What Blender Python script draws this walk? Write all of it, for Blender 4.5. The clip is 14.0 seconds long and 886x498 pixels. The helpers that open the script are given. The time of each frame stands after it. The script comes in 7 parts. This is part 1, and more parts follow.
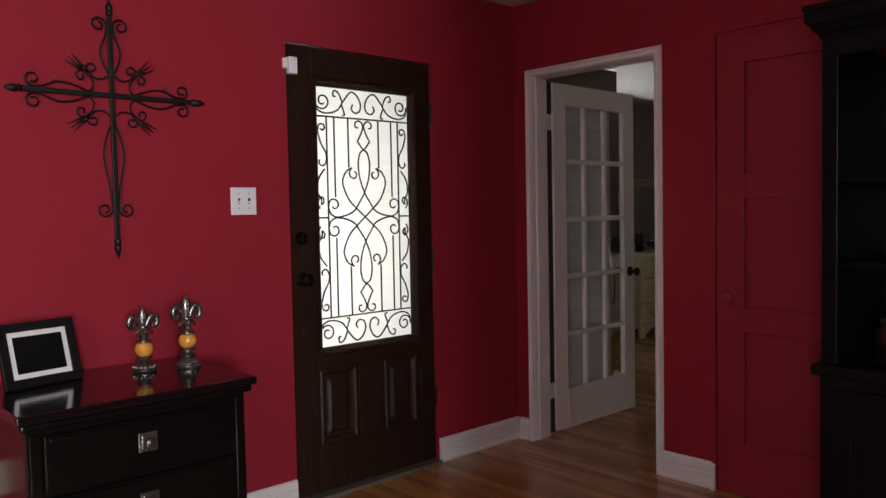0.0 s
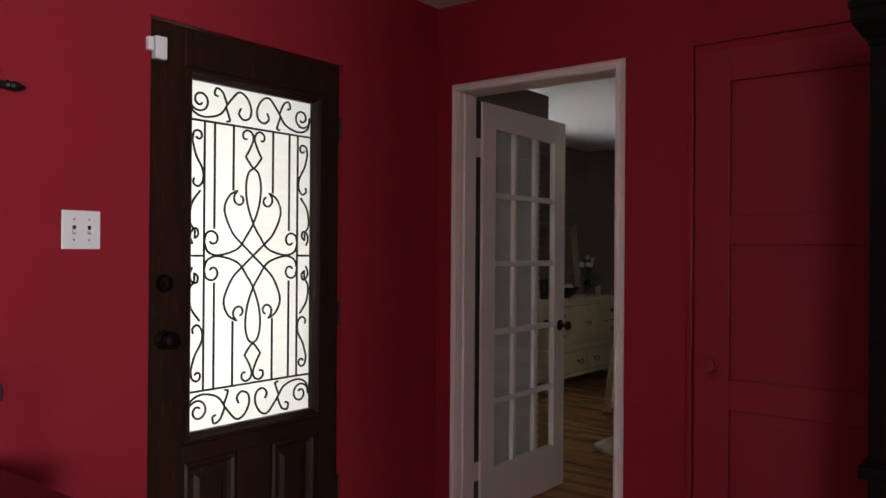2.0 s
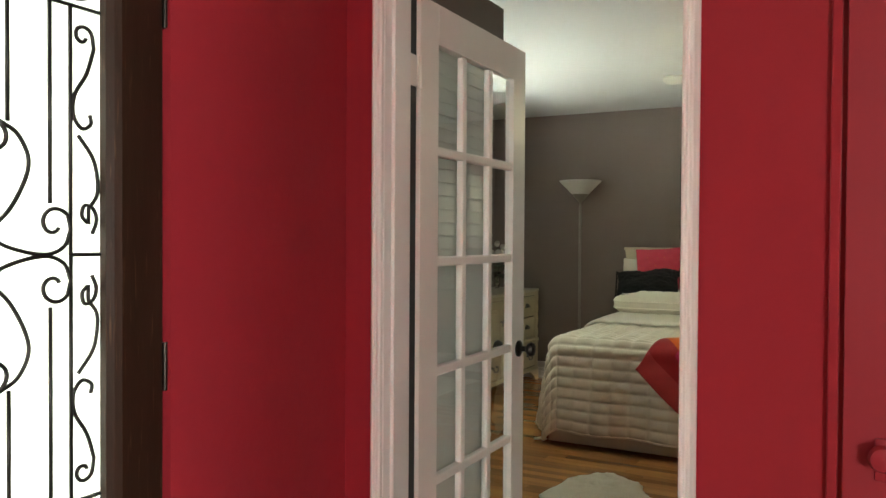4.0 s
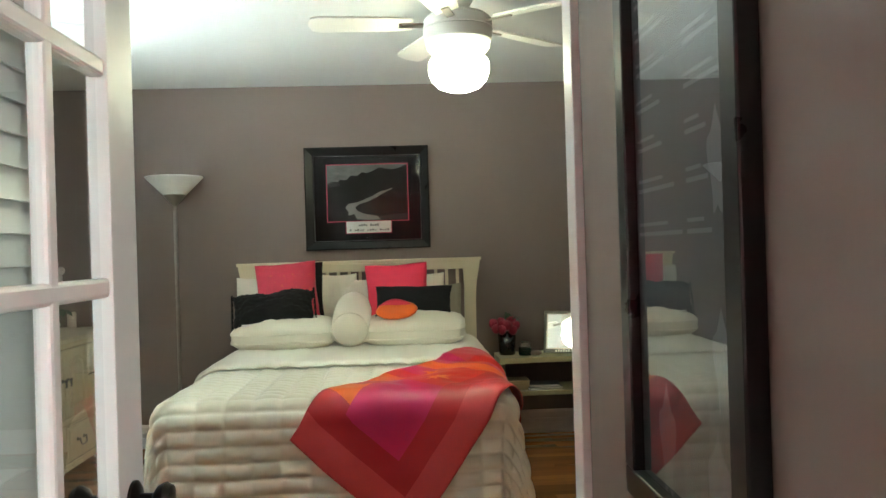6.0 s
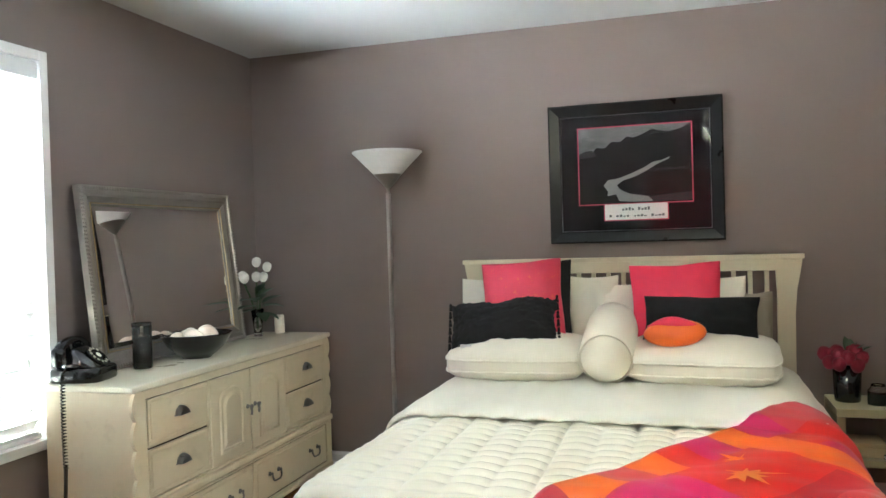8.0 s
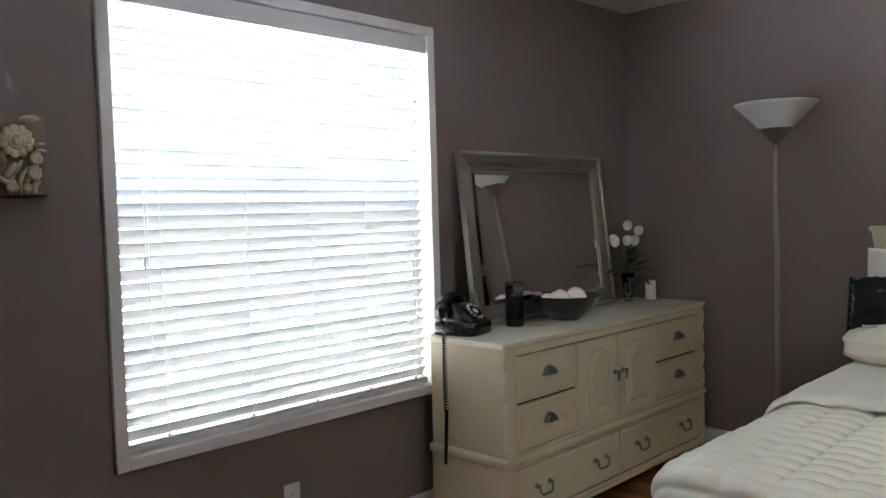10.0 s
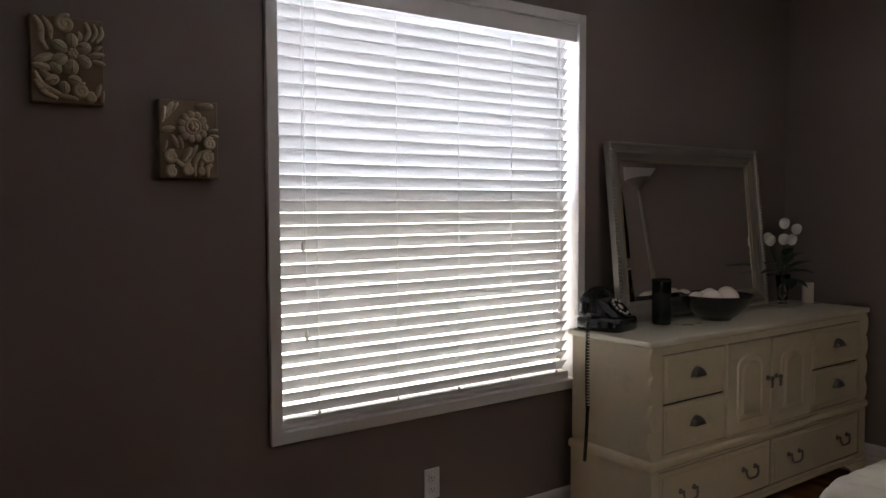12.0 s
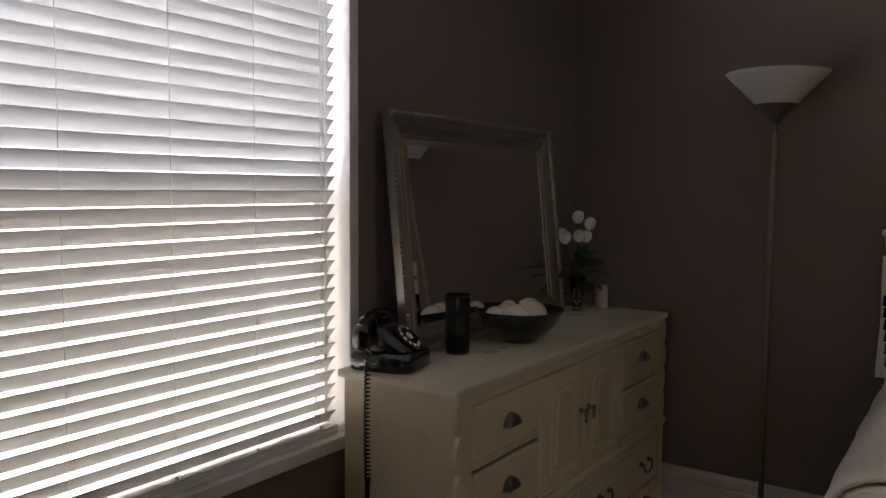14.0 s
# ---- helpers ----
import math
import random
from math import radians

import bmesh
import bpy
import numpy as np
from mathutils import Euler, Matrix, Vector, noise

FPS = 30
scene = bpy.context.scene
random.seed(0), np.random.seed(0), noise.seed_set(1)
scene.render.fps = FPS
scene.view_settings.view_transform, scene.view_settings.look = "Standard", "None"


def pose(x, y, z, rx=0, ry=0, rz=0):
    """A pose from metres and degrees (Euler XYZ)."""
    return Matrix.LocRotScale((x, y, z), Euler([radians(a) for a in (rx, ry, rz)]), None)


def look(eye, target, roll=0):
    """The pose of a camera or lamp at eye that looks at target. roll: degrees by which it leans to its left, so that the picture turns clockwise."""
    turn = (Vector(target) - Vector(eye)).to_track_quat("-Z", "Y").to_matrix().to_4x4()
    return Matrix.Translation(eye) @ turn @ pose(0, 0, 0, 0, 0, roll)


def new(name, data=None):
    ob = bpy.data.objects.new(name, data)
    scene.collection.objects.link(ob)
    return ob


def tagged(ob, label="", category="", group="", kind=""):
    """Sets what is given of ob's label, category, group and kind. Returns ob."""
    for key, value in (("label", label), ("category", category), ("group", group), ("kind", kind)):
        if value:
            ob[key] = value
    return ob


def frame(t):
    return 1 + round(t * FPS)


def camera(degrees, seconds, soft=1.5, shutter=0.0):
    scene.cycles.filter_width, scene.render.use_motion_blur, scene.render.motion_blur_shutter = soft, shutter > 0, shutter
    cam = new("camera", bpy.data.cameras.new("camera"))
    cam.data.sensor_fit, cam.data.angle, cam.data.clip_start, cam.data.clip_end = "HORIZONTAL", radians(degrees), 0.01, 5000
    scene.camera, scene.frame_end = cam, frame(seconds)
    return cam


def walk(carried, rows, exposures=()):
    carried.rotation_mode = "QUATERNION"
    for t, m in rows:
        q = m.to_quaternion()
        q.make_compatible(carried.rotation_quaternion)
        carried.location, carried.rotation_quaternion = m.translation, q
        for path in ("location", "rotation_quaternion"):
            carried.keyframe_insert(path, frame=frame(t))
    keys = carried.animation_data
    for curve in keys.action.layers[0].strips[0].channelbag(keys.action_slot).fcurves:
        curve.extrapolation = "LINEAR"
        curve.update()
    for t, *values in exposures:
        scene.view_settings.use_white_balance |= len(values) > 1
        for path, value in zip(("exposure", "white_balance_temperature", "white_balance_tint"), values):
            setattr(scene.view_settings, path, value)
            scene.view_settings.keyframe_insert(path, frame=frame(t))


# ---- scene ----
cam = camera(59.3, 14.0)
PATH = [
    (0, (0.513, 0.347, 1.295), (1.871, 1.813, 1.203), -1.1),
    (0.5, (0.541, 0.397, 1.3), (1.913, 1.85, 1.218), -0.4),
    (1, (0.603, 0.619, 1.304), (2.022, 2.027, 1.266), -1.6),
    (1.5, (0.739, 0.829, 1.324), (2.238, 2.152, 1.32), -1.0),
    (2, (0.963, 1.049, 1.304), (2.542, 2.277, 1.311), 0.4),
    (2.2, (1.056, 1.146, 1.329), (2.66, 2.341, 1.333), 0.8),
    (4.3, (2.228, 2.183, 1.323), (4.056, 2.995, 1.281), 0.2),
    (4.5, (2.348, 2.26, 1.321), (4.226, 2.947, 1.286), 0.1),
    (5, (2.741, 2.445, 1.3), (4.679, 2.937, 1.251), -0.0),
    (5.5, (3.147, 2.629, 1.291), (5.124, 2.931, 1.296), -1.1),
    (6, (3.504, 2.745, 1.288), (5.502, 2.647, 1.291), -1.7),
    (6.5, (3.93, 2.735, 1.326), (5.929, 2.68, 1.32), -1.9),
    (7, (4.321, 2.75, 1.324), (6.32, 2.731, 1.29), -1.2),
    (7.5, (4.622, 2.763, 1.324), (6.618, 2.894, 1.3), -1.7),
    (8, (4.856, 2.746, 1.356), (6.764, 3.345, 1.329), -1.7),
    (8.5, (4.951, 2.748, 1.364), (6.72, 3.679, 1.312), -0.5),
    (9, (4.974, 2.778, 1.371), (6.586, 3.958, 1.274), -1.3),
    (9.2, (4.983, 2.762, 1.365), (6.552, 3.999, 1.266), -1.6),
    (11.3, (4.936, 2.831, 1.348), (6.137, 4.427, 1.247), -0.5),
    (11.5, (4.929, 2.838, 1.355), (6.107, 4.451, 1.25), -0.4),
    (12, (4.934, 2.838, 1.349), (6.104, 4.456, 1.239), -0.2),
    (12.5, (4.964, 2.881, 1.369), (6.167, 4.472, 1.229), -0.5),
    (13, (5.127, 3.077, 1.353), (6.486, 4.54, 1.23), -0.3),
    (13.5, (5.322, 3.314, 1.347), (6.855, 4.594, 1.238), -0.6),
    (14, (5.538, 3.571, 1.379), (7.173, 4.712, 1.222), 0.4),
]
EXPOSURES = [(0, -1.15, 6400, 9), (2.2, -1.15, 6400, 9), (4.3, 1.0, 6700, -12), (5.5, 1.45, 5950, -13), (7.5, 1.95, 5650, -7), (8.0, 2.0, 5500, -1), (9.2, 1.5, 5400, 5),
             (11.3, -0.35, 5700, 12), (12.5, -0.5, 6350, 15), (14.0, -0.8, 6450, 16)]
walk(cam, [(t, look(eye, target, roll)) for t, eye, target, roll in PATH], EXPOSURES)

# ---- rooms, in metres ----
CEIL = 2.445
EAST, EAST_B = 3.83, 3.95            # hall wall towards the bedroom: hall face, bedroom face
FRONT = 3.315                        # inner face of the front wall of the hall
NORTH = 5.169                        # inner face of the bedroom's window wall
BED_WALL = 8.90                      # wall behind the bed
SOUTH_B, SOUTH_L, WEST_L = -0.6, -3.2, -1.6
CLOSET_X, CLOSET_Y = 5.205, 2.365    # corner of the closet block in the bedroom
DOOR_Y0, DOOR_Y1, DOOR_TOP = 2.408, 3.188, 2.036
FD_X0, FD_X1, FD_TOP = 2.352, 3.203, 2.052
FILL_X, FILL_Y = -0.80, -0.60             # middles of unseen fill-light openings added behind the start, hall's south and west walls
WIN_X0, WIN_X1, WIN_Z0, WIN_Z1 = 5.968, 7.309, 0.618, 2.10

# ---- world, sun and lamps ----
world = bpy.data.worlds.new("sky")
scene.world = world
world.use_nodes = True
sky = world.node_tree.nodes.new("ShaderNodeTexSky")
sky.sky_type, sky.sun_disc, sky.sun_elevation, sky.sun_rotation = "NISHITA", False, radians(50), radians(150)
world.node_tree.links.new(sky.outputs[0], world.node_tree.nodes["Background"].inputs[0])
world.node_tree.nodes["Background"].inputs[1].default_value = 0.15


def lamp(name, kind, m, energy, color, **values):
    data = bpy.data.lights.new(name, kind)
    data.energy, data.color = energy, color
    for key, value in values.items():
        if key == "size":
            data.size = value
        elif key == "size_y":
            data.shape, data.size_y = "RECTANGLE", value
        elif key == "angle":
            data.angle = value
    ob = new(name, data)
    ob.matrix_basis = m
    return ob


lamp("sun", "SUN", look((0, -8, 9), (0, 0, 0)), 2.0, (1.0, 0.95, 0.88), angle=radians(0.5))
lamp("bedroom_window_daylight", "AREA", look((6.90, NORTH + 0.45, 1.40), (6.90, NORTH, 1.40)), 690, (0.97, 0.97, 1.0), size=3.0, size_y=2.1)
lamp("front_door_daylight", "AREA", look((2.50, FRONT + 0.75, 1.15), (2.70, FRONT, 1.2)), 22, (1.0, 0.97, 0.93), size=0.7, size_y=1.3)
# unseen fill lamps added behind the start to brighten the red hall walls
lamp("hall_fill_south", "AREA", look((FILL_X, SOUTH_L - 0.05, 1.5), (FILL_X, 0, 1.5)), 510, (0.92, 0.96, 1.0), size=0.94, size_y=1.16)
lamp("hall_fill_west", "AREA", look((WEST_L - 0.05, FILL_Y, 1.5), (0, FILL_Y, 1.5)), 95, (0.95, 0.97, 1.0), size=0.94, size_y=1.16)

# ---- materials ----


def rgb(r, g, b):
    """Linear colour from 0-255 display values."""
    return tuple((c / 255 / 12.92) if c <= 10 else ((c / 255 + 0.055) / 1.055) ** 2.4 for c in (r, g, b))


def material(name, color, rough=0.5, metal=0.0, vary=0.12, scale=6.0, fine=120.0, bump=0.05, stretch=(1, 1, 1), per_object=0.0, island=0.0,
             coat=0.0, sheen=0.0, worn=None, rough_vary=0.08, dist=0.002):
    m = bpy.data.materials.new(name)
    m.use_nodes = True
    nt = m.node_tree
    n, link = nt.nodes, nt.links
    b = n["Principled BSDF"]
    b.inputs["Metallic"].default_value = metal
    b.inputs["Coat Weight"].default_value = coat
    b.inputs["Coat Roughness"].default_value = 0.08
    b.inputs["Sheen Weight"].default_value = sheen
    tc, mp = n.new("ShaderNodeTexCoord"), n.new("ShaderNodeMapping")
    mp.inputs["Scale"].default_value = stretch
    link.new(tc.outputs["Object"], mp.inputs["Vector"])
    big, small = n.new("ShaderNodeTexNoise"), n.new("ShaderNodeTexNoise")
    big.inputs["Scale"].default_value, small.inputs["Scale"].default_value = scale, fine
    big.inputs["Detail"].default_value = 5
    link.new(mp.outputs[0], big.inputs["Vector"])
    link.new(mp.outputs[0], small.inputs["Vector"])
    mix = n.new("ShaderNodeMix")
    mix.data_type, mix.blend_type = "RGBA", "MIX"
    dark = tuple(c * (1 - vary) for c in color)
    light = tuple(min(1, c * (1 + vary)) for c in color)
    mix.inputs[6].default_value, mix.inputs[7].default_value = (*dark, 1), (*light, 1)
    add = n.new("ShaderNodeMath")
    add.operation = "MULTIPLY_ADD"
    add.inputs[1].default_value = 0.35
    link.new(small.outputs["Fac"], add.inputs[0])
    take = n.new("ShaderNodeMath")
    take.operation = "MULTIPLY"
    take.inputs[1].default_value = 0.75
    link.new(big.outputs["Fac"], take.inputs[0])
    link.new(take.outputs[0], add.inputs[2])
    link.new(add.outputs[0], mix.inputs[0])
    out = mix.outputs[2]
    if per_object or island:
        if per_object:
            rnd, sock = n.new("ShaderNodeObjectInfo"), "Random"
        else:
            rnd, sock = n.new("ShaderNodeNewGeometry"), "Random Per Island"
        ramp = n.new("ShaderNodeMapRange")
        amount = per_object or island
        ramp.inputs["To Min"].default_value, ramp.inputs["To Max"].default_value = 1 - amount, 1 + amount
        link.new(rnd.outputs[sock], ramp.inputs["Value"])
        hsv = n.new("ShaderNodeHueSaturation")
        link.new(ramp.outputs[0], hsv.inputs["Value"])
        link.new(out, hsv.inputs["Color"])
        out = hsv.outputs[0]
    if worn:
        wn, wr, wm = n.new("ShaderNodeTexNoise"), n.new("ShaderNodeMapRange"), n.new("ShaderNodeMix")
        wn.inputs["Scale"].default_value, wn.inputs["Detail"].default_value = scale * 3, 8
        link.new(mp.outputs[0], wn.inputs["Vector"])
        wr.inputs["From Min"].default_value, wr.inputs["From Max"].default_value = 0.6, 0.75
        link.new(wn.outputs["Fac"], wr.inputs["Value"])
        wm.data_type = "RGBA"
        link.new(wr.outputs[0], wm.inputs[0])
        link.new(out, wm.inputs[6])
        wm.inputs[7].default_value = (*worn, 1)
        out = wm.outputs[2]
    link.new(out, b.inputs["Base Color"])
    rr = n.new("ShaderNodeMapRange")
    rr.inputs["To Min"].default_value, rr.inputs["To Max"].default_value = max(0.01, rough - rough_vary), min(1, rough + rough_vary)
    link.new(big.outputs["Fac"], rr.inputs["Value"])
    link.new(rr.outputs[0], b.inputs["Roughness"])
    if bump:
        bp = n.new("ShaderNodeBump")
        bp.inputs["Strength"].default_value, bp.inputs["Distance"].default_value = bump, dist
        link.new(add.outputs[0], bp.inputs["Height"])
        link.new(bp.outputs[0], b.inputs["Normal"])
    return m


def glass(name, rough=0.0, color=(1, 1, 1), thin=True):
    m = bpy.data.materials.new(name)
    m.use_nodes = True
    n, link = m.node_tree.nodes, m.node_tree.links
    b = n["Principled BSDF"]
    b.inputs["Base Color"].default_value = (*color, 1)
    b.inputs["Roughness"].default_value = rough
    b.inputs["Transmission Weight"].default_value = 1.0
    b.inputs["IOR"].default_value = 1.45
    if thin:
        tr, gl, mx, fr = n.new("ShaderNodeBsdfTransparent"), n.new("ShaderNodeBsdfGlossy"), n.new("ShaderNodeMixShader"), n.new("ShaderNodeFresnel")
        tr.inputs[0].default_value = (*color, 1)
        gl.inputs["Roughness"].default_value = max(rough, 0.015)
        fr.inputs["IOR"].default_value = 1.5
        link.new(fr.outputs[0], mx.inputs[0])
        link.new(tr.outputs[0], mx.inputs[1])
        link.new(gl.outputs[0], mx.inputs[2])
        link.new(mx.outputs[0], n["Material Output"].inputs[0])
    return m


def lit(name, color, strength):
    m = bpy.data.materials.new(name)
    m.use_nodes = True
    b = m.node_tree.nodes["Principled BSDF"]
    b.inputs["Base Color"].default_value = (*color, 1)
    b.inputs["Emission Color"].default_value = (*color, 1)
    b.inputs["Emission Strength"].default_value = strength
    return m


def translucent(name, color, through_part, rough=0.4):
    m = bpy.data.materials.new(name)
    m.use_nodes = True
    n, link = m.node_tree.nodes, m.node_tree.links
    b, t, mx = n["Principled BSDF"], n.new("ShaderNodeBsdfTranslucent"), n.new("ShaderNodeMixShader")
    b.inputs["Base Color"].default_value = (*color, 1)
    b.inputs["Roughness"].default_value = rough
    tex, mp, tc = n.new("ShaderNodeTexNoise"), n.new("ShaderNodeMapping"), n.new("ShaderNodeTexCoord")
    mp.inputs["Scale"].default_value = (1, 20, 14)
    tex.inputs["Scale"].default_value = 5
    link.new(tc.outputs["Object"], mp.inputs[0])
    link.new(mp.outputs[0], tex.inputs["Vector"])
    cm = n.new("ShaderNodeMix")
    cm.data_type = "RGBA"
    cm.inputs[6].default_value, cm.inputs[7].default_value = (*(c * 0.9 for c in color), 1), (*color, 1)
    link.new(tex.outputs["Fac"], cm.inputs[0])
    link.new(cm.outputs[2], b.inputs["Base Color"])
    link.new(cm.outputs[2], t.inputs[0])
    mx.inputs[0].default_value = through_part
    link.new(b.outputs[0], mx.inputs[1])
    link.new(t.outputs[0], mx.inputs[2])
    link.new(mx.outputs[0], n["Material Output"].inputs[0])
    return m


RED = material("red_wall_paint", (0.28, 0.021, 0.034), 0.32, vary=0.09, scale=2.0, fine=26, bump=0.55, dist=0.005)
RED_DOOR = material("red_door_paint", (0.27, 0.022, 0.036), 0.42, vary=0.06, scale=3.0, fine=90, bump=0.05)
TAUPE = material("taupe_wall_paint", (0.215, 0.172, 0.152), 0.55, vary=0.04, scale=2.0, fine=90, bump=0.08, dist=0.003)
CEILING = material("white_ceiling_paint", (0.62, 0.62, 0.61), 0.8, vary=0.03, scale=3, fine=70, bump=0.15, dist=0.004)
TRIM = material("white_trim_paint", (0.74, 0.71, 0.70), 0.35, vary=0.05, scale=8, fine=80, bump=0.06)
FRENCH = material("white_door_paint", (0.72, 0.68, 0.64), 0.38, vary=0.05, scale=5, fine=80, bump=0.06)
OAK = material("oak_floor_boards", (0.36, 0.165, 0.055), 0.24, vary=0.32, scale=5, fine=60, bump=0.08, stretch=(9, 0.6, 1), per_object=0.35, coat=0.3)
OAK_REST = material("oak_floor_boards_far", (0.36, 0.165, 0.055), 0.24, vary=0.32, scale=5, fine=60, bump=0.08, stretch=(9, 0.6, 1), island=0.35, coat=0.3)
JOINT = material("dark_floor_joint", (0.03, 0.016, 0.008), 0.8)
WALNUT = material("dark_stained_door_wood", (0.022, 0.0095, 0.006), 0.40, vary=0.6, scale=4, fine=45, bump=0.25, stretch=(12, 12, 0.7), worn=(0.078, 0.038, 0.020))
IRON = material("black_wrought_iron", (0.022, 0.019, 0.018), 0.45, metal=0.7, vary=0.4, scale=30, bump=0.3)
BRONZE = material("oil_rubbed_bronze", (0.03, 0.024, 0.021), 0.32, metal=0.9, vary=0.4, scale=30, bump=0.05)
BLACKWOOD = material("black_lacquered_wood", (0.004, 0.003, 0.003), 0.24, vary=0.3, scale=5, fine=50, bump=0.06, stretch=(2, 8, 8), coat=0.10)
SIDETOP = material("dark_cherry_lacquer", (0.008, 0.004, 0.005), 0.14, vary=0.4, scale=4, fine=40, bump=0.03, stretch=(2, 10, 10), coat=0.4)
HUTCHWOOD = material("black_painted_wood", (0.007, 0.007, 0.008), 0.30, vary=0.2, scale=5, bump=0.08)
PLASTIC = material("white_plastic", (0.76, 0.76, 0.77), 0.35, vary=0.03, bump=0)
IVORY = material("ivory_plastic", (0.62, 0.55, 0.40), 0.35, vary=0.04, bump=0)
SLOT = material("dark_slot", (0.02, 0.02, 0.02), 0.6, bump=0)
PEWTER = material("antique_pewter", (0.20, 0.19, 0.18), 0.28, metal=0.9, vary=0.5, scale=60, bump=0.4)
PEWTER_PULL = material("burnished_pewter_pull", (0.20, 0.19, 0.18), 0.30, metal=0.9, vary=0.4, scale=50, bump=0.1)
AMBER = glass("amber_glass", 0.05, (0.95, 0.50, 0.09), thin=False)
AMBER.node_tree.nodes["Principled BSDF"].inputs["Transmission Weight"].default_value = 0.5
CLEAR = glass("clear_glass", thin=False)
JARGLASS = glass("thin_jar_glass", color=(0.86, 0.86, 0.84))
PANE = glass("window_pane_glass", thin=False)
PICTURE_GLASS = glass("coated_picture_glass", thin=False)
PICTURE_GLASS.node_tree.nodes["Principled BSDF"].inputs["IOR"].default_value = 1.2
MIRROR = material("mirror_silvering", (0.86, 0.87, 0.87), 0.015, metal=1.0, vary=0.0, bump=0, rough_vary=0.0)
FROST = translucent("frosted_door_glass", (0.95, 0.94, 0.90), 0.92)
SLATS = translucent("white_blind_slats", (0.62, 0.62, 0.61), 0.10)
SLATS_DOOR = material("white_wood_slats", (0.52, 0.51, 0.46), 0.4, vary=0.06, scale=6, bump=0.03, stretch=(1, 12, 12))
CORD = translucent("white_cotton_cord", (0.85, 0.85, 0.83), 0.6, 0.8)
CREAM = material("distressed_cream_paint", (0.66, 0.57, 0.39), 0.42, vary=0.07, scale=5, fine=40, bump=0.12, worn=(0.60, 0.51, 0.34))
CREAM_TOP = material("cream_painted_top", (0.68, 0.62, 0.48), 0.30, vary=0.06, scale=4, fine=40, bump=0.05)
SAGE = material("pale_olive_paint", (0.42, 0.37, 0.22), 0.42, vary=0.06, scale=6, bump=0.05)
HEADBOARD = material("cream_headboard_paint", (0.66, 0.60, 0.42), 0.40, vary=0.05, scale=6, bump=0.05)
QUILT = material("ivory_satin_quilt", (0.83, 0.79, 0.66), 0.36, vary=0.05, scale=14, fine=160, bump=0.22, sheen=0.2, dist=0.004)
SHEET = material("cream_cotton_sheet", (0.83, 0.80, 0.70), 0.7, vary=0.04, scale=8, fine=200, bump=0.2, dist=0.003)
SKIRT = material("ecru_bed_skirt_cotton", (0.70, 0.64, 0.54), 0.8, vary=0.08, scale=4, fine=200, bump=0.25, dist=0.004)
CUSHION = material("cream_cushion_cotton", (0.83, 0.78, 0.65), 0.65, vary=0.05, scale=10, fine=180, bump=0.3, dist=0.004, sheen=0.1)
CUSHION_GREY = material("grey_linen_cushion", (0.30, 0.27, 0.20), 0.75, vary=0.15, scale=14, fine=200, bump=0.3, dist=0.003)
PINK = material("coral_pink_silk", (0.56, 0.030, 0.070), 0.5, vary=0.18, scale=12, fine=220, bump=0.3, sheen=0.05, worn=(0.62, 0.10, 0.05))
RASP = material("raspberry_cotton", (0.68, 0.022, 0.070), 0.6, vary=0.08, scale=9, fine=220, bump=0.2)
BLACKCLOTH = material("black_velvet", (0.005, 0.005, 0.006), 0.9, vary=0.4, scale=20, fine=200, bump=0.8, sheen=0.0, dist=0.005)
ORANGE = material("orange_silk", (0.80, 0.14, 0.006), 0.42, vary=0.10, scale=9, fine=220, bump=0.25, sheen=0.03)
SALMON = material("rose_red_silk", (0.58, 0.055, 0.065), 0.42, vary=0.12, scale=9, fine=220, bump=0.25, sheen=0.03)
DARKRED = material("deep_red_silk", (0.45, 0.009, 0.020), 0.42, vary=0.12, scale=9, fine=220, bump=0.25, sheen=0.03)
MAGENTA = material("magenta_silk", (0.58, 0.012, 0.115), 0.40, vary=0.12, scale=9, fine=220, bump=0.25, sheen=0.03)
SCARLET = material("scarlet_silk", (0.62, 0.014, 0.010), 0.42, vary=0.10, scale=9, fine=220, bump=0.25, sheen=0.03)
LEAFSILK = material("amber_orange_silk", (0.84, 0.26, 0.03), 0.45, vary=0.12, scale=12, fine=220, bump=0.25)
STEEL = material("brushed_nickel", (0.34, 0.31, 0.28), 0.30, metal=1.0, vary=0.1, scale=20, bump=0.02, stretch=(1, 1, 0.1))
SHADE = translucent("white_glass_shade", (0.82, 0.81, 0.79), 0.25, 0.3)
BOWL_LIT = lit("lit_fan_bowl", (1.0, 0.87, 0.62), 13.0)
FANWHITE = material("white_fan_enamel", (0.72, 0.70, 0.66), 0.32, vary=0.03, bump=0)
FRAMEBLACK = material("black_picture_frame", (0.009, 0.0085, 0.009), 0.30, vary=0.3, scale=8, bump=0.08)
MATBOARD = material("charcoal_mat_board", (0.016, 0.0145, 0.016), 0.75, vary=0.08, fine=200, bump=0.05)
PINKLINE = material("rose_mat_bevel", (0.45, 0.05, 0.10), 0.6, bump=0)
PAPER = material("white_paper", (0.78, 0.76, 0.73), 0.7, vary=0.03, bump=0)
INK = material("grey_print_ink", (0.14, 0.14, 0.14), 0.7, bump=0)
PHOTO_DARK = material("dark_photo_print", (0.022, 0.020, 0.020), 0.5, vary=0.5, scale=14, bump=0)
PHOTO_SKY = material("cloudy_photo_print", (0.12, 0.12, 0.115), 0.5, vary=0.75, scale=11, fine=30, bump=0, stretch=(1, 1, 2.5))
PHOTO_RIVER = material("pale_photo_print", (0.24, 0.235, 0.22), 0.5, vary=0.25, scale=20, bump=0)
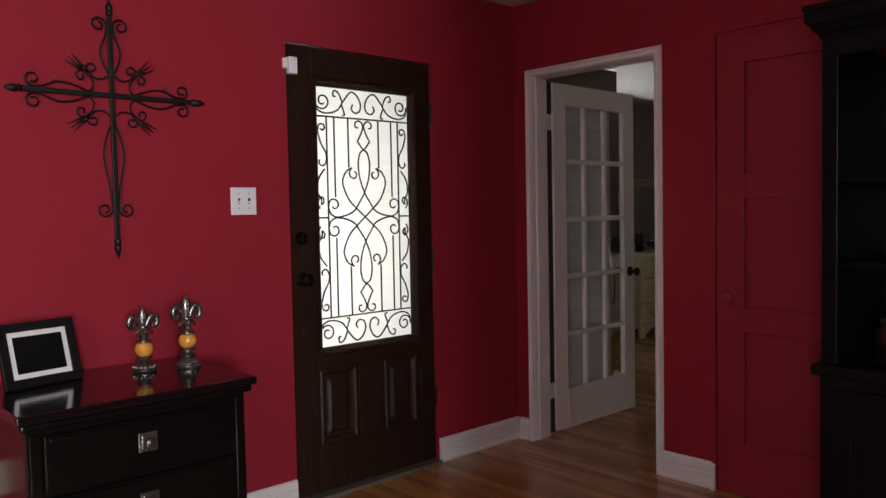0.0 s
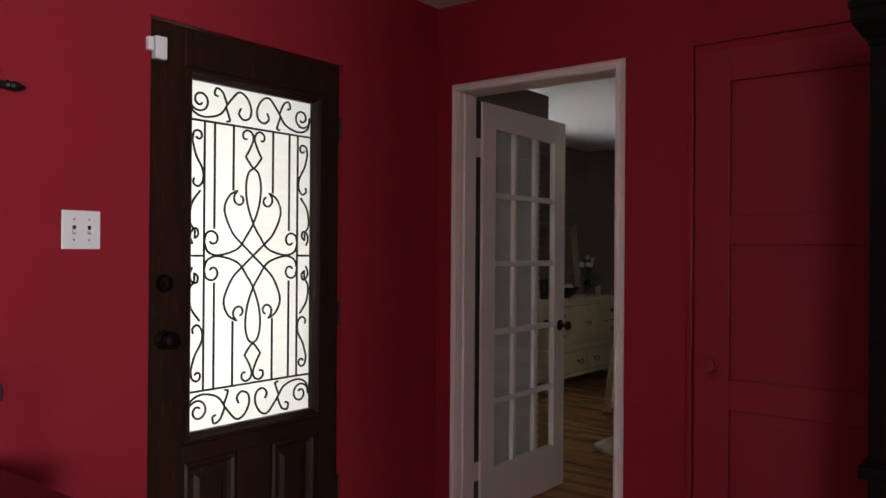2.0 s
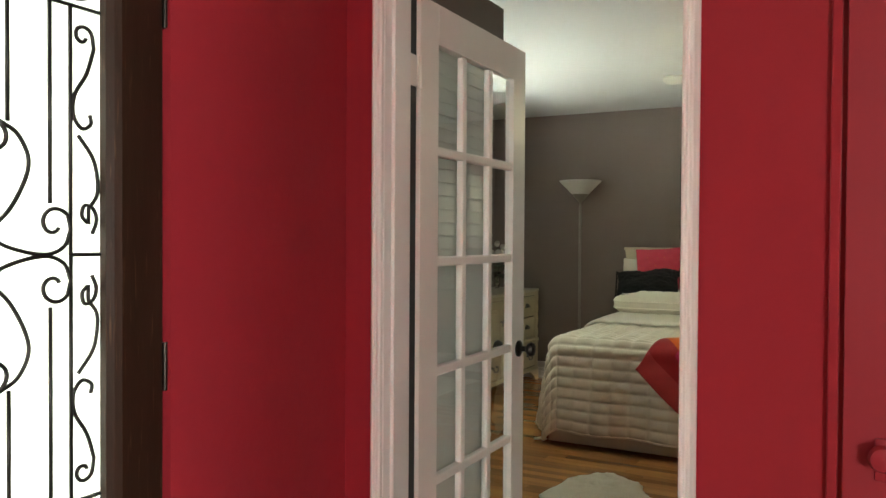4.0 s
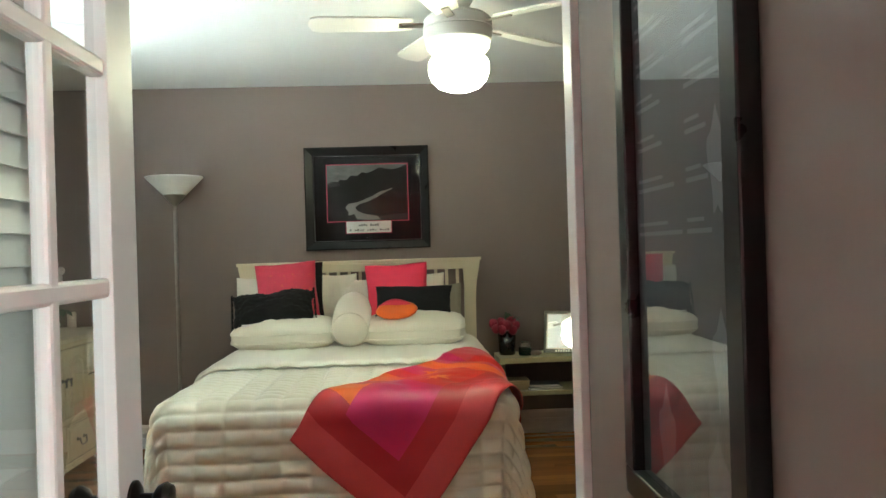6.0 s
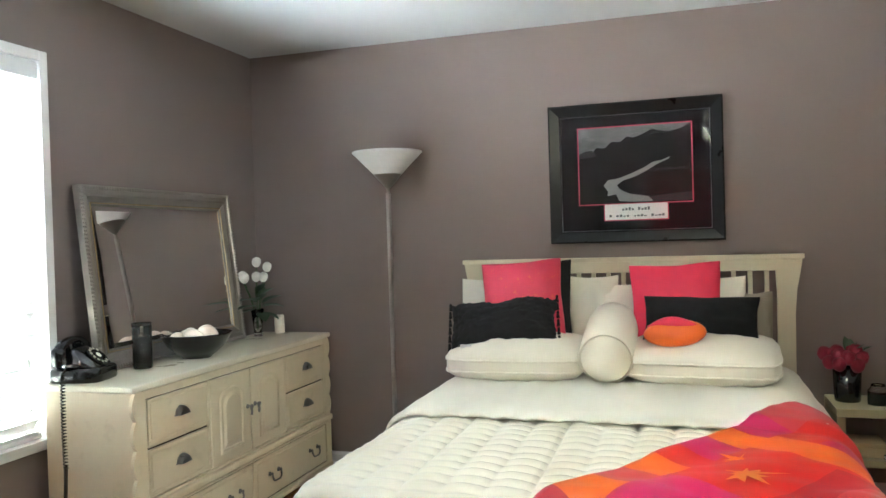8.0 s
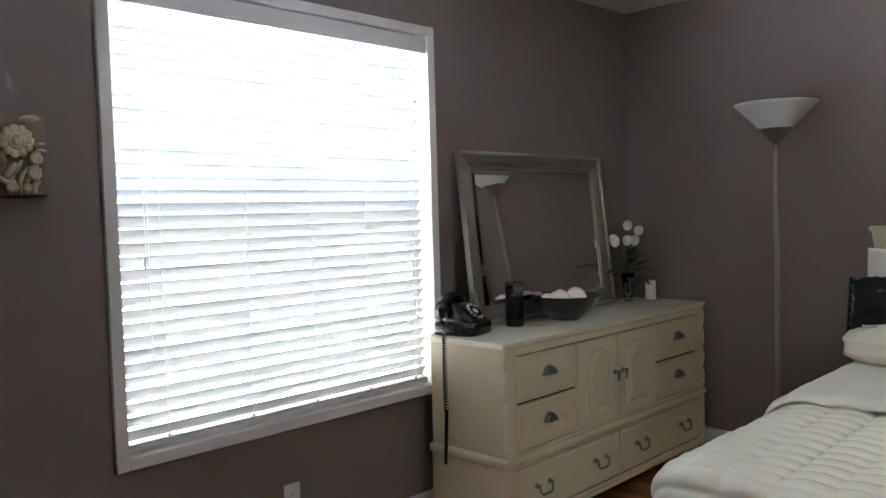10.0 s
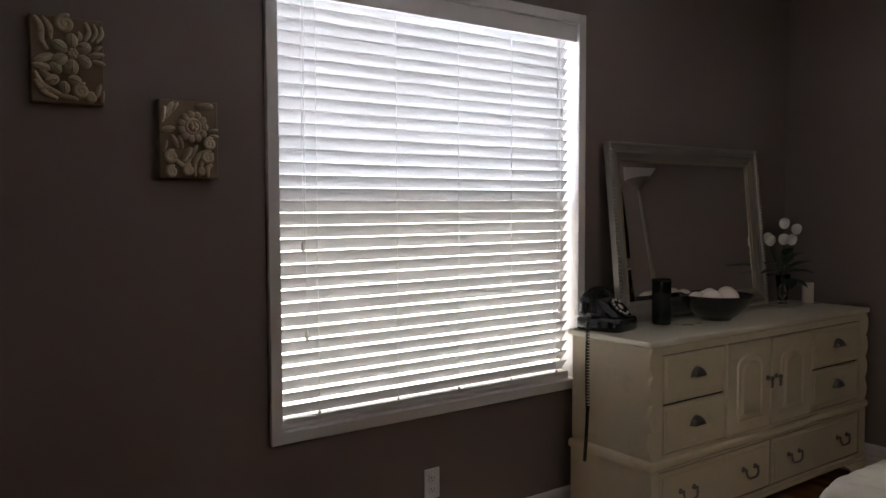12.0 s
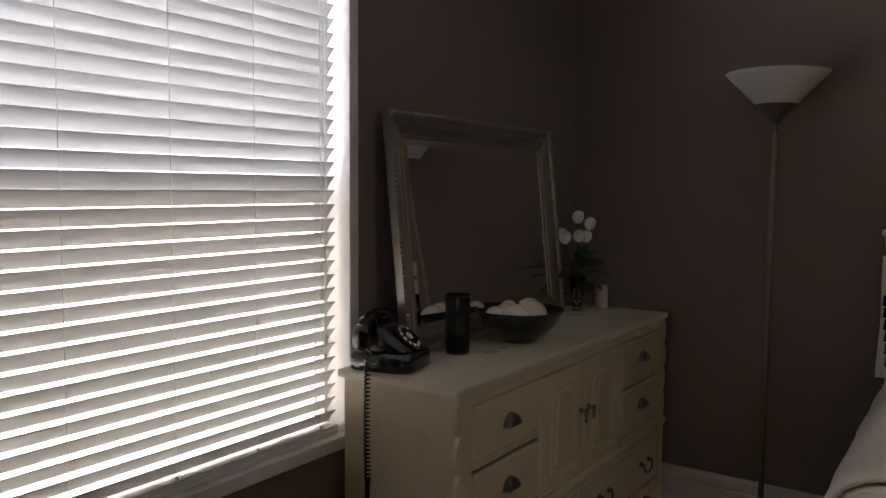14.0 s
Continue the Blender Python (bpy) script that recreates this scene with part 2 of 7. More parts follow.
PHOTO_MID = material("grey_photo_print", (0.05, 0.047, 0.047), 0.5, vary=0.4, scale=20, bump=0)
PHOTO_LINE = material("pale_print_ink", (0.15, 0.15, 0.17), 0.6, vary=0.2, bump=0)
POSTER = material("dark_poster_print", (0.045, 0.047, 0.055), 0.6, vary=0.5, scale=3, bump=0, stretch=(3, 1, 1))
SCREEN = material("black_screen", (0.006, 0.006, 0.007), 0.25, vary=0.1, bump=0)
BAKELITE = material("black_bakelite", (0.008, 0.008, 0.009), 0.14, vary=0.2, bump=0, coat=0.6)
DIALWHITE = material("ivory_dial_numerals", (0.62, 0.58, 0.48), 0.5, bump=0)
BLACKGLAZE = material("black_glazed_bowl", (0.010, 0.010, 0.011), 0.12, vary=0.2, bump=0.02, coat=0.5)
PEARL = material("pearly_white_ball", (0.76, 0.65, 0.54), 0.25, vary=0.12, scale=30, bump=0.15, coat=0.4)
SILVERFRAME = material("tarnished_silver_leaf", (0.33, 0.30, 0.265), 0.33, metal=0.8, vary=0.14, scale=30, fine=140, bump=0.08)
GOLDEDGE = material("worn_gold_leaf", (0.42, 0.32, 0.18), 0.34, metal=0.85, vary=0.3, scale=40, bump=0.2)
PETAL = material("white_rose_petals", (0.80, 0.77, 0.68), 0.6, vary=0.06, scale=40, bump=0.1)
REDPETAL = material("crimson_petals", (0.20, 0.003, 0.020), 0.6, vary=0.3, scale=40, bump=0.1)
LEAF = material("dark_green_leaves", (0.030, 0.060, 0.022), 0.45, vary=0.35, scale=20, bump=0.2)
STEM = material("green_stems", (0.05, 0.09, 0.03), 0.5)
WAX = material("ivory_candle_wax", (0.70, 0.62, 0.50), 0.5, vary=0.04, bump=0.03)
GREENWAX = glass("green_jar_glass", 0.05, (0.05, 0.16, 0.09), thin=False)
STONE_BACK = material("dark_block_plaster", (0.22, 0.17, 0.11), 0.8, vary=0.4, scale=20, bump=0.4)
STONE = material("carved_plaster_stone", (0.46, 0.38, 0.26), 0.7, vary=0.3, scale=22, fine=120, bump=0.5, worn=(0.14, 0.105, 0.07), dist=0.004)
PEBBLE = material("tan_agate", (0.30, 0.22, 0.16), 0.4, vary=0.4, scale=40)
BOOKDARK = material("dark_book_cover", (0.015, 0.017, 0.024), 0.35, vary=0.2, bump=0)
BASKET = material("tan_box_board", (0.33, 0.26, 0.15), 0.6)
RUG = material("cream_shag_wool", (0.68, 0.62, 0.50), 0.9, vary=0.15, scale=60, fine=300, bump=0.8, sheen=0.3, dist=0.008)
MATRED = material("red_cable", (0.30, 0.02, 0.03), 0.5)
GRASS = material("dry_lawn", (0.10, 0.11, 0.045), 0.9, vary=0.4, scale=1.5, fine=30, bump=0.4)
SIDING = material("tan_siding", (0.42, 0.36, 0.26), 0.7, vary=0.06)
# dull paints and lacquers with little gloss
for dull, level in ((RED, 0.15), (WALNUT, 0.18), (SIDETOP, 0.25), (RED_DOOR, 0.25), (HUTCHWOOD, 0.12), (BLACKWOOD, 0.22), (FRAMEBLACK, 0.25), (MATBOARD, 0.1), (PHOTO_DARK, 0.1), (PHOTO_MID, 0.1), (TAUPE, 0.25)):
    dull.node_tree.nodes["Principled BSDF"].inputs["Specular IOR Level"].default_value = level
SCREEN_MESH = bpy.data.materials.new("grey_insect_screen")
SCREEN_MESH.use_nodes = True
veil = SCREEN_MESH.node_tree.nodes.new("ShaderNodeBsdfTransparent")
veil.inputs[0].default_value = (0.55, 0.53, 0.49, 1)
SCREEN_MESH.node_tree.links.new(veil.outputs[0], SCREEN_MESH.node_tree.nodes["Material Output"].inputs[0])
# dark brown that paints shade into the dresser's drawer gaps
GAP_SHADE = material("dark_gap_shade", (0.05, 0.035, 0.022), 0.8)
THRESH = material("worn_threshold_wood", (0.10, 0.085, 0.07), 0.5, vary=0.3, scale=10, bump=0.2, stretch=(1, 8, 8))

# ---- mesh helpers ----


def box(bm, x0, x1, y0, y1, z0, z1, bevel=0.0, seg=2, m=None):
    v = [bm.verts.new((x, y, z)) for x in (x0, x1) for y in (y0, y1) for z in (z0, z1)]
    faces = [bm.faces.new([v[i] for i in q]) for q in ((0, 1, 3, 2), (4, 6, 7, 5), (0, 4, 5, 1), (2, 3, 7, 6), (0, 2, 6, 4), (1, 5, 7, 3))]
    if m is not None:
        for a in v:
            a.co = m @ a.co
    if bevel:
        edges = {e for f in faces for e in f.edges}
        bmesh.ops.bevel(bm, geom=list(edges), offset=bevel, segments=seg, profile=0.5, affect="EDGES")


def lathe(bm, profile, cx=0, cy=0, cz=0, n=28, m=None, caps=True):
    rings = []
    for r, z in profile:
        ring = []
        for k in range(n):
            a = 2 * math.pi * k / n
            p = Vector((cx + r * math.cos(a), cy + r * math.sin(a), cz + z))
            ring.append(bm.verts.new(m @ p if m is not None else p))
        rings.append(ring)
    for a, b in zip(rings, rings[1:]):
        for k in range(n):
            bm.faces.new((a[k], a[(k + 1) % n], b[(k + 1) % n], b[k]))
    if caps:
        bm.faces.new(rings[0][::-1])
        bm.faces.new(rings[-1])


def tube(bm, pts, r, n=6, taper=None):
    pts = [Vector(p) for p in pts]
    rings, up = [], None
    for i, p in enumerate(pts):
        d = (pts[min(i + 1, len(pts) - 1)] - pts[max(i - 1, 0)]).normalized()
        if up is None:
            up = d.orthogonal().normalized()
        up = (up - d * up.dot(d)).normalized()
        side = d.cross(up)
        rad = r if taper is None else r * taper[min(i, len(taper) - 1)]
        rings.append([bm.verts.new(p + up * rad * math.cos(2 * math.pi * k / n) + side * rad * math.sin(2 * math.pi * k / n)) for k in range(n)])
    for a, b in zip(rings, rings[1:]):
        for k in range(n):
            bm.faces.new((a[k], a[(k + 1) % n], b[(k + 1) % n], b[k]))
    bm.faces.new(rings[0][::-1])
    bm.faces.new(rings[-1])


def ball(bm, c, r, sx=1, sy=1, sz=1, seg=14, m=None):
    mm = Matrix.Translation(c) @ (m if m is not None else Matrix()) @ Matrix.Diagonal((sx, sy, sz, 1))
    bmesh.ops.create_uvsphere(bm, u_segments=seg, v_segments=max(6, seg * 2 // 3), radius=r, matrix=mm)


def spline(ctrl, n=8):
    """A smooth line through 2D or 3D points."""
    c = [Vector(p) for p in ctrl]
    c = [c[0] * 2 - c[1]] + c + [c[-1] * 2 - c[-2]]
    out = []
    for i in range(1, len(c) - 2):
        for k in range(n):
            t = k / n
            a, b, d, e = c[i - 1], c[i], c[i + 1], c[i + 2]
            out.append(0.5 * (2 * b + (d - a) * t + (2 * a - 5 * b + 4 * d - e) * t * t + (3 * b - a - 3 * d + e) * t ** 3))
    out.append(c[-2])
    return out


def curl(cx, cz, r0, r1, a0, turns, n=22):
    """A flat spiral from radius r0 at angle a0 (degrees) inwards to r1."""
    return [Vector((cx + (r0 + (r1 - r0) * k / n) * math.cos(radians(a0) + turns * 2 * math.pi * k / n),
                    cz + (r0 + (r1 - r0) * k / n) * math.sin(radians(a0) + turns * 2 * math.pi * k / n))) for k in range(n + 1)]


def part(name, bm, mat, parent=None, label="", smooth=False):
    me = bpy.data.meshes.new(name)
    bmesh.ops.recalc_face_normals(bm, faces=bm.faces)
    bm.to_mesh(me)
    bm.free()
    for m in (mat if isinstance(mat, (list, tuple)) else [mat]):
        me.materials.append(m)
    if smooth:
        me.polygons.foreach_set("use_smooth", [True] * len(me.polygons))
    ob = new(name, me)
    if parent is not None:
        root = parent
        world_m = Matrix()
        chain = []
        while root is not None:
            chain.append(root)
            root = root.parent
        for c in reversed(chain):
            world_m = world_m @ c.matrix_parent_inverse @ c.matrix_basis
        ob.parent = parent
        ob.matrix_parent_inverse = world_m.inverted()
    if label:
        ob["label"] = label
    return ob


def smooth_by_angle(ob, deg=40):
    me = ob.data
    me.polygons.foreach_set("use_smooth", [True] * len(me.polygons))
    me.set_sharp_from_angle(angle=radians(deg))
    return ob


def thing(name, at, label, category, group="", kind=""):
    e = new(name)
    e.empty_display_size = 0.05
    e.matrix_basis = Matrix.Translation(at)
    return tagged(e, label, category, group, kind)


def boxpart(name, dims, mat, parent, bevel=0.003, label="", seg=2):
    bm = bmesh.new()
    box(bm, *dims, bevel=bevel, seg=seg)
    return part(name, bm, mat, parent, label)


def structure(name, boxes, mat, label, category, bevel=0.0):
    bm = bmesh.new()
    for b in boxes:
        box(bm, *b, bevel=bevel)
    return tagged(part(name, bm, mat), label, category, kind="structure")


# ---- structure ----
W = 0.12
ground = structure("ground", [(-3000, 3000, -3000, 3000, -0.5, -0.3)], GRASS, "dry lawn outside the house", "ground")
structure("subfloor", [(WEST_L - 0.1, EAST_B, SOUTH_L - 0.1, FRONT + 0.12, -0.3, -0.012), (EAST_B, BED_WALL + 0.1, SOUTH_B - 0.1, NORTH + 0.12, -0.3, -0.012)], JOINT, "dark joints under the oak boards", "floor")
structure("ceiling_hall", [(WEST_L - 0.1, EAST + 0.06, SOUTH_L - 0.1, FRONT + 0.14, CEIL, CEIL + 0.15)], CEILING, "white painted plaster hall ceiling", "ceiling")
structure("ceiling_bedroom", [(EAST + 0.06, BED_WALL + 0.1, SOUTH_L - 0.1, NORTH + 0.14, CEIL, CEIL + 0.15)], CEILING, "white painted plaster bedroom ceiling", "ceiling")
backdrop = structure("backdrop", [(-6, 22, NORTH + 9.0, NORTH + 9.1, -0.3, 9.0)], lit("hazy_daylight", (0.95, 0.96, 0.95), 4.0), "bright hazy daylight beyond the window", "backdrop")
# front wall of the hall, with the front door's opening
structure("wall_front", [(WEST_L - W, FD_X0 - 0.004, FRONT, FRONT + 0.14, -0.012, CEIL), (FD_X1 + 0.004, EAST, FRONT, FRONT + 0.14, -0.012, CEIL),
                         (FD_X0 - 0.004, FD_X1 + 0.004, FRONT, FRONT + 0.14, FD_TOP + 0.004, CEIL)], RED, "deep red painted plaster wall round the front door", "wall")
# wall between hall and bedroom: red skin and taupe skin, each with the door's opening
for nm, x0, x1, mat, lab in (("wall_hall_east", EAST, EAST + 0.06, RED, "deep red painted plaster wall with two doorways"),
                             ("wall_bedroom_west", EAST + 0.06, EAST_B, TAUPE, "taupe painted bedroom wall beside the doorway")):
    y_end = FRONT + 0.14 if mat is RED else NORTH + 0.14
    structure(nm, [(x0, x1, SOUTH_L, DOOR_Y0 - 0.02, -0.012, CEIL), (x0, x1, DOOR_Y1 + 0.02, y_end, -0.012, CEIL),
                   (x0, x1, DOOR_Y0 - 0.02, DOOR_Y1 + 0.02, DOOR_TOP + 0.02, CEIL)], mat, lab, "wall")
# the openings in these two unseen walls are added to hold the fill lamps
structure("wall_hall_west", [(WEST_L - W, WEST_L, SOUTH_L, FILL_Y - 0.5, -0.012, CEIL), (WEST_L - W, WEST_L, FILL_Y + 0.5, FRONT, -0.012, CEIL),
                             (WEST_L - W, WEST_L, FILL_Y - 0.5, FILL_Y + 0.5, -0.012, 0.9), (WEST_L - W, WEST_L, FILL_Y - 0.5, FILL_Y + 0.5, 2.1, CEIL)], RED, "deep red painted plaster wall with an added fill-light opening", "wall")
structure("wall_hall_south", [(WEST_L - W, FILL_X - 0.5, SOUTH_L - W, SOUTH_L, -0.012, CEIL), (FILL_X + 0.5, EAST, SOUTH_L - W, SOUTH_L, -0.012, CEIL),
                              (FILL_X - 0.5, FILL_X + 0.5, SOUTH_L - W, SOUTH_L, -0.012, 0.9), (FILL_X - 0.5, FILL_X + 0.5, SOUTH_L - W, SOUTH_L, 2.1, CEIL)], RED, "deep red painted plaster wall with an added fill-light opening", "wall")
# unseen partition added to keep the fill light off the hall's east side
structure("wall_hall_light_block", [(0.90, EAST, -0.42, -0.30, -0.012, CEIL)], RED, "unseen red partition added behind the hutch to block light", "wall")
structure("wall_bedroom_north", [(EAST_B, WIN_X0 - 0.004, NORTH, NORTH + 0.14, -0.012, CEIL), (WIN_X1 + 0.004, BED_WALL + W, NORTH, NORTH + 0.14, -0.012, CEIL),
                                 (WIN_X0 - 0.004, WIN_X1 + 0.004, NORTH, NORTH + 0.14, -0.012, WIN_Z0 - 0.004), (WIN_X0 - 0.004, WIN_X1 + 0.004, NORTH, NORTH + 0.14, WIN_Z1 + 0.004, CEIL)],
          TAUPE, "taupe painted wall round the bedroom window", "wall")
structure("wall_bedroom_east", [(BED_WALL, BED_WALL + W, SOUTH_B, NORTH, -0.012, CEIL)], TAUPE, "taupe painted wall behind the bed", "wall")
structure("wall_bedroom_south", [(CLOSET_X, BED_WALL + W, SOUTH_B - W, SOUTH_B, -0.012, CEIL)], TAUPE, "taupe painted bedroom wall", "wall")
structure("wall_closet_side", [(EAST_B, CLOSET_X, CLOSET_Y - 0.1, CLOSET_Y, -0.012, CEIL)], TAUPE, "taupe painted closet wall beside the doorway", "wall")
structure("wall_closet_front", [(CLOSET_X - 0.1, CLOSET_X, SOUTH_B - W, CLOSET_Y - 0.1, -0.012, CEIL)], TAUPE, "taupe painted closet front wall", "wall")


def trim_piece(name, boxes, label, mat=TRIM, bevel=0.003):
    return structure(name, boxes, mat, label, "trim", bevel)


# casings round the added, unseen fill-light openings
trim_piece("trim_fill_opening_south", [(FILL_X - 0.56, FILL_X - 0.47, SOUTH_L - 0.10, SOUTH_L + 0.016, 0.84, 2.16), (FILL_X + 0.47, FILL_X + 0.56, SOUTH_L - 0.10, SOUTH_L + 0.016, 0.84, 2.16),
                                (FILL_X - 0.47, FILL_X + 0.47, SOUTH_L - 0.10, SOUTH_L + 0.0155, 0.84, 0.92), (FILL_X - 0.47, FILL_X + 0.47, SOUTH_L - 0.10, SOUTH_L + 0.0155, 2.08, 2.16)], "white painted casing of an added fill-light opening")
trim_piece("trim_fill_opening_west", [(WEST_L - 0.10, WEST_L + 0.016, FILL_Y - 0.56, FILL_Y - 0.47, 0.84, 2.16), (WEST_L - 0.10, WEST_L + 0.016, FILL_Y + 0.47, FILL_Y + 0.56, 0.84, 2.16),
                                     (WEST_L - 0.10, WEST_L + 0.0155, FILL_Y - 0.47, FILL_Y + 0.47, 0.84, 0.92), (WEST_L - 0.10, WEST_L + 0.0155, FILL_Y - 0.47, FILL_Y + 0.47, 2.08, 2.16)], "white painted casing of an added fill-light opening")
trim_piece("trim_closet_corner", [(CLOSET_X - 0.075, CLOSET_X + 0.006, CLOSET_Y - 0.002, CLOSET_Y + 0.018, 0, CEIL - 0.002),
                                  (CLOSET_X + 0.0005, CLOSET_X + 0.018, CLOSET_Y - 0.09, CLOSET_Y + 0.0, 0, CEIL - 0.002)], "white painted corner casing of the closet")


def profile_run(bm, p0, p1, out, prof):
    """A moulding: prof is a list of (distance from the wall, height), swept from p0 to p1; out points into the room."""
    p0, p1, out = Vector(p0), Vector(p1), Vector(out)
    rows = [[bm.verts.new(p + out * d + Vector((0, 0, h))) for d, h in prof] for p in (p0, p1)]
    k = len(prof)
    for i in range(k):
        bm.faces.new((rows[0][i], rows[0][(i + 1) % k], rows[1][(i + 1) % k], rows[1][i]))
    bm.faces.new(rows[0])
    bm.faces.new(rows[1][::-1])


BASEPROF = [(0, 0), (0.024, 0), (0.024, 0.012), (0.018, 0.02), (0.018, 0.052), (0.013, 0.056), (0.016, 0.060), (0.016, 0.075), (0.011, 0.079), (0.015, 0.085),
            (0.015, 0.108), (0.010, 0.118), (0.003, 0.122), (0, 0.122)]


def baseboard(name, p0, p1, out, label, k=1.0):
    bm = bmesh.new()
    profile_run(bm, p0, p1, out, [(d, h * k) for d, h in BASEPROF])
    return tagged(part(name, bm, TRIM), label, "baseboard", kind="structure")


WB = "white painted moulded baseboard"
baseboard("baseboard_hall_front", (WEST_L, FRONT, 0), (FD_X0 - 0.008, FRONT, 0), (0, -1, 0), WB)
baseboard("baseboard_hall_corner", (FD_X1 + 0.008, FRONT, 0), (EAST - 0.002, FRONT, 0), (0, -1, 0), WB)
baseboard("baseboard_hall_stub", (EAST, FRONT - 0.025, 0), (EAST, DOOR_Y1 + 0.033, 0), (-1, 0, 0), WB)
baseboard("baseboard_hall_pier", (EAST, DOOR_Y0 - 0.035, 0), (EAST, 2.118, 0), (-1, 0, 0), WB)
baseboard("baseboard_bedroom_north", (EAST_B, NORTH, 0), (BED_WALL, NORTH, 0), (0, -1, 0), WB, 1.3)
baseboard("baseboard_bedroom_east", (BED_WALL, NORTH - 0.03, 0), (BED_WALL, SOUTH_B, 0), (-1, 0, 0), WB, 1.3)
baseboard("baseboard_closet", (EAST_B, CLOSET_Y, 0), (CLOSET_X - 0.08, CLOSET_Y, 0), (0, 1, 0), WB, 1.3)
structure("threshold_front_door", [(FD_X0, FD_X1, FRONT - 0.035, FRONT + 0.13, -0.01, 0.016)], THRESH, "worn grey wooden threshold", "threshold", 0.005)

# bedroom doorway: jamb and fluted casing
jamb = [(EAST - 0.004, EAST_B + 0.004, DOOR_Y0 - 0.02, DOOR_Y0, 0, DOOR_TOP + 0.02), (EAST - 0.004, EAST_B + 0.004, DOOR_Y1, DOOR_Y1 + 0.02, 0, DOOR_TOP + 0.02),
        (EAST - 0.004, EAST_B + 0.004, DOOR_Y0, DOOR_Y1, DOOR_TOP, DOOR_TOP + 0.02),
        (EAST + 0.055, EAST + 0.070, DOOR_Y0, DOOR_Y0 + 0.012, 0, DOOR_TOP), (EAST + 0.03, EAST + 0.045, DOOR_Y1 - 0.012, DOOR_Y1, 0, DOOR_TOP)]
trim_piece("trim_bedroom_door_jamb", jamb, "white painted door jamb and stop")
CASEPROF = [(0, 0.0), (0.016, 0.0), (0.020, 0.004), (0.020, 0.009), (0.014, 0.013), (0.014, 0.017), (0.019, 0.021), (0.019, 0.026), (0.012, 0.031), (0.008, 0.036), (0.0, 0.036)]


def casing(name, side_x, out, label, k=1.0):
    """Casing round the bedroom doorway; out is -1 on the hall side, 1 on the bedroom side."""
    bm = bmesh.new()
    y0, y1, z1 = DOOR_Y0 - 0.002, DOOR_Y1 + 0.002, DOOR_TOP + 0.002
    path = [((y0, 0), (-1, 0)), ((y0, z1), (-1, 1)), ((y1, z1), (1, 1)), ((y1, 0), (1, 0))]
    rows = []
    for (y, z), (oy, oz) in path:
        rows.append([bm.verts.new((side_x + out * h, y + oy * w * k, z + oz * w * k)) for h, w in CASEPROF])
    n = len(CASEPROF)
    for a, b in zip(rows, rows[1:]):
        for i in range(n):
            bm.faces.new((a[i], a[(i + 1) % n], b[(i + 1) % n], b[i]))
    bm.faces.new(rows[0])
    bm.faces.new(rows[-1][::-1])
    return tagged(part(name, bm, TRIM), label, "trim", kind="structure")


casing("trim_bedroom_door_casing_hall", EAST, -1, "white fluted wooden door casing")
casing("trim_bedroom_door_casing_bedroom", EAST_B, 1, "white wooden door casing")

VALANCE = material("taupe_valance", (0.16, 0.135, 0.12), 0.6)
# ---- hall: front door ----


